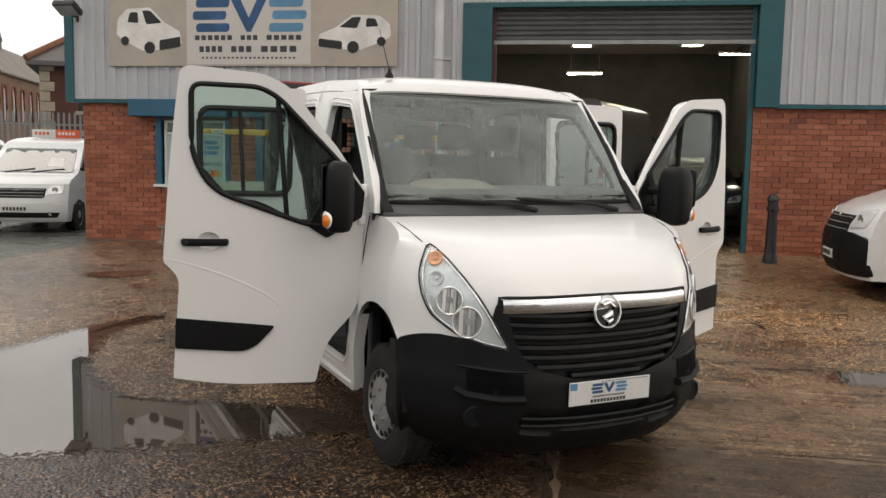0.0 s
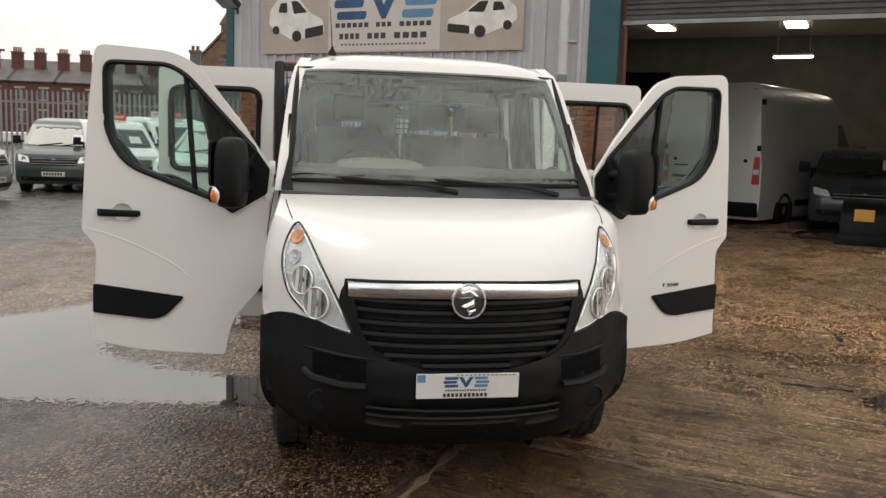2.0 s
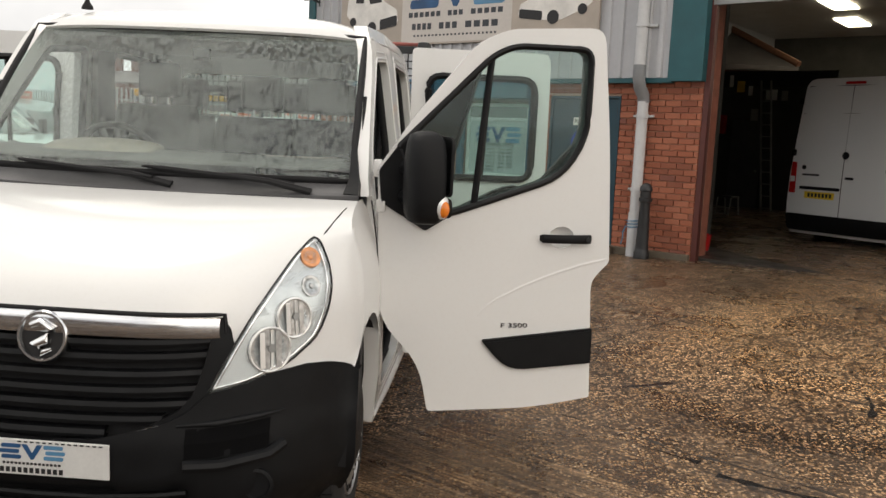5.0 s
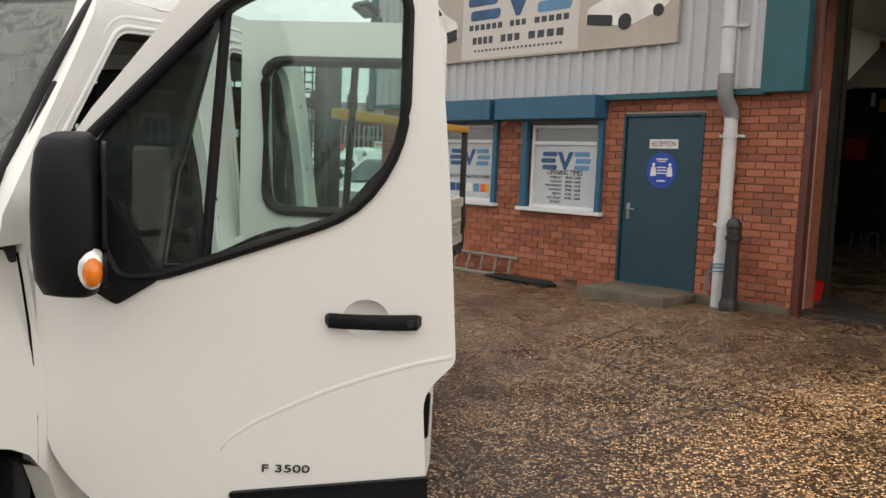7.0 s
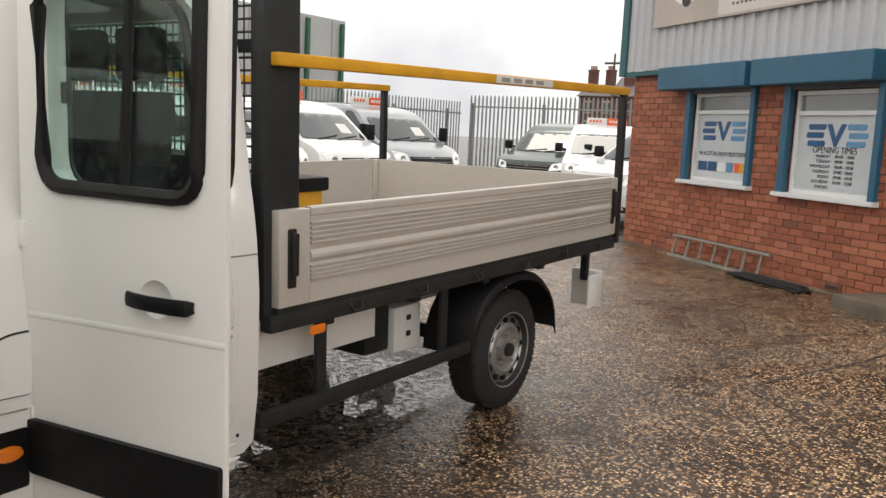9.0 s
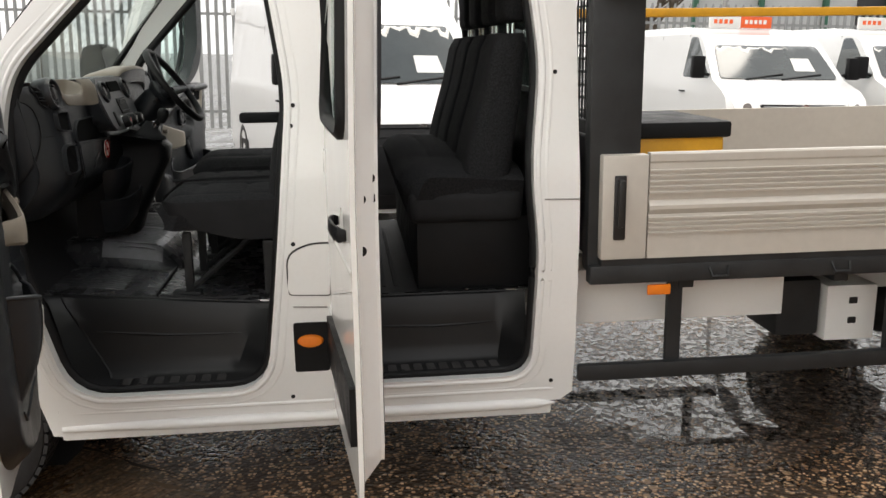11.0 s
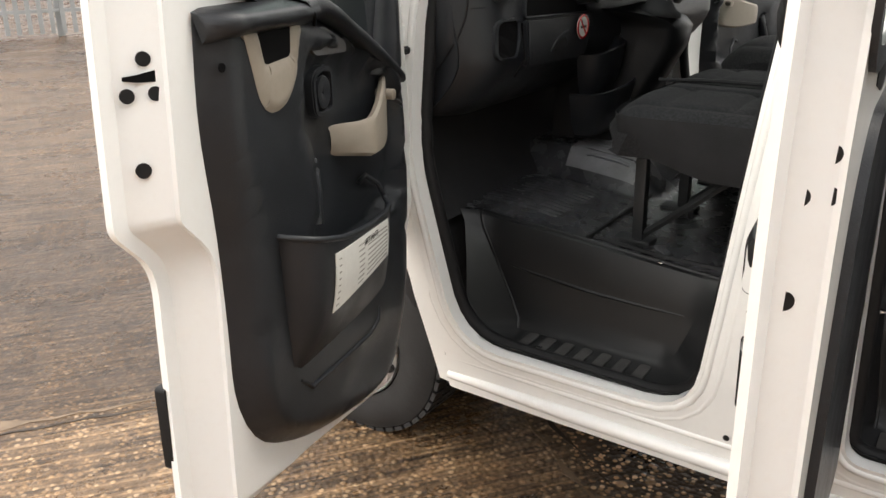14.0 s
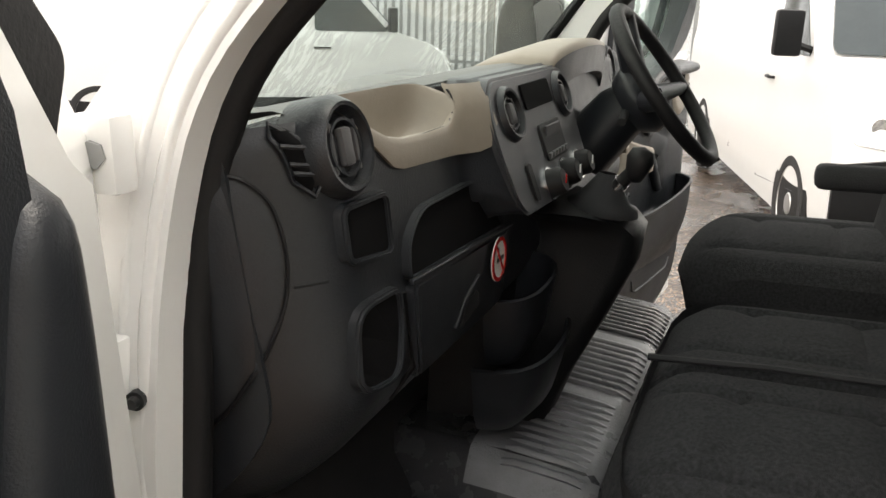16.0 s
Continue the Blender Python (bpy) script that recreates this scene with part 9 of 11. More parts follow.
def build_sign():
    s = thing("sign_board", B_M @ Matrix.Translation((0, -0.05, 0)), "cream dealer sign board with two white van pictures", "sign")
    part("board", boxed(0.72, 5.83, -0.03, 0.015, 3.30, 4.62, 0.006), M_SIGNBACK, s, "cream printed board")
    part("board_middle", boxed(2.15, 4.35, -0.033, -0.0295, 3.33, 4.59), M_SIGNLITE, s, "white middle of the print")
    mk_logo(s, 2.31, 4.22, 3.87, 4.42, on_wall(-0.033), 0.004)
    pl = on_wall(-0.033)
    for u0, u1, z0, z1, n, gap in ((2.30, 3.00, 3.735, 3.815, 6, 0.3), (3.12, 3.45, 3.735, 3.815, 3, 0.3), (3.58, 4.22, 3.735, 3.815, 5, 0.3), (2.38, 2.82, 3.535, 3.635, 4, 0.3), (2.95, 3.35, 3.535, 3.635, 3, 0.3), (3.48, 4.15, 3.535, 3.635, 4, 0.3), (2.42, 4.12, 3.425, 3.455, 22, 0.5)):
        for k in range(n):
            w = (u1 - u0) / n
            bm = bmesh.new()
            bars(bm, u0 + w * k, u0 + w * (k + 1), z0, z1, 1, pl, 0.003, gap)
            part("print_bar", bm, M_GREYPRINTD, s)
    # the two pictured vans as flat shapes
    for u0, u1, z0, z1, flip in ((0.86, 2.06, 3.52, 4.29, False), (4.46, 5.72, 3.54, 4.14, True)):
        w, h = u1 - u0, z1 - z0

        def P(pts, r=0.03):
            return [rounded([(u0 + w * ((1 - a) if flip else a), z0 + h * b) for a, b in pts], r, 3)]
        for nm, mt, pts, d in (("pictured_van", M_VANPRINT, [(0.0, 0.42), (0.02, 0.75), (0.16, 0.97), (0.52, 1.0), (0.74, 0.66), (0.97, 0.48), (1.0, 0.2), (0.62, 0.06), (0.4, 0.05), (0.08, 0.3)], 0.004),
                               ("pictured_glass", M_INK, [(0.40, 0.93), (0.52, 0.93), (0.70, 0.66), (0.46, 0.63)], 0.006),
                               ("pictured_window", M_INK, [(0.17, 0.68), (0.34, 0.66), (0.33, 0.90), (0.21, 0.89)], 0.006),
                               ("pictured_bumper", M_INK, [(0.66, 0.28), (0.98, 0.36), (0.98, 0.14), (0.66, 0.06)], 0.006)):
            bm = bmesh.new()
            plate(bm, P(pts), lambda a, b, q: (a, -0.0305 - q, b), d, 0, 10)
            part(nm, bm, mt, s)
        for a, b, r in ((0.13, 0.27, 0.075), (0.51, 0.12, 0.10)):
            part("pictured_wheel", disc(bmesh.new(), (u0 + w * ((1 - a) if flip else a), -0.031, z0 + h * b), (0, -1, 0), r, 0.007, 20), M_INK, s)
    f = thing("floodlight", B_M @ Matrix.Translation((0.16, -0.02, 4.12)), "black floodlight tilted down on a wall bracket", "floodlight")
    mm = Matrix.Translation((-0.04, -0.34, 0.12)) @ Matrix.Rotation(radians(-28), 4, "X")
    part("lamp_head", boxed(-0.2, 0.2, -0.16, 0.16, -0.05, 0.06, 0.03, mm), M_IRON, f, "", 40)
    part("lamp_glass", boxed(-0.17, 0.17, -0.13, 0.13, -0.056, -0.045, 0, mm), M_GALV, f, "flat lamp glass")
    bm = bmesh.new()
    tube(bm, [(-0.04, 0.02, 0.0), (-0.04, -0.15, 0.02), (-0.04, -0.3, 0.06)], 0.02, 8)
    box(bm, -0.1, 0.02, 0.0, 0.02, -0.06, 0.06, 0.004)
    part("lamp_bracket", bm, M_IRON, f, smooth=40)


M_VANPRINT = simple("warm_white_print", (0.82, 0.80, 0.76), 0.4, 0, 0.25, 3)
M_GREYPRINTD = simple("charcoal_print", (0.04, 0.045, 0.055), 0.4, 0, 0.1, 8)
build_sign()


def build_wall_clutter():
    # ladder lying on its edge against the wall
    l = thing("ladder", B_M @ Matrix.Translation((2.5, -0.10, 0.24)) @ Matrix.Rotation(radians(-14), 4, "X"), "weathered aluminium ladder lying on edge by the wall", "ladder")
    for z in (0.0, 0.27):
        part("ladder_rail", boxed(-0.95, 0.95, -0.02, 0.02, z, z + 0.035, 0.004), M_OLDALU, l, "", 40)
    for k in range(7):
        x = -0.86 + 0.28 * k
        part("rung", boxed(x - 0.014, x + 0.014, -0.012, 0.012, 0.034, 0.272, 0.003), M_OLDALU, l)
    b = thing("roof_bars", B_M @ Matrix.Translation((3.75, -0.30, yard_z(1, 10.8))), "bundle of black roof bars lying on the ground", "roof bars")
    rnd = random.Random(3)
    for k in range(6):
        dy, rot = 0.045 * k - 0.1, radians(rnd.uniform(-5, 5))
        bm = bmesh.new()
        tube(bm, [(-0.55, dy, 0.045), (0.5, dy + 0.55 * rot, 0.04 + 0.01 * (k % 3)), (0.56, dy + 0.6 * rot, 0.02)], 0.018, 8)
        part("roof_bar", bm, M_PLASTIC, b, "", 50)
    a = part("air_brick", boxed(4.21, 4.43, 0.06, 0.1, 0.27, 0.345, 0.003), M_TERRA, workshop, "terracotta air brick")
    bm = bmesh.new()
    for k in range(6):
        box(bm, 4.23 + 0.033 * k, 4.248 + 0.033 * k, 0.057, 0.061, 0.285, 0.33)
    part("air_slot", bm, M_INK, a)
    # roller shutter and jambs of the big door
    bm = bmesh.new()
    prof = []
    z = 3.73
    while z < 4.23:
        prof += [(0.12, z), (0.10, z + 0.02), (0.10, z + 0.055), (0.12, z + 0.075)]
        z += 0.08
    prof += [(0.14, 4.24), (0.14, 3.73)]
    extrude_x(bm, prof, 7.40, 11.48)
    part("roller_shutter", bm, M_SHUTTER, workshop, "raised grey roller shutter")
    bx("shutter_bar", 7.40, 11.48, 0.085, 0.15, 3.67, 3.735, M_GALV, workshop, "steel bottom bar of the shutter", 0.006)
    for u0, u1 in ((7.365, 7.44), (11.42, 11.495)):
        bx("door_guide", u0, u1, 0.09, 0.2, 0.3, 4.24, M_REDPAINT if u0 < 8 else M_TEAL, workshop, "painted steel door guide", 0.005)
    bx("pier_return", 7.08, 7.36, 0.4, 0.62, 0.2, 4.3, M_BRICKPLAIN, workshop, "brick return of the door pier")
    bx("plinth", 0.08, 4.98, 0.03, 0.1, 0.0, 0.26, M_STONE, workshop, "damp concrete footing", 0.015)
    bx("plinth", 6.24, 7.36, 0.03, 0.1, 0.0, 0.40, M_STONE, workshop, "damp concrete footing", 0.015)


M_OLDALU = simple("dull_dirty_aluminium", (0.24, 0.22, 0.19), 0.6, 0.1, 0.25, 5)
M_TERRA = simple("terracotta", (0.22, 0.10, 0.06), 0.8, 0, 0.2, 10, 0.3, 60)
M_REDPAINT = simple("red_oxide_steel", (0.10, 0.026, 0.02), 0.5, 0, 0.25, 5, 0.1, 40)
# red brick tone darkened: the return's shade is put into the colour
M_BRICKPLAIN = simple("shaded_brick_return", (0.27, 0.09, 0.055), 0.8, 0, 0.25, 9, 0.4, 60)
build_wall_clutter()


def build_inside():
    """Inside the workshop: lights, walls' clutter and parked things seen through the big door."""
    for u, y, z in ((8.76, 17.65, 4.95), (13.2, 12.0, 4.95)):
        lt = thing("strip_light", B_M @ Matrix.Translation((u, y, z)), "hanging fluorescent strip light", "strip light")
        part("light_body", boxed(-0.62, 0.62, -0.06, 0.06, 0.02, 0.09, 0.01), M_UPVC, lt)
        bm = bmesh.new()
        tube(bm, [(-0.6, 0, 0), (0.6, 0, 0)], 0.018, 8)
        part("light_tube", bm, M_TUBE, lt, "glowing tube", 50)
        bm = bmesh.new()
        tube(bm, [(-0.5, 0, 0.08), (-0.5, 0, ROOF_Z - z)], 0.006, 6)
        tube(bm, [(0.5, 0, 0.08), (0.5, 0, ROOF_Z - z)], 0.006, 6)
        part("light_chain", bm, M_GALV, lt)
    for k, (u, y) in enumerate(((3.9, 20.2), (4.4, 16.6), (8.6, 20.3), (8.8, 16.2), (12.8, 20.2), (12.8, 15.0))):
        bx("rooflight", u - 0.35, u + 0.35, y - 0.9, y + 0.9, ROOF_Z - 0.05, ROOF_Z - 0.012, M_ROOFLIGHT, workshop, "yellowed translucent rooflight")
    for y in (3.0, 7.5, 12.0, 16.5):
        bx("roof_beam", 7.26, 14.6, y - 0.08, y + 0.08, ROOF_Z - 0.42, ROOF_Z - 0.06, M_DARKSTEEL, workshop, "dark steel roof beam")
    # stool
    st = thing("stool", B_M @ Matrix.Translation((4.80, 8.1, 0.36)) @ Matrix.Rotation(radians(-18), 4, "Z"), "small steel step stool", "stool")
    part("seat", boxed(-0.2, 0.2, -0.14, 0.14, 0.48, 0.52, 0.01), M_DARKSTEEL, st)
    for x in (-0.18, 0.18):
        for y in (-0.12, 0.12):
            bm = bmesh.new()
            tube(bm, [(x, y * 1.5, 0), (x, y, 0.48)], 0.014, 8)
            part("leg", bm, M_GALV, st, "", 50)
    bm = bmesh.new()
    tube(bm, [(-0.18, -0.17, 0.12), (0.18, -0.17, 0.12)], 0.012, 8)
    tube(bm, [(-0.18, -0.155, 0.26), (0.18, -0.155, 0.26)], 0.012, 8)
    part("footrest", bm, M_GALV, st, "", 50)
    # red tub by the pier
    t = thing("tub", B_M @ Matrix.Translation((7.05, 1.2, 0.36)) @ Matrix.Scale(0.9, 4), "small red plastic tub on the floor", "tub")
    bm = bmesh.new()
    lathe(bm, [(0, 0), (0, 0.13), (0.24, 0.17), (0.26, 0.18), (0.26, 0.16), (0.02, 0.12), (0.02, 0)], (0, 0, 0), (0, 0, 1), 18)
    part("tub_body", bm, M_RED, t, "", 40)
    # the partition at the back: a plain door, a red hose box and hanging notices
    dr = tagged(part("inner_door", boxed(3.67, 4.43, 10.95, 10.996, 0.362, 2.68, 0.006), M_TRIM2, None, "", 30), "plain grey door in the dark workshop partition", "door")
    dr.matrix_world = B_M
    part("door_handle", disc(bmesh.new(), (4.36, 10.92, 1.42), (0, 1, 0), 0.03, 0.03, 12), M_GALV, dr, "steel door knob")
    hb = tagged(part("hose_box", boxed(3.08, 3.52, 10.80, 10.996, 2.32, 2.80, 0.02), M_RED, None, "", 30), "red metal hose box on the workshop partition", "hose box")
    hb.matrix_world = B_M
    for k, (u, z, w, h, mt) in enumerate(((3.55, 3.66, 0.10, 0.30, M_PLATE), (3.80, 3.52, 0.20, 0.28, M_PLATEY), (4.05, 3.42, 0.11, 0.24, M_PLATE), (4.58, 3.32, 0.28, 0.26, M_PLATE), (4.90, 3.30, 0.16, 0.24, M_GREYPRINT), (4.20, 2.80, 0.18, 0.34, M_GREYPRINT))):
        nt = tagged(part("notice", boxed(-w / 2, w / 2, 0, 0.01, -h / 2, h / 2, 0.002), mt, None), "pale paper notice hung up in the dark workshop", "notice", "workshop notices")
        nt.matrix_world = B_M @ Matrix.Translation((u, 10.98, z))
    bx("notice_rail", 0.3, 6.1, 10.99, 11.05, 3.5, 3.9, M_DARKSTEEL, workshop, "dark steel fascia over the partition")
    ld = thing("ladder", B_M @ Matrix.Translation((4.45, 10.9, 0.36)), "aluminium ladder leaning on the partition", "ladder")
    for x in (-0.12, 0.12):
        bm = bmesh.new()
        tube(bm, [(x + 0.55, -0.8, 0.0), (x, 0.0, 3.3)], 0.025, 8)
        part("ladder_rail", bm, M_GALV, ld, "", 50)
    for k in range(11):
        f = (k + 0.7) / 11.5
        bm = bmesh.new()
        tube(bm, [(-0.12 + 0.55 * (1 - f), -0.8 * (1 - f), 3.3 * f), (0.12 + 0.55 * (1 - f), -0.8 * (1 - f), 3.3 * f)], 0.014, 6)
        part("rung", bm, M_GALV, ld, "", 50)
    hz = thing("hose", Matrix.Translation((8.0, 8.6, 0.0)), "black hose lying in loops on the ground", "hose")
    bm = bmesh.new()
    pts = []
    for k in range(60):
        a = k * 0.28
        r = 0.5 + 0.15 * math.sin(k * 0.13)
        x, y = r * math.cos(a) * 1.2, r * math.sin(a)
        pts.append((x, y, yard_z(8.0 + x, 8.6 + y) + 0.02 + 0.0006 * k))
    tube(bm, pts, 0.013, 6)
    part("hose_coil", bm, M_RUBBER, hz, "", 60)


def glow(name, col, strength):
    m, nt, b = mat_base(name, 0.5)
    b.inputs["Base Color"].default_value = (*col, 1)
    b.inputs["Emission Color"].default_value = (*col, 1)
    b.inputs["Emission Strength"].default_value = strength
    return m


M_TUBE = glow("fluorescent_tube", (1.0, 0.97, 0.88), 200.0)
M_ROOFLIGHT = glow("yellowed_rooflight", (0.9, 0.84, 0.66), 9.0)
build_inside()

# ---- parked vehicles ----
# front line by height: (height, how far back, sweep of the corners); half width by height
SHAPES = {
    "small": dict(L=4.45, W=1.80, H=1.84, front=[(0.20, 0.10, 0.20), (0.35, 0.02, 0.20), (0.6, 0.0, 0.20), (0.75, 0.04, 0.20), (0.92, 0.10, 0.20), (1.0, 0.30, 0.14), (1.07, 0.62, 0.08), (1.12, 0.88, 0.04), (1.2, 0.98, 0.06), (1.65, 1.58, 0.06), (1.74, 1.78, 0.05), (1.80, 2.15, 0.03), (1.84, 2.6, 0.0)],
                  wheel=(0.88, 3.55, 0.31), screen=(1.14, 1.60), lamp=(0.70, 0.92), grille=(0.66, 0.84), belt=1.12),
    "mid": dict(L=5.0, W=1.95, H=1.98, front=[(0.22, 0.08, 0.22), (0.4, 0.0, 0.22), (0.65, 0.0, 0.22), (0.85, 0.05, 0.22), (1.02, 0.15, 0.20), (1.12, 0.36, 0.12), (1.2, 0.66, 0.06), (1.25, 0.80, 0.06), (1.78, 1.42, 0.07), (1.86, 1.62, 0.05), (1.94, 2.0, 0.03), (1.98, 2.5, 0.0)],
                wheel=(0.95, 4.05, 0.33), screen=(1.27, 1.71), lamp=(0.78, 1.06), grille=(0.74, 0.96), belt=1.22),
    "large": dict(L=5.7, W=2.0, H=2.55, front=[(0.25, 0.08, 0.20), (0.4, 0.0, 0.20), (0.7, 0.0, 0.20), (0.9, 0.05, 0.2), (1.08, 0.16, 0.18), (1.2, 0.40, 0.1), (1.3, 0.75, 0.06), (1.35, 0.90, 0.06), (1.95, 1.45, 0.07), (2.1, 1.62, 0.06), (2.35, 1.9, 0.05), (2.5, 2.3, 0.03), (2.55, 2.9, 0.0)],
                  wheel=(1.0, 4.5, 0.35), screen=(1.37, 1.95), lamp=(0.85, 1.15), grille=(0.78, 1.02), belt=1.3),
    "tall": dict(L=5.9, W=1.99, H=2.68, front=[(0.25, 0.08, 0.20), (0.4, 0.0, 0.20), (0.7, 0.0, 0.20), (0.9, 0.05, 0.2), (1.08, 0.16, 0.18), (1.2, 0.40, 0.1), (1.3, 0.75, 0.06), (1.35, 0.90, 0.06), (1.95, 1.45, 0.07), (2.1, 1.62, 0.06), (2.35, 1.9, 0.05), (2.6, 2.3, 0.03), (2.68, 2.9, 0.0)],
                 wheel=(1.0, 4.7, 0.35), screen=(1.37, 1.95), lamp=(0.85, 1.15), grille=(0.78, 1.02), belt=1.3),
    "car": dict(L=4.2, W=1.76, H=1.46, front=[(0.18, 0.10, 0.2), (0.35, 0.02, 0.2), (0.5, 0.0, 0.2), (0.65, 0.06, 0.2), (0.76, 0.18, 0.16), (0.86, 0.55, 0.08), (0.93, 0.95, 0.04), (0.96, 1.05, 0.05), (1.3, 1.68, 0.05), (1.38, 1.9, 0.04), (1.43, 2.3, 0.03), (1.46, 2.6, 0.0)],
                wheel=(0.82, 3.35, 0.31), screen=(0.97, 1.30), lamp=(0.58, 0.76), grille=(0.52, 0.68), belt=0.94),
}


def build_vehicle(name, kind, x, y, rz, paint, label, category, group="", board=None, bumper=None, back=False, dz=0.0, side_glass=False, strip=True, plate_mat=None):
    S = SHAPES[kind]
    L, W, H = S["L"], S["W"], S["H"]
    v = thing(name, pose(x, y, yard_z(x, y) + dz, 0, 0, rz), label, category, group)

    def yf(px, z):
        yc, k = lerp_table(S["front"], z)
        return yc + k * (abs(px) / (W / 2)) ** 3

    def hw(z):
        return W / 2 * lerp_table([(0.2, 0.95), (0.4, 0.985), (0.7, 1.0), (S["belt"] - 0.1, 0.99), (S["belt"] + 0.05, 0.965), (H - 0.12, 0.86), (H - 0.03, 0.80), (H, 0.70)], z)[0]

    def yr(px, z):
        return L - 0.06 * (abs(px) / (W / 2)) ** 6 - (0.22 if kind == "car" else 0.10) * max(0, (z - 0.9) / (H - 0.9)) ** 1.5 - 0.1 * max(0, (0.4 - z) / 0.2)

    # body: plan outlines stacked by height
    bm = bmesh.new()
    zs = sorted({0.2, 0.3, 0.45, 0.6, 0.75, 0.9, S["belt"], H - 0.12, H - 0.06, H - 0.025, H} | {z for z, _, _ in S["front"]} | {S["screen"][0] + 0.12 * k for k in range(1, 4)})
    rows = []
    for z in zs:
        w = hw(z)
        ring = [(w * (i / 12), yf(w * (i / 12), z), z) for i in range(-12, 13)]
        y0 = ring[-1][1]
        y1 = yr(w, z)
        side = [y0 + (y1 - y0) * k / 8 for k in range(1, 8)]
        ring += [(w, q, z) for q in side]
        ring += [(w * (i / 5), yr(w * (i / 5), z), z) for i in range(5, -6, -1)]
        ring += [(-w, q, z) for q in side[::-1]]
        rows.append(ring)
    vs = grid(bm, rows, True)
    bm.faces.new(vs[-1])
    bm.faces.new(vs[0][::-1])
    part("body", bm, paint, v, "", 40)

    def front_panel(nm, pts, mat, d=0.006, r=0.03, lab="", deep=0.03):
        b = bmesh.new()
        plate(b, [rounded(pts, r, 3)], lambda a, c, w: (a, yf(a, c) - w, c), d, -deep, 0.16)
        return part(nm, b, mat, v, lab, 50)

    def side_panel(nm, s, pts, mat, d=0.005, r=0.04, lab=""):
        b = bmesh.new()
        plate(b, [rounded(pts, r, 3)], lambda a, c, w: (s * (hw(c) + w), a, c), d, -0.02, 0.4)
        return part(nm, b, mat, v, lab, 50)

    def rear_panel(nm, pts, mat, d=0.006, r=0.03, lab=""):
        b = bmesh.new()
        plate(b, [rounded(pts, r, 3)], lambda a, c, w: (a, yr(a, c) + w, c), d, -0.02, 0.3)
        return part(nm, b, mat, v, lab, 50)

    hwz = W / 2
    s0, s1 = S["screen"]
    front_panel("windscreen", [(-hwz * 0.86, s0), (hwz * 0.86, s0), (hwz * 0.76, s1), (-hwz * 0.76, s1)], M_DARKGLASS, 0.024, 0.06, "dark reflecting windscreen", 0.004)
    b = bmesh.new()
    for xa, xb in ((-0.5, 0.05), (0.0, 0.6)):
        tube(b, [(xa, yf(xa, s0 - 0.02) - 0.02, s0 - 0.01), (xb, yf(xb, s0 + 0.05) - 0.025, s0 + 0.06)], 0.011, 5)
    part("wiper", b, M_RUBBER, v, "", 50)
    l0, l1 = S["lamp"]
    for s in (-1, 1):
        lp = front_panel("headlamp", [(s * hwz * 0.60, l0 + 0.02), (s * hwz * 0.90, l0 + 0.05), (s * hwz * 0.93, l1), (s * hwz * 0.66, l1 - 0.05)], M_LAMP, 0.014, 0.03, "clear headlamp")
        b = bmesh.new()
        zc = (l0 + l1) / 2
        lathe(b, [(0, 0.055), (-0.012, 0.055), (-0.012, 0.045), (-0.004, 0)], (s * hwz * 0.76, yf(hwz * 0.76, zc) - 0.012, zc), (s * -0.3, 1, 0), 14)
        part("lamp_bowl", b, M_LAMPDARK, lp, "", 50)
    g0, g1 = S["grille"]
    gr = front_panel("grille", [(-hwz * 0.56, g0), (hwz * 0.56, g0), (hwz * 0.60, g1), (-hwz * 0.60, g1)], M_RUBBER, 0.012, 0.03, "black grille")
    b = bmesh.new()
    for k in range(3):
        z = g0 + (g1 - g0) * (k + 0.6) / 3
        tube(b, [(px * hwz * 0.56, yf(px * hwz * 0.56, z) - 0.018, z) for px in (-1, -0.5, 0, 0.5, 1)], 0.008, 6)
    part("grille_bar", b, M_GALV if kind not in ("large", "tall") else M_PLASTIC, gr, "", 50)
    part("badge", disc(bmesh.new(), (0, yf(0, g1) - 0.028, g1 - 0.05), (0, 1, 0), 0.055, 0.02, 18), M_CHROME, gr, "round chrome badge")
    bt = l0 - 0.02 if bumper else 0.56
    bump = front_panel("bumper", [(-hwz * 0.98, 0.24), (hwz * 0.98, 0.24), (hwz * 0.99, bt - 0.06), (hwz * 0.7, bt), (-hwz * 0.7, bt), (-hwz * 0.99, bt - 0.06)], bumper or paint, 0.03, 0.06, "front bumper")
    ik = bmesh.new()
    plate(ik, [rounded([(-hwz * 0.80, 0.285), (hwz * 0.80, 0.285), (hwz * 0.86, 0.385), (-hwz * 0.86, 0.385)], 0.03, 3)], lambda a, c, w: (a, yf(a, c) - w, c), 0.036, 0.02, 0.3)
    part("lower_intake", ik, M_RUBBER, bump)
    plt = front_panel("number_plate", [(-0.26, 0.40), (0.26, 0.40), (0.26, 0.51), (-0.26, 0.51)], plate_mat or M_PLATE, 0.04, 0.005, "white number plate")
    ib = bmesh.new()
    bars(ib, -0.22, 0.22, 0.425, 0.487, 7, lambda a, w, c: (a, yf(a, c) - 0.041 - w, c), 0.002)
    part("plate_bars", ib, M_INK, plt)
    # sides: door glass, joints, wheels, mirrors, rubbing strip
    wf, wr, wrad = S["wheel"]
    bl = S["belt"] + 0.04
    ys = yf(W / 2 * 0.9, bl)
    top = H - (0.16 if kind not in ("large", "tall") else 0.62)
    yt = yf(W / 2 * 0.85, top)
    for s in (-1, 1):
        side_panel("side_window", s, [(ys + 0.12, bl), (ys + 1.05, bl), (ys + 1.05, top), (yt + 0.12, top)], M_DARKGLASS, 0.006, 0.05, "dark door glass")
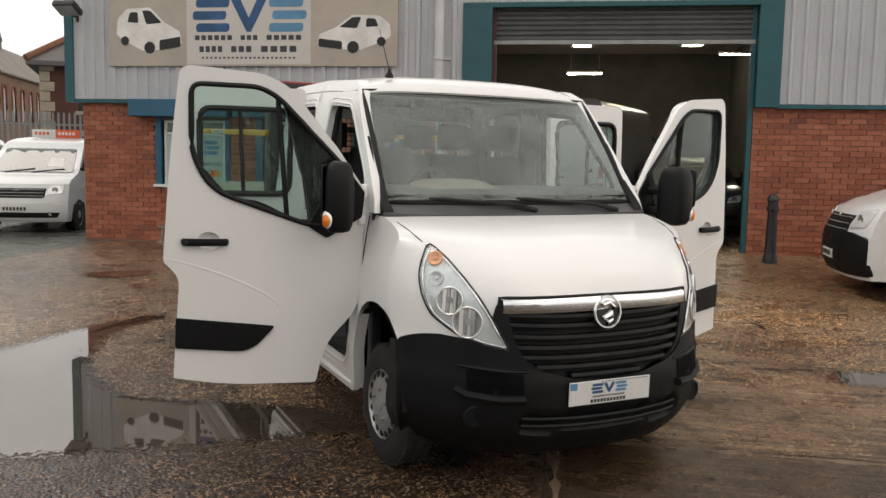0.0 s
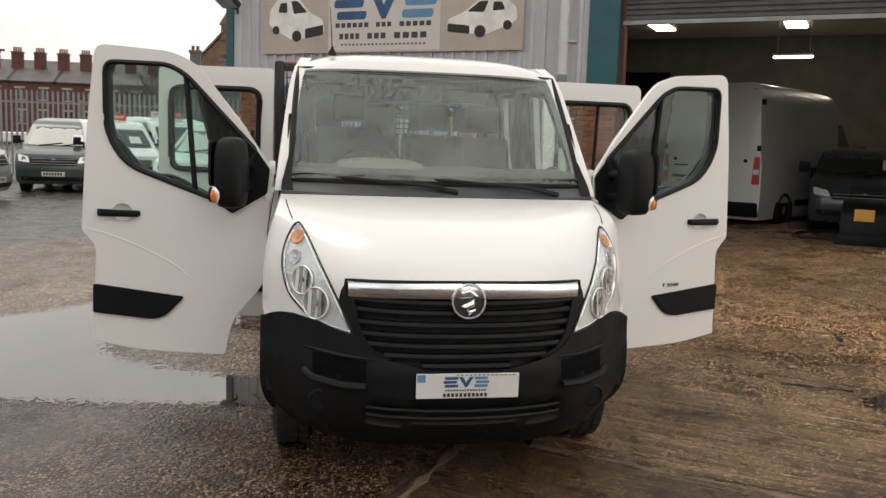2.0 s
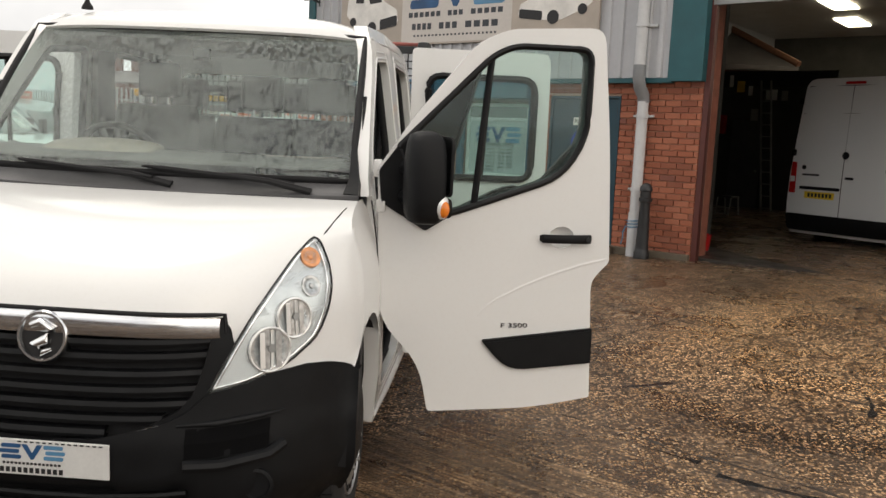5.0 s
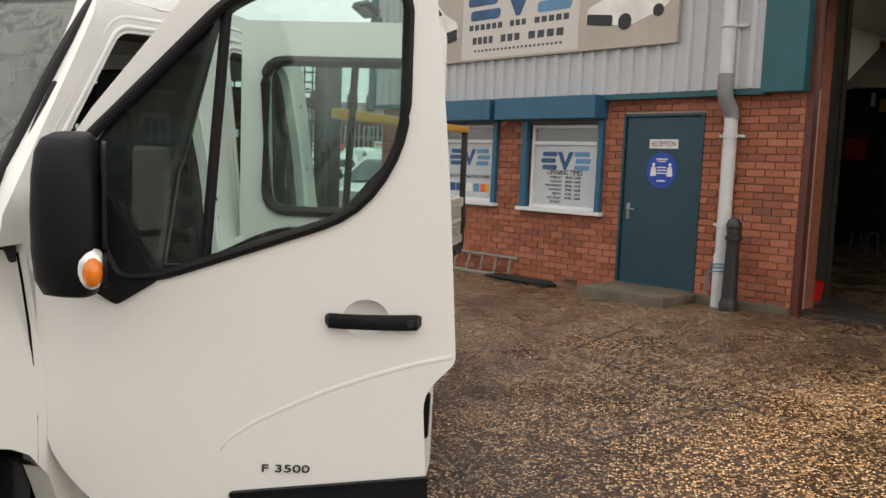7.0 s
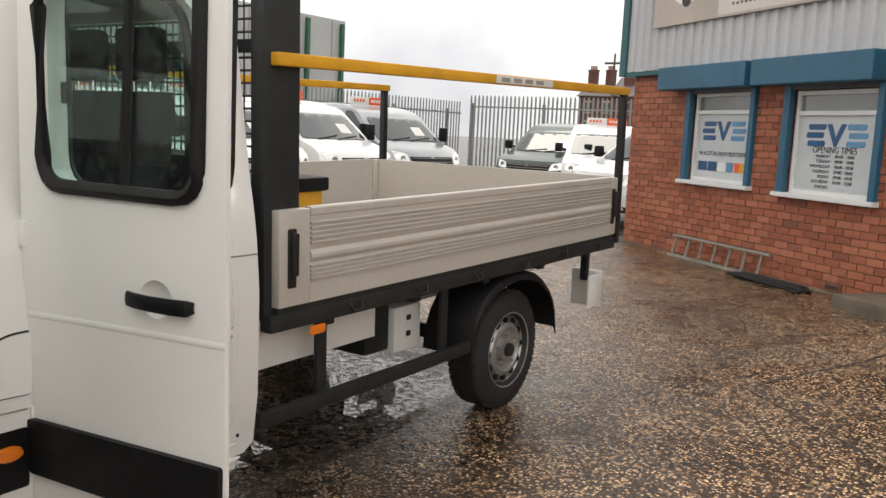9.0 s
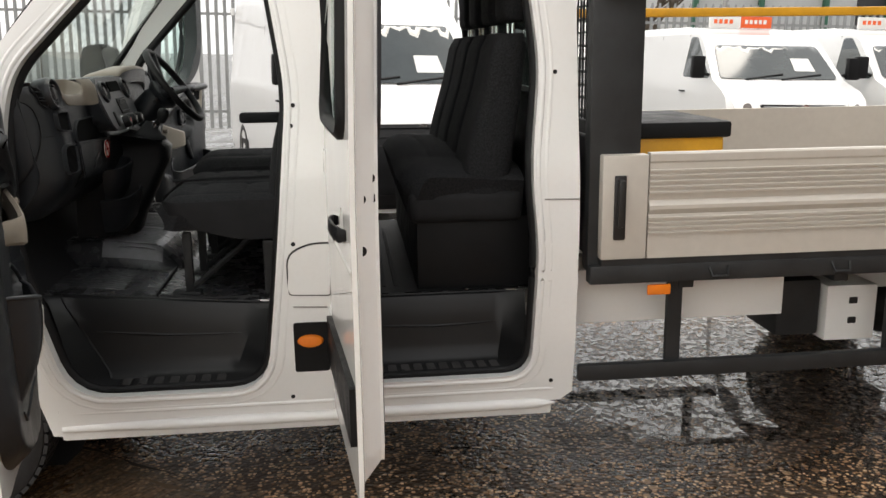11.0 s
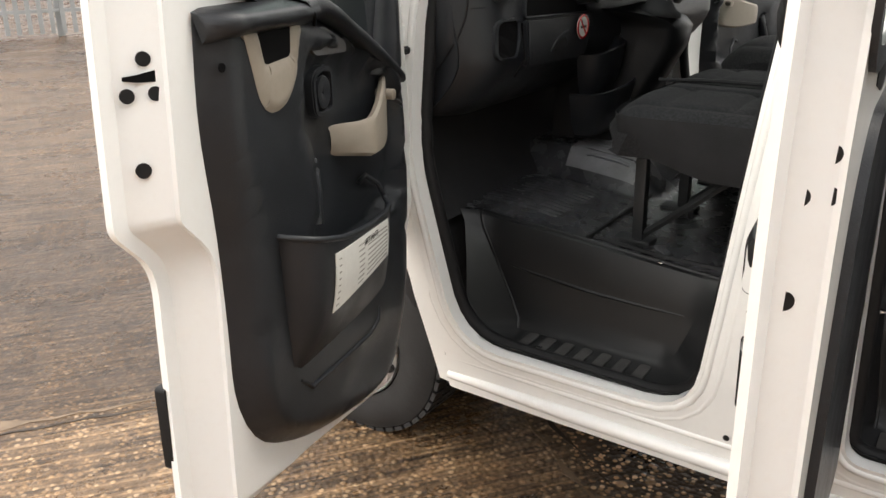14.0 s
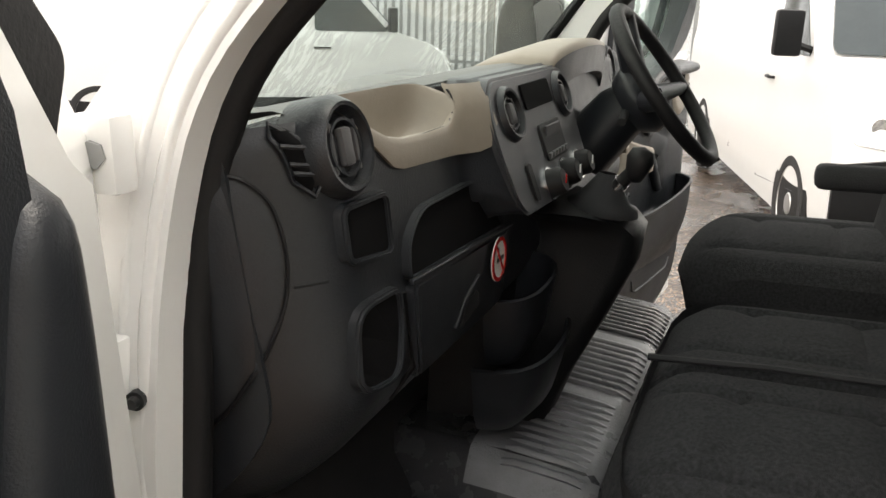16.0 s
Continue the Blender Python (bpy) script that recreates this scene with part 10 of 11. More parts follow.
        if side_glass:
            side_panel("side_window", s, [(ys + 1.15, bl), (ys + 1.95, bl), (ys + 1.9, top), (ys + 1.15, top)], M_DARKGLASS, 0.006, 0.05, "dark rear side glass")
        j = bmesh.new()
        for loop in ([(ys + 0.02, 0.45), (ys + 1.12, 0.35), (ys + 1.12, top + 0.04)], [(ys + 2.2, 0.4), (ys + 2.2, top + 0.02)]):
            tube(j, [(s * (hw(c) + 0.001), a, c) for a, c in loop], 0.004, 4)
        part("door_joint", j, M_INK, v)
        if strip:
            side_panel("rubbing_strip", s, [(wf + 0.5, 0.42), (wr - 0.5, 0.42), (wr - 0.5, 0.54), (wf + 0.5, 0.54)], M_PLASTIC, 0.015, 0.02, "black rubbing strip")
        h = bmesh.new()
        tube(h, [(s * (hw(bl - 0.2) + 0.004), ys + 0.86, bl - 0.2), (s * (hw(bl - 0.2) + 0.03), ys + 0.9, bl - 0.2), (s * (hw(bl - 0.2) + 0.03), ys + 1.02, bl - 0.2), (s * (hw(bl - 0.2) + 0.004), ys + 1.06, bl - 0.2)], 0.012, 6)
        part("door_handle", h, M_PLASTIC, v, "", 50)
        m = bmesh.new()
        tube(m, [(s * (hw(bl) - 0.02), ys + 0.14, bl + 0.04), (s * (hw(bl) + 0.12), ys + 0.12, bl + 0.08)], 0.025, 6)
        box(m, s * (hw(bl) + 0.08), s * (hw(bl) + 0.26), ys + 0.06, ys + 0.16, bl, bl + (0.20 if kind in ("small", "car") else 0.30), 0.03)
        part("wing_mirror", m, M_PLASTIC, v, "black wing mirror", 50)
        for q in (wf, wr):
            a = bmesh.new()
            lathe(a, [(-0.12, 0), (-0.12, wrad + 0.07), (0.004, wrad + 0.07), (0.006, wrad + 0.05), (0.004, 0)], (s * hw(0.4), q, wrad + 0.02), (s, 0, 0), 24)
            part("wheel_arch", a, M_RUBBER, v, "dark wheel arch", 40)
            t = bmesh.new()
            lathe(t, [(-0.2, 0), (-0.2, wrad - 0.02), (-0.17, wrad), (-0.02, wrad), (0.015, wrad - 0.02), (0.02, wrad - 0.07), (0.012, wrad - 0.09)], (s * hw(0.4), q, wrad), (s, 0, 0), 28)
            wh = part("wheel", t, M_TYRE, v, "black tyre", 40)
            t = bmesh.new()
            lathe(t, [(0.012, wrad - 0.09), (-0.02, wrad - 0.11), (-0.01, 0.09), (0.012, 0.07), (0.014, 0)], (s * hw(0.4), q, wrad), (s, 0, 0), 28)
            part("rim", t, M_STEEL, wh, "grey wheel trim", 40)
            t = bmesh.new()
            for k in range(8):
                an = math.tau * k / 8
                disc(t, (s * (hw(0.4) - 0.017), q + (wrad * 0.5) * math.cos(an), wrad + (wrad * 0.5) * math.sin(an)), (s, 0, 0), 0.028, 0.006, 8)
            part("rim_hole", t, M_INK, wh)
    # rear
    rb = rear_panel("rear_bumper", [(-hwz * 0.97, 0.25), (hwz * 0.97, 0.25), (hwz * 0.97, 0.52), (-hwz * 0.97, 0.52)], M_PLASTIC if kind != "car" else paint, 0.04, 0.05, "dark rear bumper")
    t0 = 0.75 if kind not in ("large", "tall") else 0.85
    for s in (-1, 1):
        tl = rear_panel("tail_lamp", [(s * hwz * 0.84, t0), (s * hwz * 0.97, t0), (s * hwz * (0.965 if kind not in ("large", "tall") else 0.955), t0 + 0.5), (s * hwz * 0.86, t0 + 0.5)], M_RED, 0.012, 0.02, "red tail lamp")
        b = bmesh.new()
        plate(b, [rounded([(s * hwz * 0.86, t0 + 0.18), (s * hwz * 0.955, t0 + 0.18), (s * hwz * 0.955, t0 + 0.27), (s * hwz * 0.86, t0 + 0.27)], 0.01, 2)], lambda a, c, w: (a, yr(a, c) + w, c), 0.015, 0.0, 1)
        part("lamp_band", b, M_PLATE, tl, "pale reversing lamp")
        for z in (0.95, H - 0.35):
            b = bmesh.new()
            box(b, s * hwz * 0.90, s * hwz * 0.955, yr(hwz * 0.93, z) - 0.05, yr(hwz * 0.93, z) + 0.03, z + 0.55 * (z < 1) - 0.05, z + 0.55 * (z < 1) + 0.05, 0.01)
            part("rear_hinge", b, M_PLASTIC if back else paint, v, "", 40)
    if kind == "car" or side_glass:
        rear_panel("rear_window", [(-hwz * 0.72, bl), (hwz * 0.72, bl), (hwz * 0.66, H - 0.16), (-hwz * 0.66, H - 0.16)], M_DARKGLASS, 0.006, 0.06, "dark rear glass")
    else:
        j = bmesh.new()
        tube(j, [(0.02, yr(0, z) + 0.002, z) for z in (0.52, 0.9, 1.3, H - 0.12)], 0.006, 4)
        tube(j, [(px, yr(px, H - 0.12) + 0.002, H - 0.12) for px in (-0.8 * hwz, 0, 0.8 * hwz)], 0.005, 4)
        part("rear_door_joint", j, M_INK, v)
        zh = 1.0 if kind != "tall" else 1.14
        for px, zz, r, nm in ((0.0, zh + 0.34, 0.055, "rear_badge"), (-0.70, zh + 0.13, 0.035, "blank_plug"), (0.70, zh + 0.13, 0.035, "blank_plug")):
            part(nm, disc(bmesh.new(), (px, yr(px, zz) - 0.002, zz), (0, 1, 0), r, 0.016, 18), M_PLASTIC, v, "", 50)
        hb = part("rear_handle", boxed(-0.17, -0.04, yr(0, zh) - 0.01, yr(0, zh) + 0.03, zh - 0.03, zh + 0.01, 0.012), M_PLASTIC, v, "black rear door handle", 50)
        rear_panel("plate_strip", [(0.04, 0.92), (0.74, 0.92), (0.74, 0.97), (0.04, 0.97)], M_PLASTIC, 0.02, 0.012, "black strip over the plate")
        rear_panel("brake_lamp", [(-0.16, H - 0.1), (0.16, H - 0.1), (0.16, H - 0.06), (-0.16, H - 0.06)], M_RED, 0.02, 0.01, "dark red high brake lamp")
        rear_panel("name_bar", [(0.42, zh), (0.72, zh), (0.72, zh + 0.03), (0.42, zh + 0.03)], M_INK, 0.008, 0.002)
        # grey line paints the shade along a pressed crease
        j = bmesh.new()
        tube(j, [(px, yr(px, H - 0.55) + 0.001, H - 0.55) for px in (-0.86 * hwz, 0, 0.86 * hwz)], 0.004, 4)
        part("rear_crease_shade", j, M_GREYPRINT, v)
    px0 = 0.12 if not (kind == "car" or side_glass) else -0.26
    zp = 0.78 if kind == "tall" else 0.60
    rp = rear_panel("rear_plate", [(px0, zp), (px0 + 0.52, zp), (px0 + 0.52, zp + 0.11), (px0, zp + 0.11)], M_PLATEY, 0.012, 0.005, "yellow number plate")
    b = bmesh.new()
    bars(b, px0 + 0.04, px0 + 0.48, zp + 0.025, zp + 0.087, 7, lambda a, w, c: (a, yr(a, c) + 0.012 + w, c), 0.003)
    part("plate_bars", b, M_INK, rp)
    if board:
        ym = yf(0, H - 0.03) + 0.05
        b = bmesh.new()
        box(b, -0.48, -0.06 if board == "split" else 0.0, ym, ym + 0.05, H - 0.01, H + 0.16, 0.01)
        rbd = part("roof_board", b, M_PLATE, v, "white half of the roof price board", 40)
        b = bmesh.new()
        box(b, 0.0 if board != "split" else -0.06, 0.48, ym, ym + 0.05, H - 0.01, H + 0.16, 0.01)
        part("board_half", b, M_ROOFSIGN, rbd, "orange half of the roof price board", 40)
        b = bmesh.new()
        bars(b, 0.06, 0.42, H + 0.05, H + 0.11, 5, lambda a, w, c: (a, ym - w, c), 0.003)
        part("board_bars", b, M_PLATE, rbd)
        b = bmesh.new()
        bars(b, -0.42, -0.1, H + 0.05, H + 0.11, 4, lambda a, w, c: (a, ym - w, c), 0.003)
        part("board_print", b, M_ROOFSIGN, rbd)
    # dealer sheet behind the glass
    b = bmesh.new()
    zc = s0 + 0.1
    plate(b, [rounded([(0.25, zc), (0.55, zc), (0.53, zc + 0.17), (0.26, zc + 0.17)], 0.01, 2)], lambda a, c, w: (a, yf(a, c) - w, c), 0.028, 0.0245, 1)
    part("price_sheet", b, M_PLATE, v, "white price sheet in the windscreen")
    return v


M_DARKGLASS = simple("dark_vehicle_glass", (0.035, 0.045, 0.045), 0.05, 0, 0.15, 3, coat=0.6)
M_DGREEN = simple("dark_green_grey_paint", (0.045, 0.07, 0.068), 0.3, 0.1, 0.1, 2, coat=0.6)
R = "white vans for sale in a row"
build_vehicle("small_van", "small", -2.95, 14.4, -20, M_WHITE2, "small white van with an orange and white roof board", "van", R, "yes")
build_vehicle("small_van", "small", -6.5, 18.2, 3, M_DGREEN, "small dark green-grey van parked by the fence", "van", R, None)
build_vehicle("small_van", "small", -4.75, 18.5, 24, M_WHITE2, "small silver-white van with an orange and white roof board", "van", R, "yes", M_PLASTIC)
build_vehicle("white_van", "mid", -3.2, 20.3, 32, M_WHITE2, "white van with roof bars parked by the fence", "van", R, "yes")
build_vehicle("white_van", "mid", -6.5, 8.16, 90, M_WHITE2, "white van with an orange and white roof board", "van", R, "yes", M_PLASTIC)
build_vehicle("white_van", "mid", -6.5, 10.5, 90, M_WHITE2, "white van with an orange and white roof board", "van", R, "yes", M_PLASTIC)
build_vehicle("white_van", "mid", -6.5, 12.7, 90, M_WHITE2, "white van with an orange and white roof board", "van", R, "yes")
build_vehicle("silver_van", "mid", -6.8, 15.1, 80, M_SILVER, "silver van parked at the end of the row", "van", R, "yes")
build_vehicle("high_roof_van", "large", -3.95, 3.05, 105, M_WHITE2, "large white high-roof van parked beside the pickup", "van", "", None, M_PLASTIC, strip=False)
build_vehicle("white_van", "mid", 6.55, 4.12, -128, M_WHITE2, "white van with a dark bumper parked beside the workshop", "van", "", None, M_PLASTIC)
build_vehicle("panel_van", "large", -9.9, -2.8, 218.5, M_WHITE2, "long white van parked along the fence", "van", "", None, M_PLASTIC, True)
build_vehicle("workshop_van", "tall", 11.58, 14.52, 126.5, M_WHITE2, "large white high-roof van standing inside the workshop", "van", "", None, M_PLASTIC, True, 0.36 - yard_z(11.58, 14.52))
build_vehicle("silver_car", "car", 9.6, 9.7, -25, M_SILVER, "silver hatchback parked inside the workshop", "car", "", None, None, False, 0.36 - yard_z(9.6, 9.7), True)
build_vehicle("dark_car", "car", 8.5, 8.75, -35.2, M_DGREY, "dark hatchback standing inside the workshop door", "car", "", None, None, False, 0.02, True, plate_mat=M_PLATEY)

def build_sweeper(x, y, rz):
    """A pushed floor machine: black tub on wheels with a sloping hood and a yellow panel."""
    t = thing("floor_sweeper", pose(x, y, 0.36, 0, 0, rz), "black floor sweeper with a yellow panel by the workshop door", "floor sweeper")
    bm = bmesh.new()
    extrude_x(bm, [(0.0, 0.12), (0.0, 0.42), (0.10, 0.60), (0.42, 0.74), (0.95, 0.74), (1.05, 0.62), (1.05, 0.12)], -0.33, 0.33)
    bmesh.ops.bevel(bm, geom=bm.edges[:], offset=0.03, segments=2, affect="EDGES")
    part("hood", bm, M_PLASTIC, t, "", 50)
    bm = bmesh.new()
    box(bm, -0.14, 0.14, -0.006, 0.006, -0.10, 0.10, 0.004, Matrix.Translation((0, 0.04, 0.52)) @ Matrix.Rotation(radians(-29), 4, "X"))
    part("panel", bm, M_YELLOW, t, "yellow panel")
    part("skirt", boxed(-0.37, 0.37, -0.03, 1.08, 0.05, 0.22, 0.03), M_RUBBER, t, "", 50)
    bm = bmesh.new()
    tube(bm, [(-0.25, 1.0, 0.7), (-0.25, 1.25, 1.0), (0.25, 1.25, 1.0), (0.25, 1.0, 0.7)], 0.016, 8)
    part("push_bar", bm, M_DARKSTEEL, t, "", 50)
    for s in (-1, 1):
        for q in (0.12, 0.92):
            part("wheel", disc(bmesh.new(), (s * 0.34, q, 0.11), (s, 0, 0), 0.11, 0.05, 18), M_RUBBER, t, "", 40)


build_sweeper(7.72, 7.66, -38)

# ---- fences and distance ----
M_GALVF = simple("weathered_galvanised_fence", (0.30, 0.31, 0.31), 0.6, 0.3, 0.2, 3)
M_GREENPOST = simple("green_painted_steel", (0.02, 0.10, 0.06), 0.5, 0, 0.15, 3)
M_SLATE = simple("grey_roof_slate", (0.11, 0.10, 0.10), 0.6, 0, 0.25, 0.7, 0.3, 8)
M_FARBRICK = simple("far_red_brick", (0.115, 0.046, 0.036), 0.85, 0, 0.25, 1.2, 0.3, 9)
M_CHURCH = simple("brown_church_stone", (0.20, 0.125, 0.085), 0.85, 0, 0.3, 0.8, 0.3, 6)
M_QUOIN = simple("pale_stone_dressing", (0.42, 0.36, 0.28), 0.8, 0, 0.15, 2)
M_RENDER = simple("grey_wall_render", (0.15, 0.15, 0.15), 0.9, 0, 0.2, 0.8, 0.2, 8)
M_CHURCHROOF = simple("brown_grey_slate", (0.20, 0.175, 0.15), 0.7, 0, 0.2, 0.3, 0.2, 3)
M_SHED = simple("pale_shed_sheet", (0.42, 0.43, 0.43), 0.55, 0, 0.1, 0.6)
M_DARKGAP = simple("doorway_shade", (0.015, 0.016, 0.018), 0.5, 0, 0.2, 2)
M_HEDGE = simple("winter_hedge_leaf", (0.05, 0.055, 0.03), 0.8, 0, 0.4, 3)
M_TIMBER = simple("weathered_pole_timber", (0.10, 0.08, 0.06), 0.8, 0, 0.25, 8, 0.3, 40)


def pale_mesh(h):
    bm = bmesh.new()
    prof = [(-0.033, 0), (0.033, 0), (0.033, h - 0.09), (0.014, h), (-0.014, h), (-0.033, h - 0.09)]
    a = [bm.verts.new((x, -0.004 - (0.012 if abs(x) < 0.02 else 0), z)) for x, z in prof]
    b = [bm.verts.new((x, 0.006, z)) for x, z in prof]
    for i in range(6):
        j = (i + 1) % 6
        bm.faces.new((a[i], a[j], b[j], b[i]))
    bm.faces.new(a[::-1])
    bm.faces.new(b)
    bmesh.ops.recalc_face_normals(bm, faces=bm.faces[:])
    me = bpy.data.meshes.new("pale")
    bm.to_mesh(me)
    bm.free()
    me.materials.append(M_GALVF)
    return me


def build_fence(p, q, h, label):
    p, q = Vector((*p, 0)), Vector((*q, 0))
    d = (q - p)
    n = d.length
    ang = math.atan2(d.y, d.x)
    z0 = yard_z(*((p + q) / 2).xy)
    f = thing("palisade_fence", Matrix.Translation((p.x, p.y, z0)) @ Matrix.Rotation(ang, 4, "Z"), label, "fence")
    me = pale_mesh(h - 0.05)
    k = 0
    while k * 0.155 < n and k < 290:
        ob = new("pale", me)
        ob.parent = f
        ob.matrix_local = Matrix.Translation((0.155 * k + 0.05, 0, 0.05))
        k += 1
    for z in (0.35, h - 0.4):
        part("fence_rail", boxed(0, n, 0.01, 0.05, z, z + 0.05), M_GALVF, f)
    for k in range(int(n / 2.75) + 1):
        part("fence_post", boxed(2.75 * k, 2.75 * k + 0.1, 0.05, 0.12, 0, h - 0.25), M_GALVF, f)
    return f


build_fence((-13.0, -6.0), (-13.0, 25.0), 2.55, "galvanised palisade fence behind the parked vans")
build_fence((-13.0, 25.5), (4.0, 25.5), 2.75, "galvanised palisade fence at the back of the yard")
build_fence((8.0, -15.5), (-13.0, -5.9), 2.3, "galvanised palisade fence along the road")


def gable_house(name, m, w, d, eaves, ridge, wall, roof, label, chimneys=(), windows=True, bays=3, cw=1.0):
    """A house with its ridge along x: w wide, d deep, with chimneys on the ridge."""
    h = thing(name, m, label, "house")
    bm = bmesh.new()
    prof = [(0, 0), (0, eaves), (d / 2, ridge - 0.15), (d, eaves), (d, 0)]
    extrude_x(bm, prof, 0, w)
    part("wall", bm, wall, h)
    for s in (0, 1):
        bm = bmesh.new()
        y0 = -0.25 if s == 0 else d + 0.25
        z0 = eaves - 0.25 * (ridge - eaves) / (d / 2)
        extrude_x(bm, [(y0, z0), (y0, z0 + 0.12), (d / 2, ridge + 0.1), (d / 2, ridge - 0.05)], -0.2, w + 0.2)
        part("roof", bm, roof, h, "slate roof slope")
    for x in chimneys:
        bm = bmesh.new()
        h2 = 1.3 if cw == 1.0 else 1.9
        box(bm, x - 0.5 * cw, x + 0.5 * cw, d / 2 - 0.3, d / 2 + 0.3, ridge - 0.5, ridge + h2, 0.02)
        box(bm, x - 0.56 * cw, x + 0.56 * cw, d / 2 - 0.36, d / 2 + 0.36, ridge + h2 - 0.15, ridge + h2, 0.02)
        c = part("chimney", bm, wall, h, "brick chimney stack")
        for k in range(4):
            bm = bmesh.new()
            lathe(bm, [(0, 0.11), (0.4, 0.09), (0.45, 0.12), (0.5, 0.1)], (x - 0.36 + 0.24 * k, d / 2, ridge + h2), (0, 0, 1), 10)
            part("chimney_pot", bm, M_TERRA, c, "", 40)
    if windows:
        for k in range(bays):
            x = w * (k + 0.5) / bays
            for z in ((1.0, 2.4), (3.6, 4.8)) if eaves > 4.9 else ((1.2, 2.8),):
                bm = bmesh.new()
                box(bm, x - 0.5, x + 0.5, -0.03, 0.02, z[0], z[1])
                wn_ = part("window", bm, M_DARKGLASS, h, "dark sash window")
                bm = bmesh.new()
                box(bm, x - 0.56, x + 0.56, -0.08, 0.0, z[0] - 0.1, z[0])
                box(bm, x - 0.56, x + 0.56, -0.05, 0.0, z[1], z[1] + 0.18)
                box(bm, x - 0.03, x + 0.03, -0.045, -0.03, z[0], z[1])
                part("window_sill", bm, M_QUOIN, wn_, "pale stone sill and lintel")
    return h


for k in range(7):
    gable_house("terraced_house", pose(-46 + 4.9 * k, 99, 1.5, 0, 0, 0), 4.89, 7, 5.6, 7.1, M_FARBRICK, M_SLATE, "red brick terraced house with slate roof and chimneys", (0.1, 2.5), True, 2, 1.2)
for k in range(4):
    gable_house("terraced_house", pose(-48 + 9.5 * k, 112, 1.5, 0, 0, 0), 9.49, 8, 6.0, 9.0, M_FARBRICK, M_SLATE, "red brick terraced house in a farther street", (), True, 4)
grey = gable_house("grey_house", pose(-7.9, 58, 0.2, 0, 0, 0), 3.6, 6, 5.0, 6.3, M_RENDER, M_SLATE, "grey rendered house with tall chimneys", (), True, 1)
for x, z in ((0.55, 7.7), (2.55, 7.2)):
    bm = bmesh.new()
    box(bm, x - 0.35, x + 0.35, 0.8, 1.5, 4.6, z - 0.3, 0.03)
    box(bm, x - 0.42, x + 0.42, 0.73, 1.57, z - 0.5, z - 0.3, 0.03)
    c = part("chimney", bm, M_RENDER, grey, "grey chimney stack")
    for dx in (-0.16, 0.16):
        bm = bmesh.new()
        lathe(bm, [(0, 0.12), (0.25, 0.1), (0.3, 0.13)], (x + dx, 1.15, z - 0.3), (0, 0, 1), 10)
        part("chimney_pot", bm, M_TERRA, c, "", 40)

# hipped brick house with pale corner stones, next to the workshop
bh = thing("brick_house", pose(-2.2, 28.5, 0.2, 0, 0, -6), "red brick house with pale stone quoins and hipped slate roof", "house")
part("wall", boxed(0, 13, 0, 9, 0, 4.6), M_FARBRICK, bh)
bm = bmesh.new()
lo = [bm.verts.new(p) for p in ((-0.4, -0.4, 4.45), (13.4, -0.4, 4.45), (13.4, 9.4, 4.45), (-0.4, 9.4, 4.45))]
up_ = [bm.verts.new(p) for p in ((-0.4, -0.4, 4.6), (13.4, -0.4, 4.6), (13.4, 9.4, 4.6), (-0.4, 9.4, 4.6))]
rg = [bm.verts.new(p) for p in ((4.5, 4.5, 8.0), (8.5, 4.5, 8.0))]
for q in ((up_[0], up_[1], rg[1], rg[0]), (up_[1], up_[2], rg[1]), (up_[2], up_[3], rg[0], rg[1]), (up_[3], up_[0], rg[0]), (lo[3], lo[2], lo[1], lo[0])):
    bm.faces.new(q)
for k in range(4):
    bm.faces.new((lo[k], lo[(k + 1) % 4], up_[(k + 1) % 4], up_[k]))
part("roof", bm, M_SLATE, bh, "hipped slate roof")
bm = bmesh.new()
tube(bm, [(-0.4, -0.4, 4.66), (4.5, 4.5, 8.06), (8.5, 4.5, 8.06), (13.4, -0.4, 4.66)], 0.12, 6)
part("ridge_tile", bm, M_TERRA, bh, "clay ridge tiles", 60)
for k in range(14):
    part("quoin", boxed(-0.04, 0.42 if k % 2 else 0.28, -0.05, 0.3, 0.33 * k, 0.33 * k + 0.31, 0.01), M_QUOIN, bh, "pale corner stone")
for x in (1.6, 4.6, 7.6):
    for z0 in (0.9, 3.0):
        w_ = part("window", boxed(x - 0.45, x + 0.45, -0.03, 0.02, z0, z0 + 1.25), M_DARKGLASS, bh, "dark sash window")
        part("window_sill", boxed(x - 0.55, x + 0.55, -0.1, 0.0, z0 - 0.12, z0), M_QUOIN, w_, "pale stone sill")
        part("lintel", boxed(x - 0.55, x + 0.55, -0.06, 0.0, z0 + 1.25, z0 + 1.45), M_QUOIN, w_, "pale stone lintel")

# church: gable with a bellcote, long roof behind with a thin spirelet
ch = thing("church", pose(-9.4, 120, 0.2, 0, 0, -15) @ Matrix.Translation((-4.0, 0, 0)), "brown stone church with bellcote, arched windows and slate roof", "church")
bm = bmesh.new()
extrude_y(bm, [(0, 0), (8, 0), (8, 11.8), (4, 15.9), (0, 11.8)], 0, 34)
part("wall", bm, M_CHURCH, ch)
bm = bmesh.new()
extrude_y(bm, [(0.0, 11.9), (-0.2, 12.0), (4, 16.4), (8.2, 12.0), (8.0, 11.9), (4, 16.0)], -0.3, 0.5)
part("gable_coping", bm, M_CHURCH, ch, "stone gable coping")
for s in (0, 1):
    bm = bmesh.new()
    e = -0.4 if s == 0 else 8.4
    extrude_y(bm, [(4, 16.15), (4, 15.9), (e, 11.45), (e, 11.7)], 0.5, 34.4)
    part("roof", bm, M_CHURCHROOF, ch, "long slate roof slope")
bm = bmesh.new()
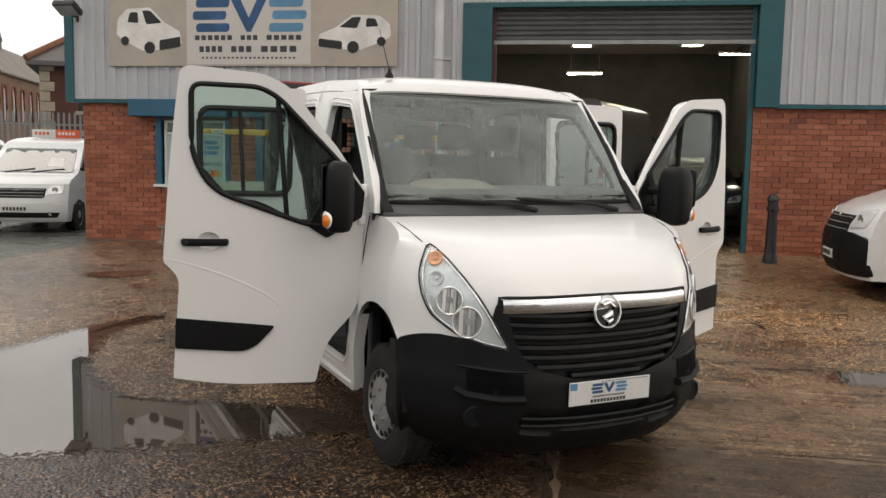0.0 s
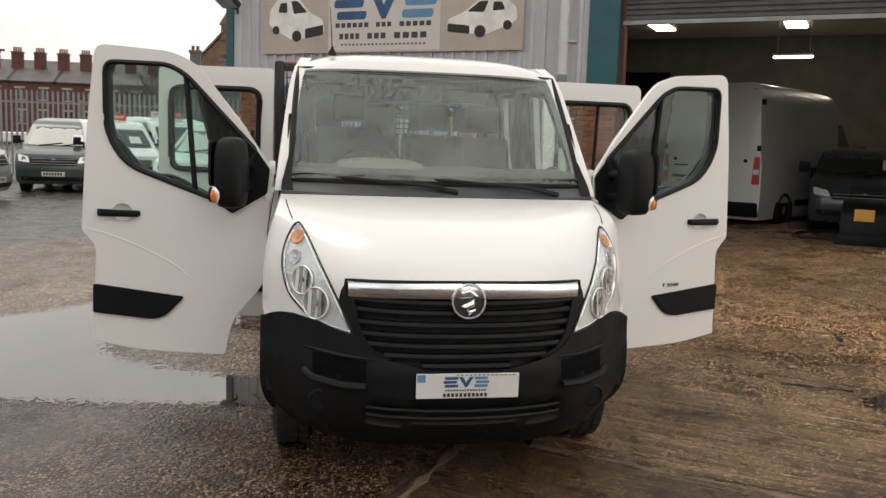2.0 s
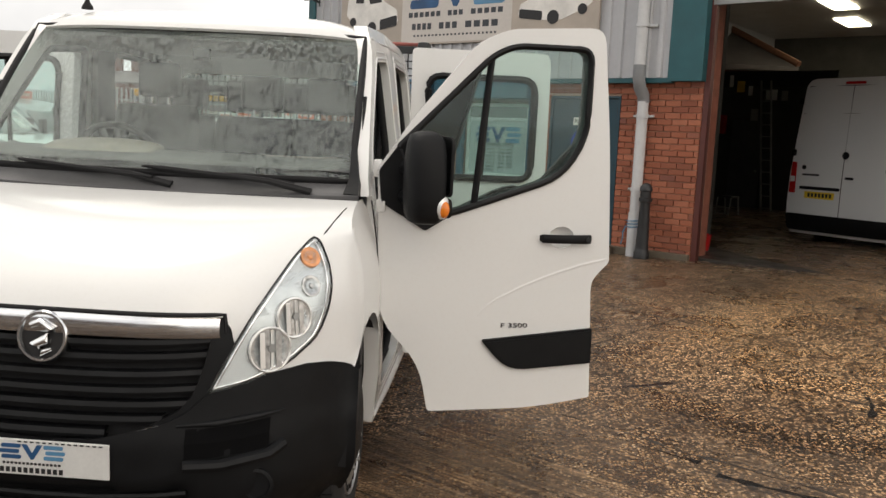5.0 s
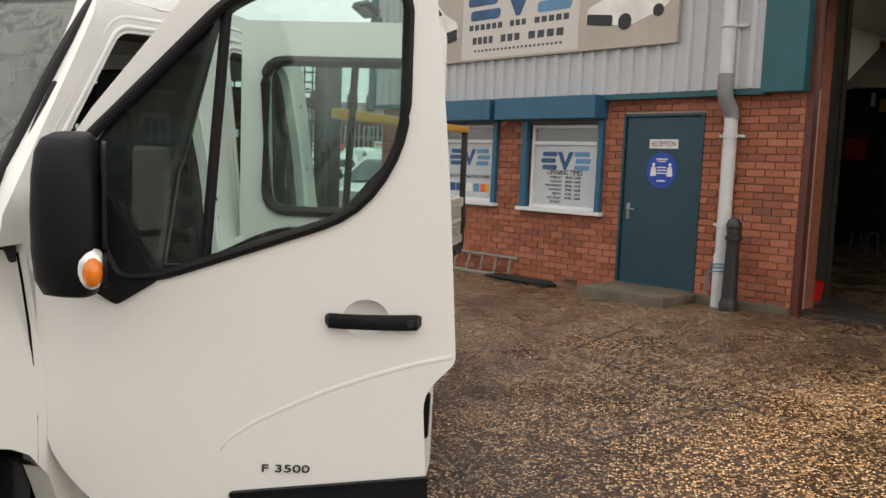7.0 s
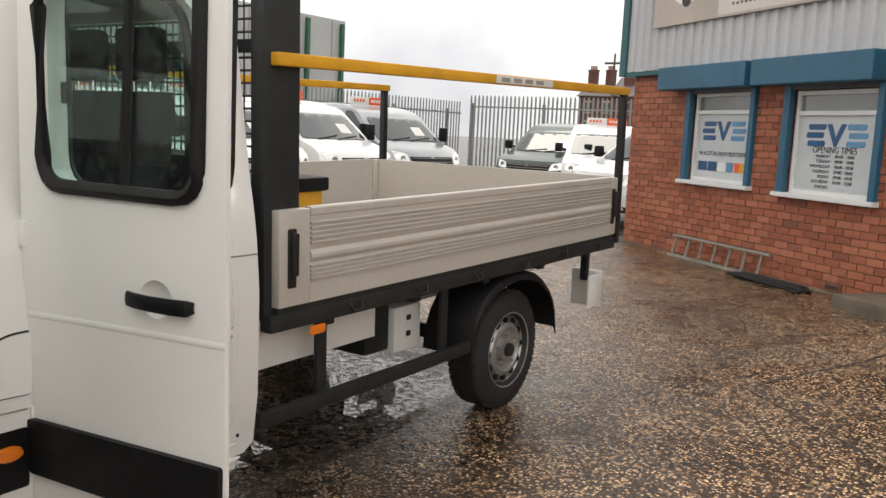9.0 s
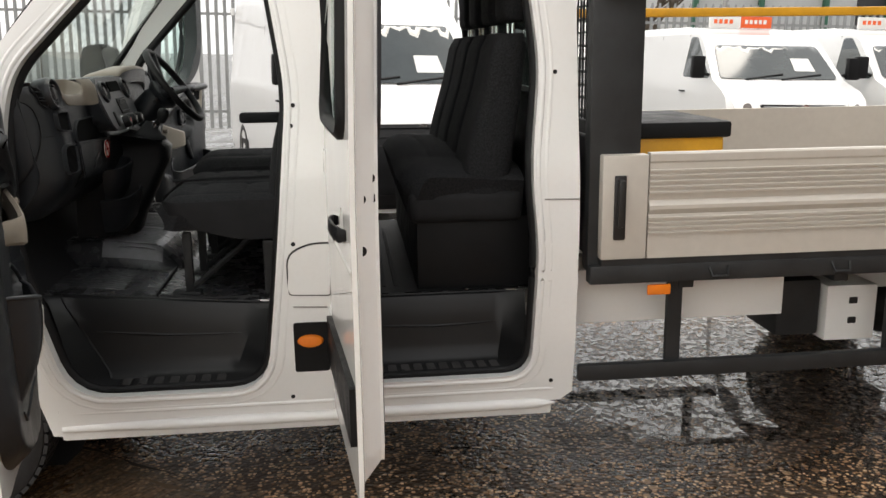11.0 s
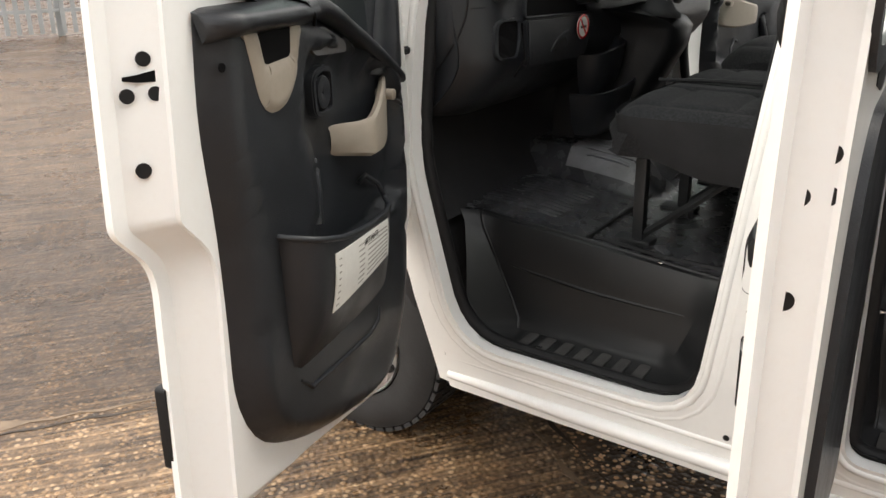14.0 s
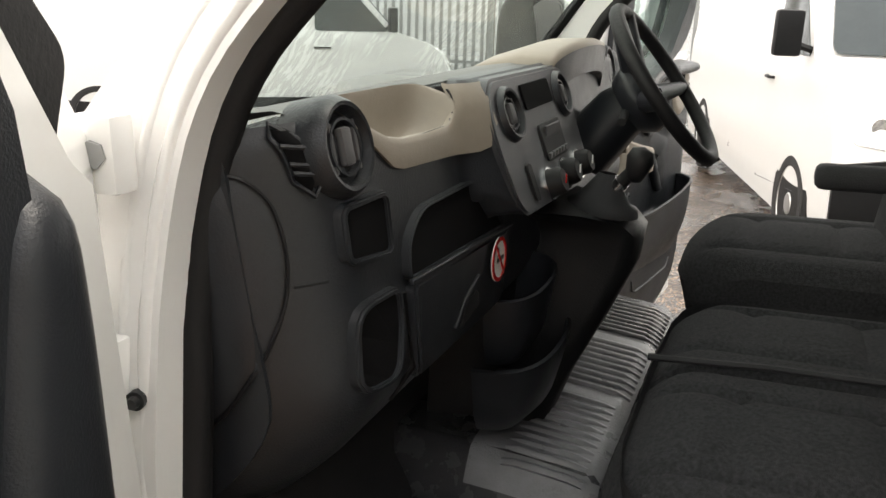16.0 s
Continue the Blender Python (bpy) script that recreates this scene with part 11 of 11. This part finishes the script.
box(bm, 3.2, 4.8, -0.2, 0.9, 14.6, 16.6, 0.05)
extrude_y(bm, [(3.0, 16.6), (5.0, 16.6), (4, 18.2)], -0.4, 1.1)
box(bm, 3.94, 4.06, 0.3, 0.4, 18.1, 19.2)
box(bm, 3.7, 4.3, 0.3, 0.4, 18.9, 19.02)
part("bellcote", bm, M_CHURCH, ch, "stone bellcote with a cross")


def arched(x0, x1, z0, z1, place):
    w = x1 - x0
    xm = (x0 + x1) / 2
    loop = [(x0, z0), (x1, z0), (x1, z1 - w * 0.55)] + [(xm + w / 2 * math.cos(a), z1 - w * 0.55 + w * 0.55 * math.sin(a)) for a in [math.pi * k / 10 for k in range(1, 10)]] + [(x0, z1 - w * 0.55)]
    bm = bmesh.new()
    plate(bm, [loop], place, 0.03, -0.02, 50)
    aw = part("arched_window", bm, M_DARKGLASS, ch, "dark arched window")
    bm = bmesh.new()
    tube(bm, [place(u, v, 0.05) for u, v in loop], 0.16, 6, True)
    part("window_arch", bm, M_BRICKPLAIN, aw, "red brick surround", 50)


for x0, x1, z0, z1 in ((3.4, 4.6, 7.6, 12.6), (1.9, 3.0, 7.6, 11.2), (5.0, 6.1, 7.6, 11.2)):
    arched(x0, x1, z0, z1, lambda u, v, w: (u, -w, v))
for k in range(8):
    arched(2.0 + 4 * k, 3.6 + 4 * k, 5.5, 10.2, lambda u, v, w: (8 + w, u, v))
for x, y in ((-0.3, -0.3), (7.6, -0.3)):
    part("buttress", boxed(x, x + 0.7, y, y + 0.9, 0, 10.6, 0.05), M_CHURCH, ch, "stone buttress")
bm = bmesh.new()
lathe(bm, [(0, 0.4), (1.0, 0.4), (1.1, 0.55), (3.6, 0)], (4, 15, 15.8), (0, 0, 1), 8)
part("spirelet", bm, M_SLATE, ch, "slim roof spirelet")

# grey shed across the road
sd = thing("industrial_shed", pose(-30, 16, 0.2, 0, 0, 90), "grey sheet metal shed with green posts", "shed")
bm = bmesh.new()
box(bm, 0, 22, 0, 12, 0, 7.4)
part("shed_wall", bm, M_SHED, sd)
# flat panel on the closed wall paints the shade inside an open doorway
part("doorway", boxed(6.8, 11.7, -0.05, 0.0, 0, 4.6), M_DARKGAP, sd, "dark panel painting the shade of an open doorway")
for k in range(9):
    part("shed_post", boxed(2.7 * k - 0.1, 2.7 * k + 0.1, -0.25, -0.05, 0, 7.2), M_GREENPOST, sd, "green steel post")
for k in range(11):
    part("shed_sheet_joint", boxed(2.0 * k + 0.9, 2.0 * k + 0.96, -0.04, 0.0, 4.7, 7.3), M_GALV, sd)

# other premises across the road in front
for nm, x, y, rz, w, d, e, r in (("road_house", -24, -30, 180, 9, 8, 5.2, 7.8), ("road_house", -14.9, -30, 180, 9, 8, 5.2, 7.8), ("road_house", -33.1, -30, 180, 9, 8, 5.2, 7.8), ("road_house", -6, -32, 180, 8, 8, 5.2, 7.8), ("road_house", 6, -33, 180, 10, 8, 5.2, 7.8)):
    gable_house(nm, pose(x, y, 0, 0, 0, rz), w, d, e, r, M_FARBRICK, M_SLATE, "red brick house across the road", (1.0,), True, 3)


def build_pole(x, y, h, lamp):
    p = thing("street_lamp" if lamp else "telegraph_pole", Matrix.Translation((x, y, yard_z(x, y))), "grey steel street lamp" if lamp else "weathered timber telegraph pole", "street lamp" if lamp else "pole")
    bm = bmesh.new()
    tube(bm, [(0, 0, 0), (0, 0, h)], [0.09, 0.05], 10)
    part("post", bm, M_GALV if lamp else M_TIMBER, p, "", 50)
    if lamp:
        bm = bmesh.new()
        tube(bm, [(0, 0, h - 0.05), (0.3, 0, h + 0.1), (0.6, 0, h + 0.12)], 0.03, 8)
        box(bm, 0.45, 0.95, -0.12, 0.12, h + 0.08, h + 0.2, 0.04)
        part("lantern", bm, M_GALV, p, "", 50)
    else:
        part("cross_arm", boxed(-0.5, 0.5, -0.05, 0.05, h - 0.5, h - 0.4), M_TIMBER, p)
    return p


build_pole(-14.5, 40.0, 5.6, False)
build_pole(-18.0, 12.0, 7.0, True)
build_pole(-15.5, -4.0, 6.0, False)


def build_tree(x, y, h, seed):
    rnd = random.Random(seed)
    t = thing("tree", Matrix.Translation((x, y, 0)), "bare winter tree with fine twigs beyond the fence", "tree")
    bm = bmesh.new()
    tw = bmesh.new()
    tube(bm, [(0, 0, 0), (0.05, 0, h * 0.3), (0.0, 0.1, h * 0.45)], [0.2, 0.15, 0.12], 8)

    def limb(p, dvec, l, r, lvl):
        q = p + dvec * l
        mid = p.lerp(q, 0.5) + Vector((rnd.uniform(-1, 1), rnd.uniform(-1, 1), rnd.uniform(-0.3, 0.6))) * l * 0.08
        tube(bm if lvl < 2 else tw, [p, mid, q], [r, r * 0.8, r * 0.6], 5 if lvl < 2 else 3)
        if lvl < 4:
            for _ in range(3 if lvl else 4):
                nd = (dvec + Vector((rnd.uniform(-1, 1), rnd.uniform(-1, 1), rnd.uniform(-0.2, 0.7))) * 0.75).normalized()
                limb(p.lerp(q, rnd.uniform(0.5, 1.0)), nd, l * 0.68, r * 0.55, lvl + 1)
    for _ in range(5):
        limb(Vector((0, 0.05, h * rnd.uniform(0.3, 0.45))), Vector((rnd.uniform(-0.8, 0.8), rnd.uniform(-0.8, 0.8), 0.8)).normalized(), h * 0.24, 0.09, 0)
    part("trunk", bm, M_TIMBER, t, "", 60)
    part("crown", tw, M_HEDGE, t, "fine twigs")


for x, y, h, s in ((-9.6, 62, 7.5, 1), (-10.8, 63, 7, 2), (-24, 12, 7, 3), (-18, -12, 7, 4), (-26, -14, 8, 5)):
    build_tree(x, y, h, s)

# ---- bricks of the workshop front ----
def build_bricks():
    cl, ch_, bl, bh_ = 0.225, 0.0835, 0.215, 0.072
    holes = [(1.57, 2.81, 1.20, 2.45), (3.43, 4.71, 1.20, 2.43), (5.04, 6.18, 0.0, 2.50), (4.20, 4.44, 0.26, 0.35)]
    bm = bmesh.new()
    meshes = {}
    count = 0

    def add(u0, u1, z):
        nonlocal count
        # cut at openings
        segs = [(u0, u1)]
        for a, b, c, d in holes:
            if z + bh_ > c + 0.02 and z < d - 0.02:
                out = []
                for s, e in segs:
                    if e <= a or s >= b:
                        out.append((s, e))
                    else:
                        if s < a - 0.03:
                            out.append((s, a))
                        if e > b + 0.03:
                            out.append((b, e))
                segs = out
        for s, e in segs:
            near = 4.72 < s < 7.36 or 2.80 < s < 3.3
            w = round(e - s, 3)
            if near and count < 300:
                if w not in meshes:
                    b = boxed(0, w, 0, 0.05, 0, bh_, 0)
                    bmesh.ops.bevel(b, geom=[ed for ed in b.edges if all(v.co.y < 0.01 for v in ed.verts)], offset=0.004, segments=1, affect="EDGES")
                    bmesh.ops.recalc_face_normals(b, faces=b.faces[:])
                    me = bpy.data.meshes.new("brick")
                    b.to_mesh(me)
                    b.free()
                    me.materials.append(M_BRICK)
                    meshes[w] = me
                ob = new("brick", meshes[w])
                ob.parent = workshop
                ob.matrix_local = Matrix.Translation((s, 0.08 + random.uniform(-0.0015, 0.0015), z))
                count += 1
            else:
                y = 0.08 + random.uniform(-0.0015, 0.0015)
                vs = [(s, y, z), (e, y, z), (e, y, z + bh_), (s, y, z + bh_), (s, y + 0.05, z), (e, y + 0.05, z), (e, y + 0.05, z + bh_), (s, y + 0.05, z + bh_)]
                vv = [bm.verts.new(p) for p in vs]
                for f in ((0, 1, 2, 3), (0, 4, 5, 1), (1, 5, 6, 2), (2, 6, 7, 3), (3, 7, 4, 0)):
                    bm.faces.new([vv[i] for i in f])

    for a, b in ((0.10, 7.36), (11.5, BRICK_END)):
        for row in range(33):
            z = 0.03 + ch_ * row
            if z + bh_ > CLAD_Z - 0.02:
                break
            u = a - (0.5 * cl if row % 2 else 0)
            while u < b - 0.02:
                u0, u1 = max(u, a), min(u + bl, b)
                if u1 - u0 > 0.03:
                    add(u0, u1, z)
                u += cl
    rest = part("far_bricks", bm, M_BRICK, workshop, "red bricks")
    rest["kind"] = "stuff"


random.seed(5)
build_bricks()
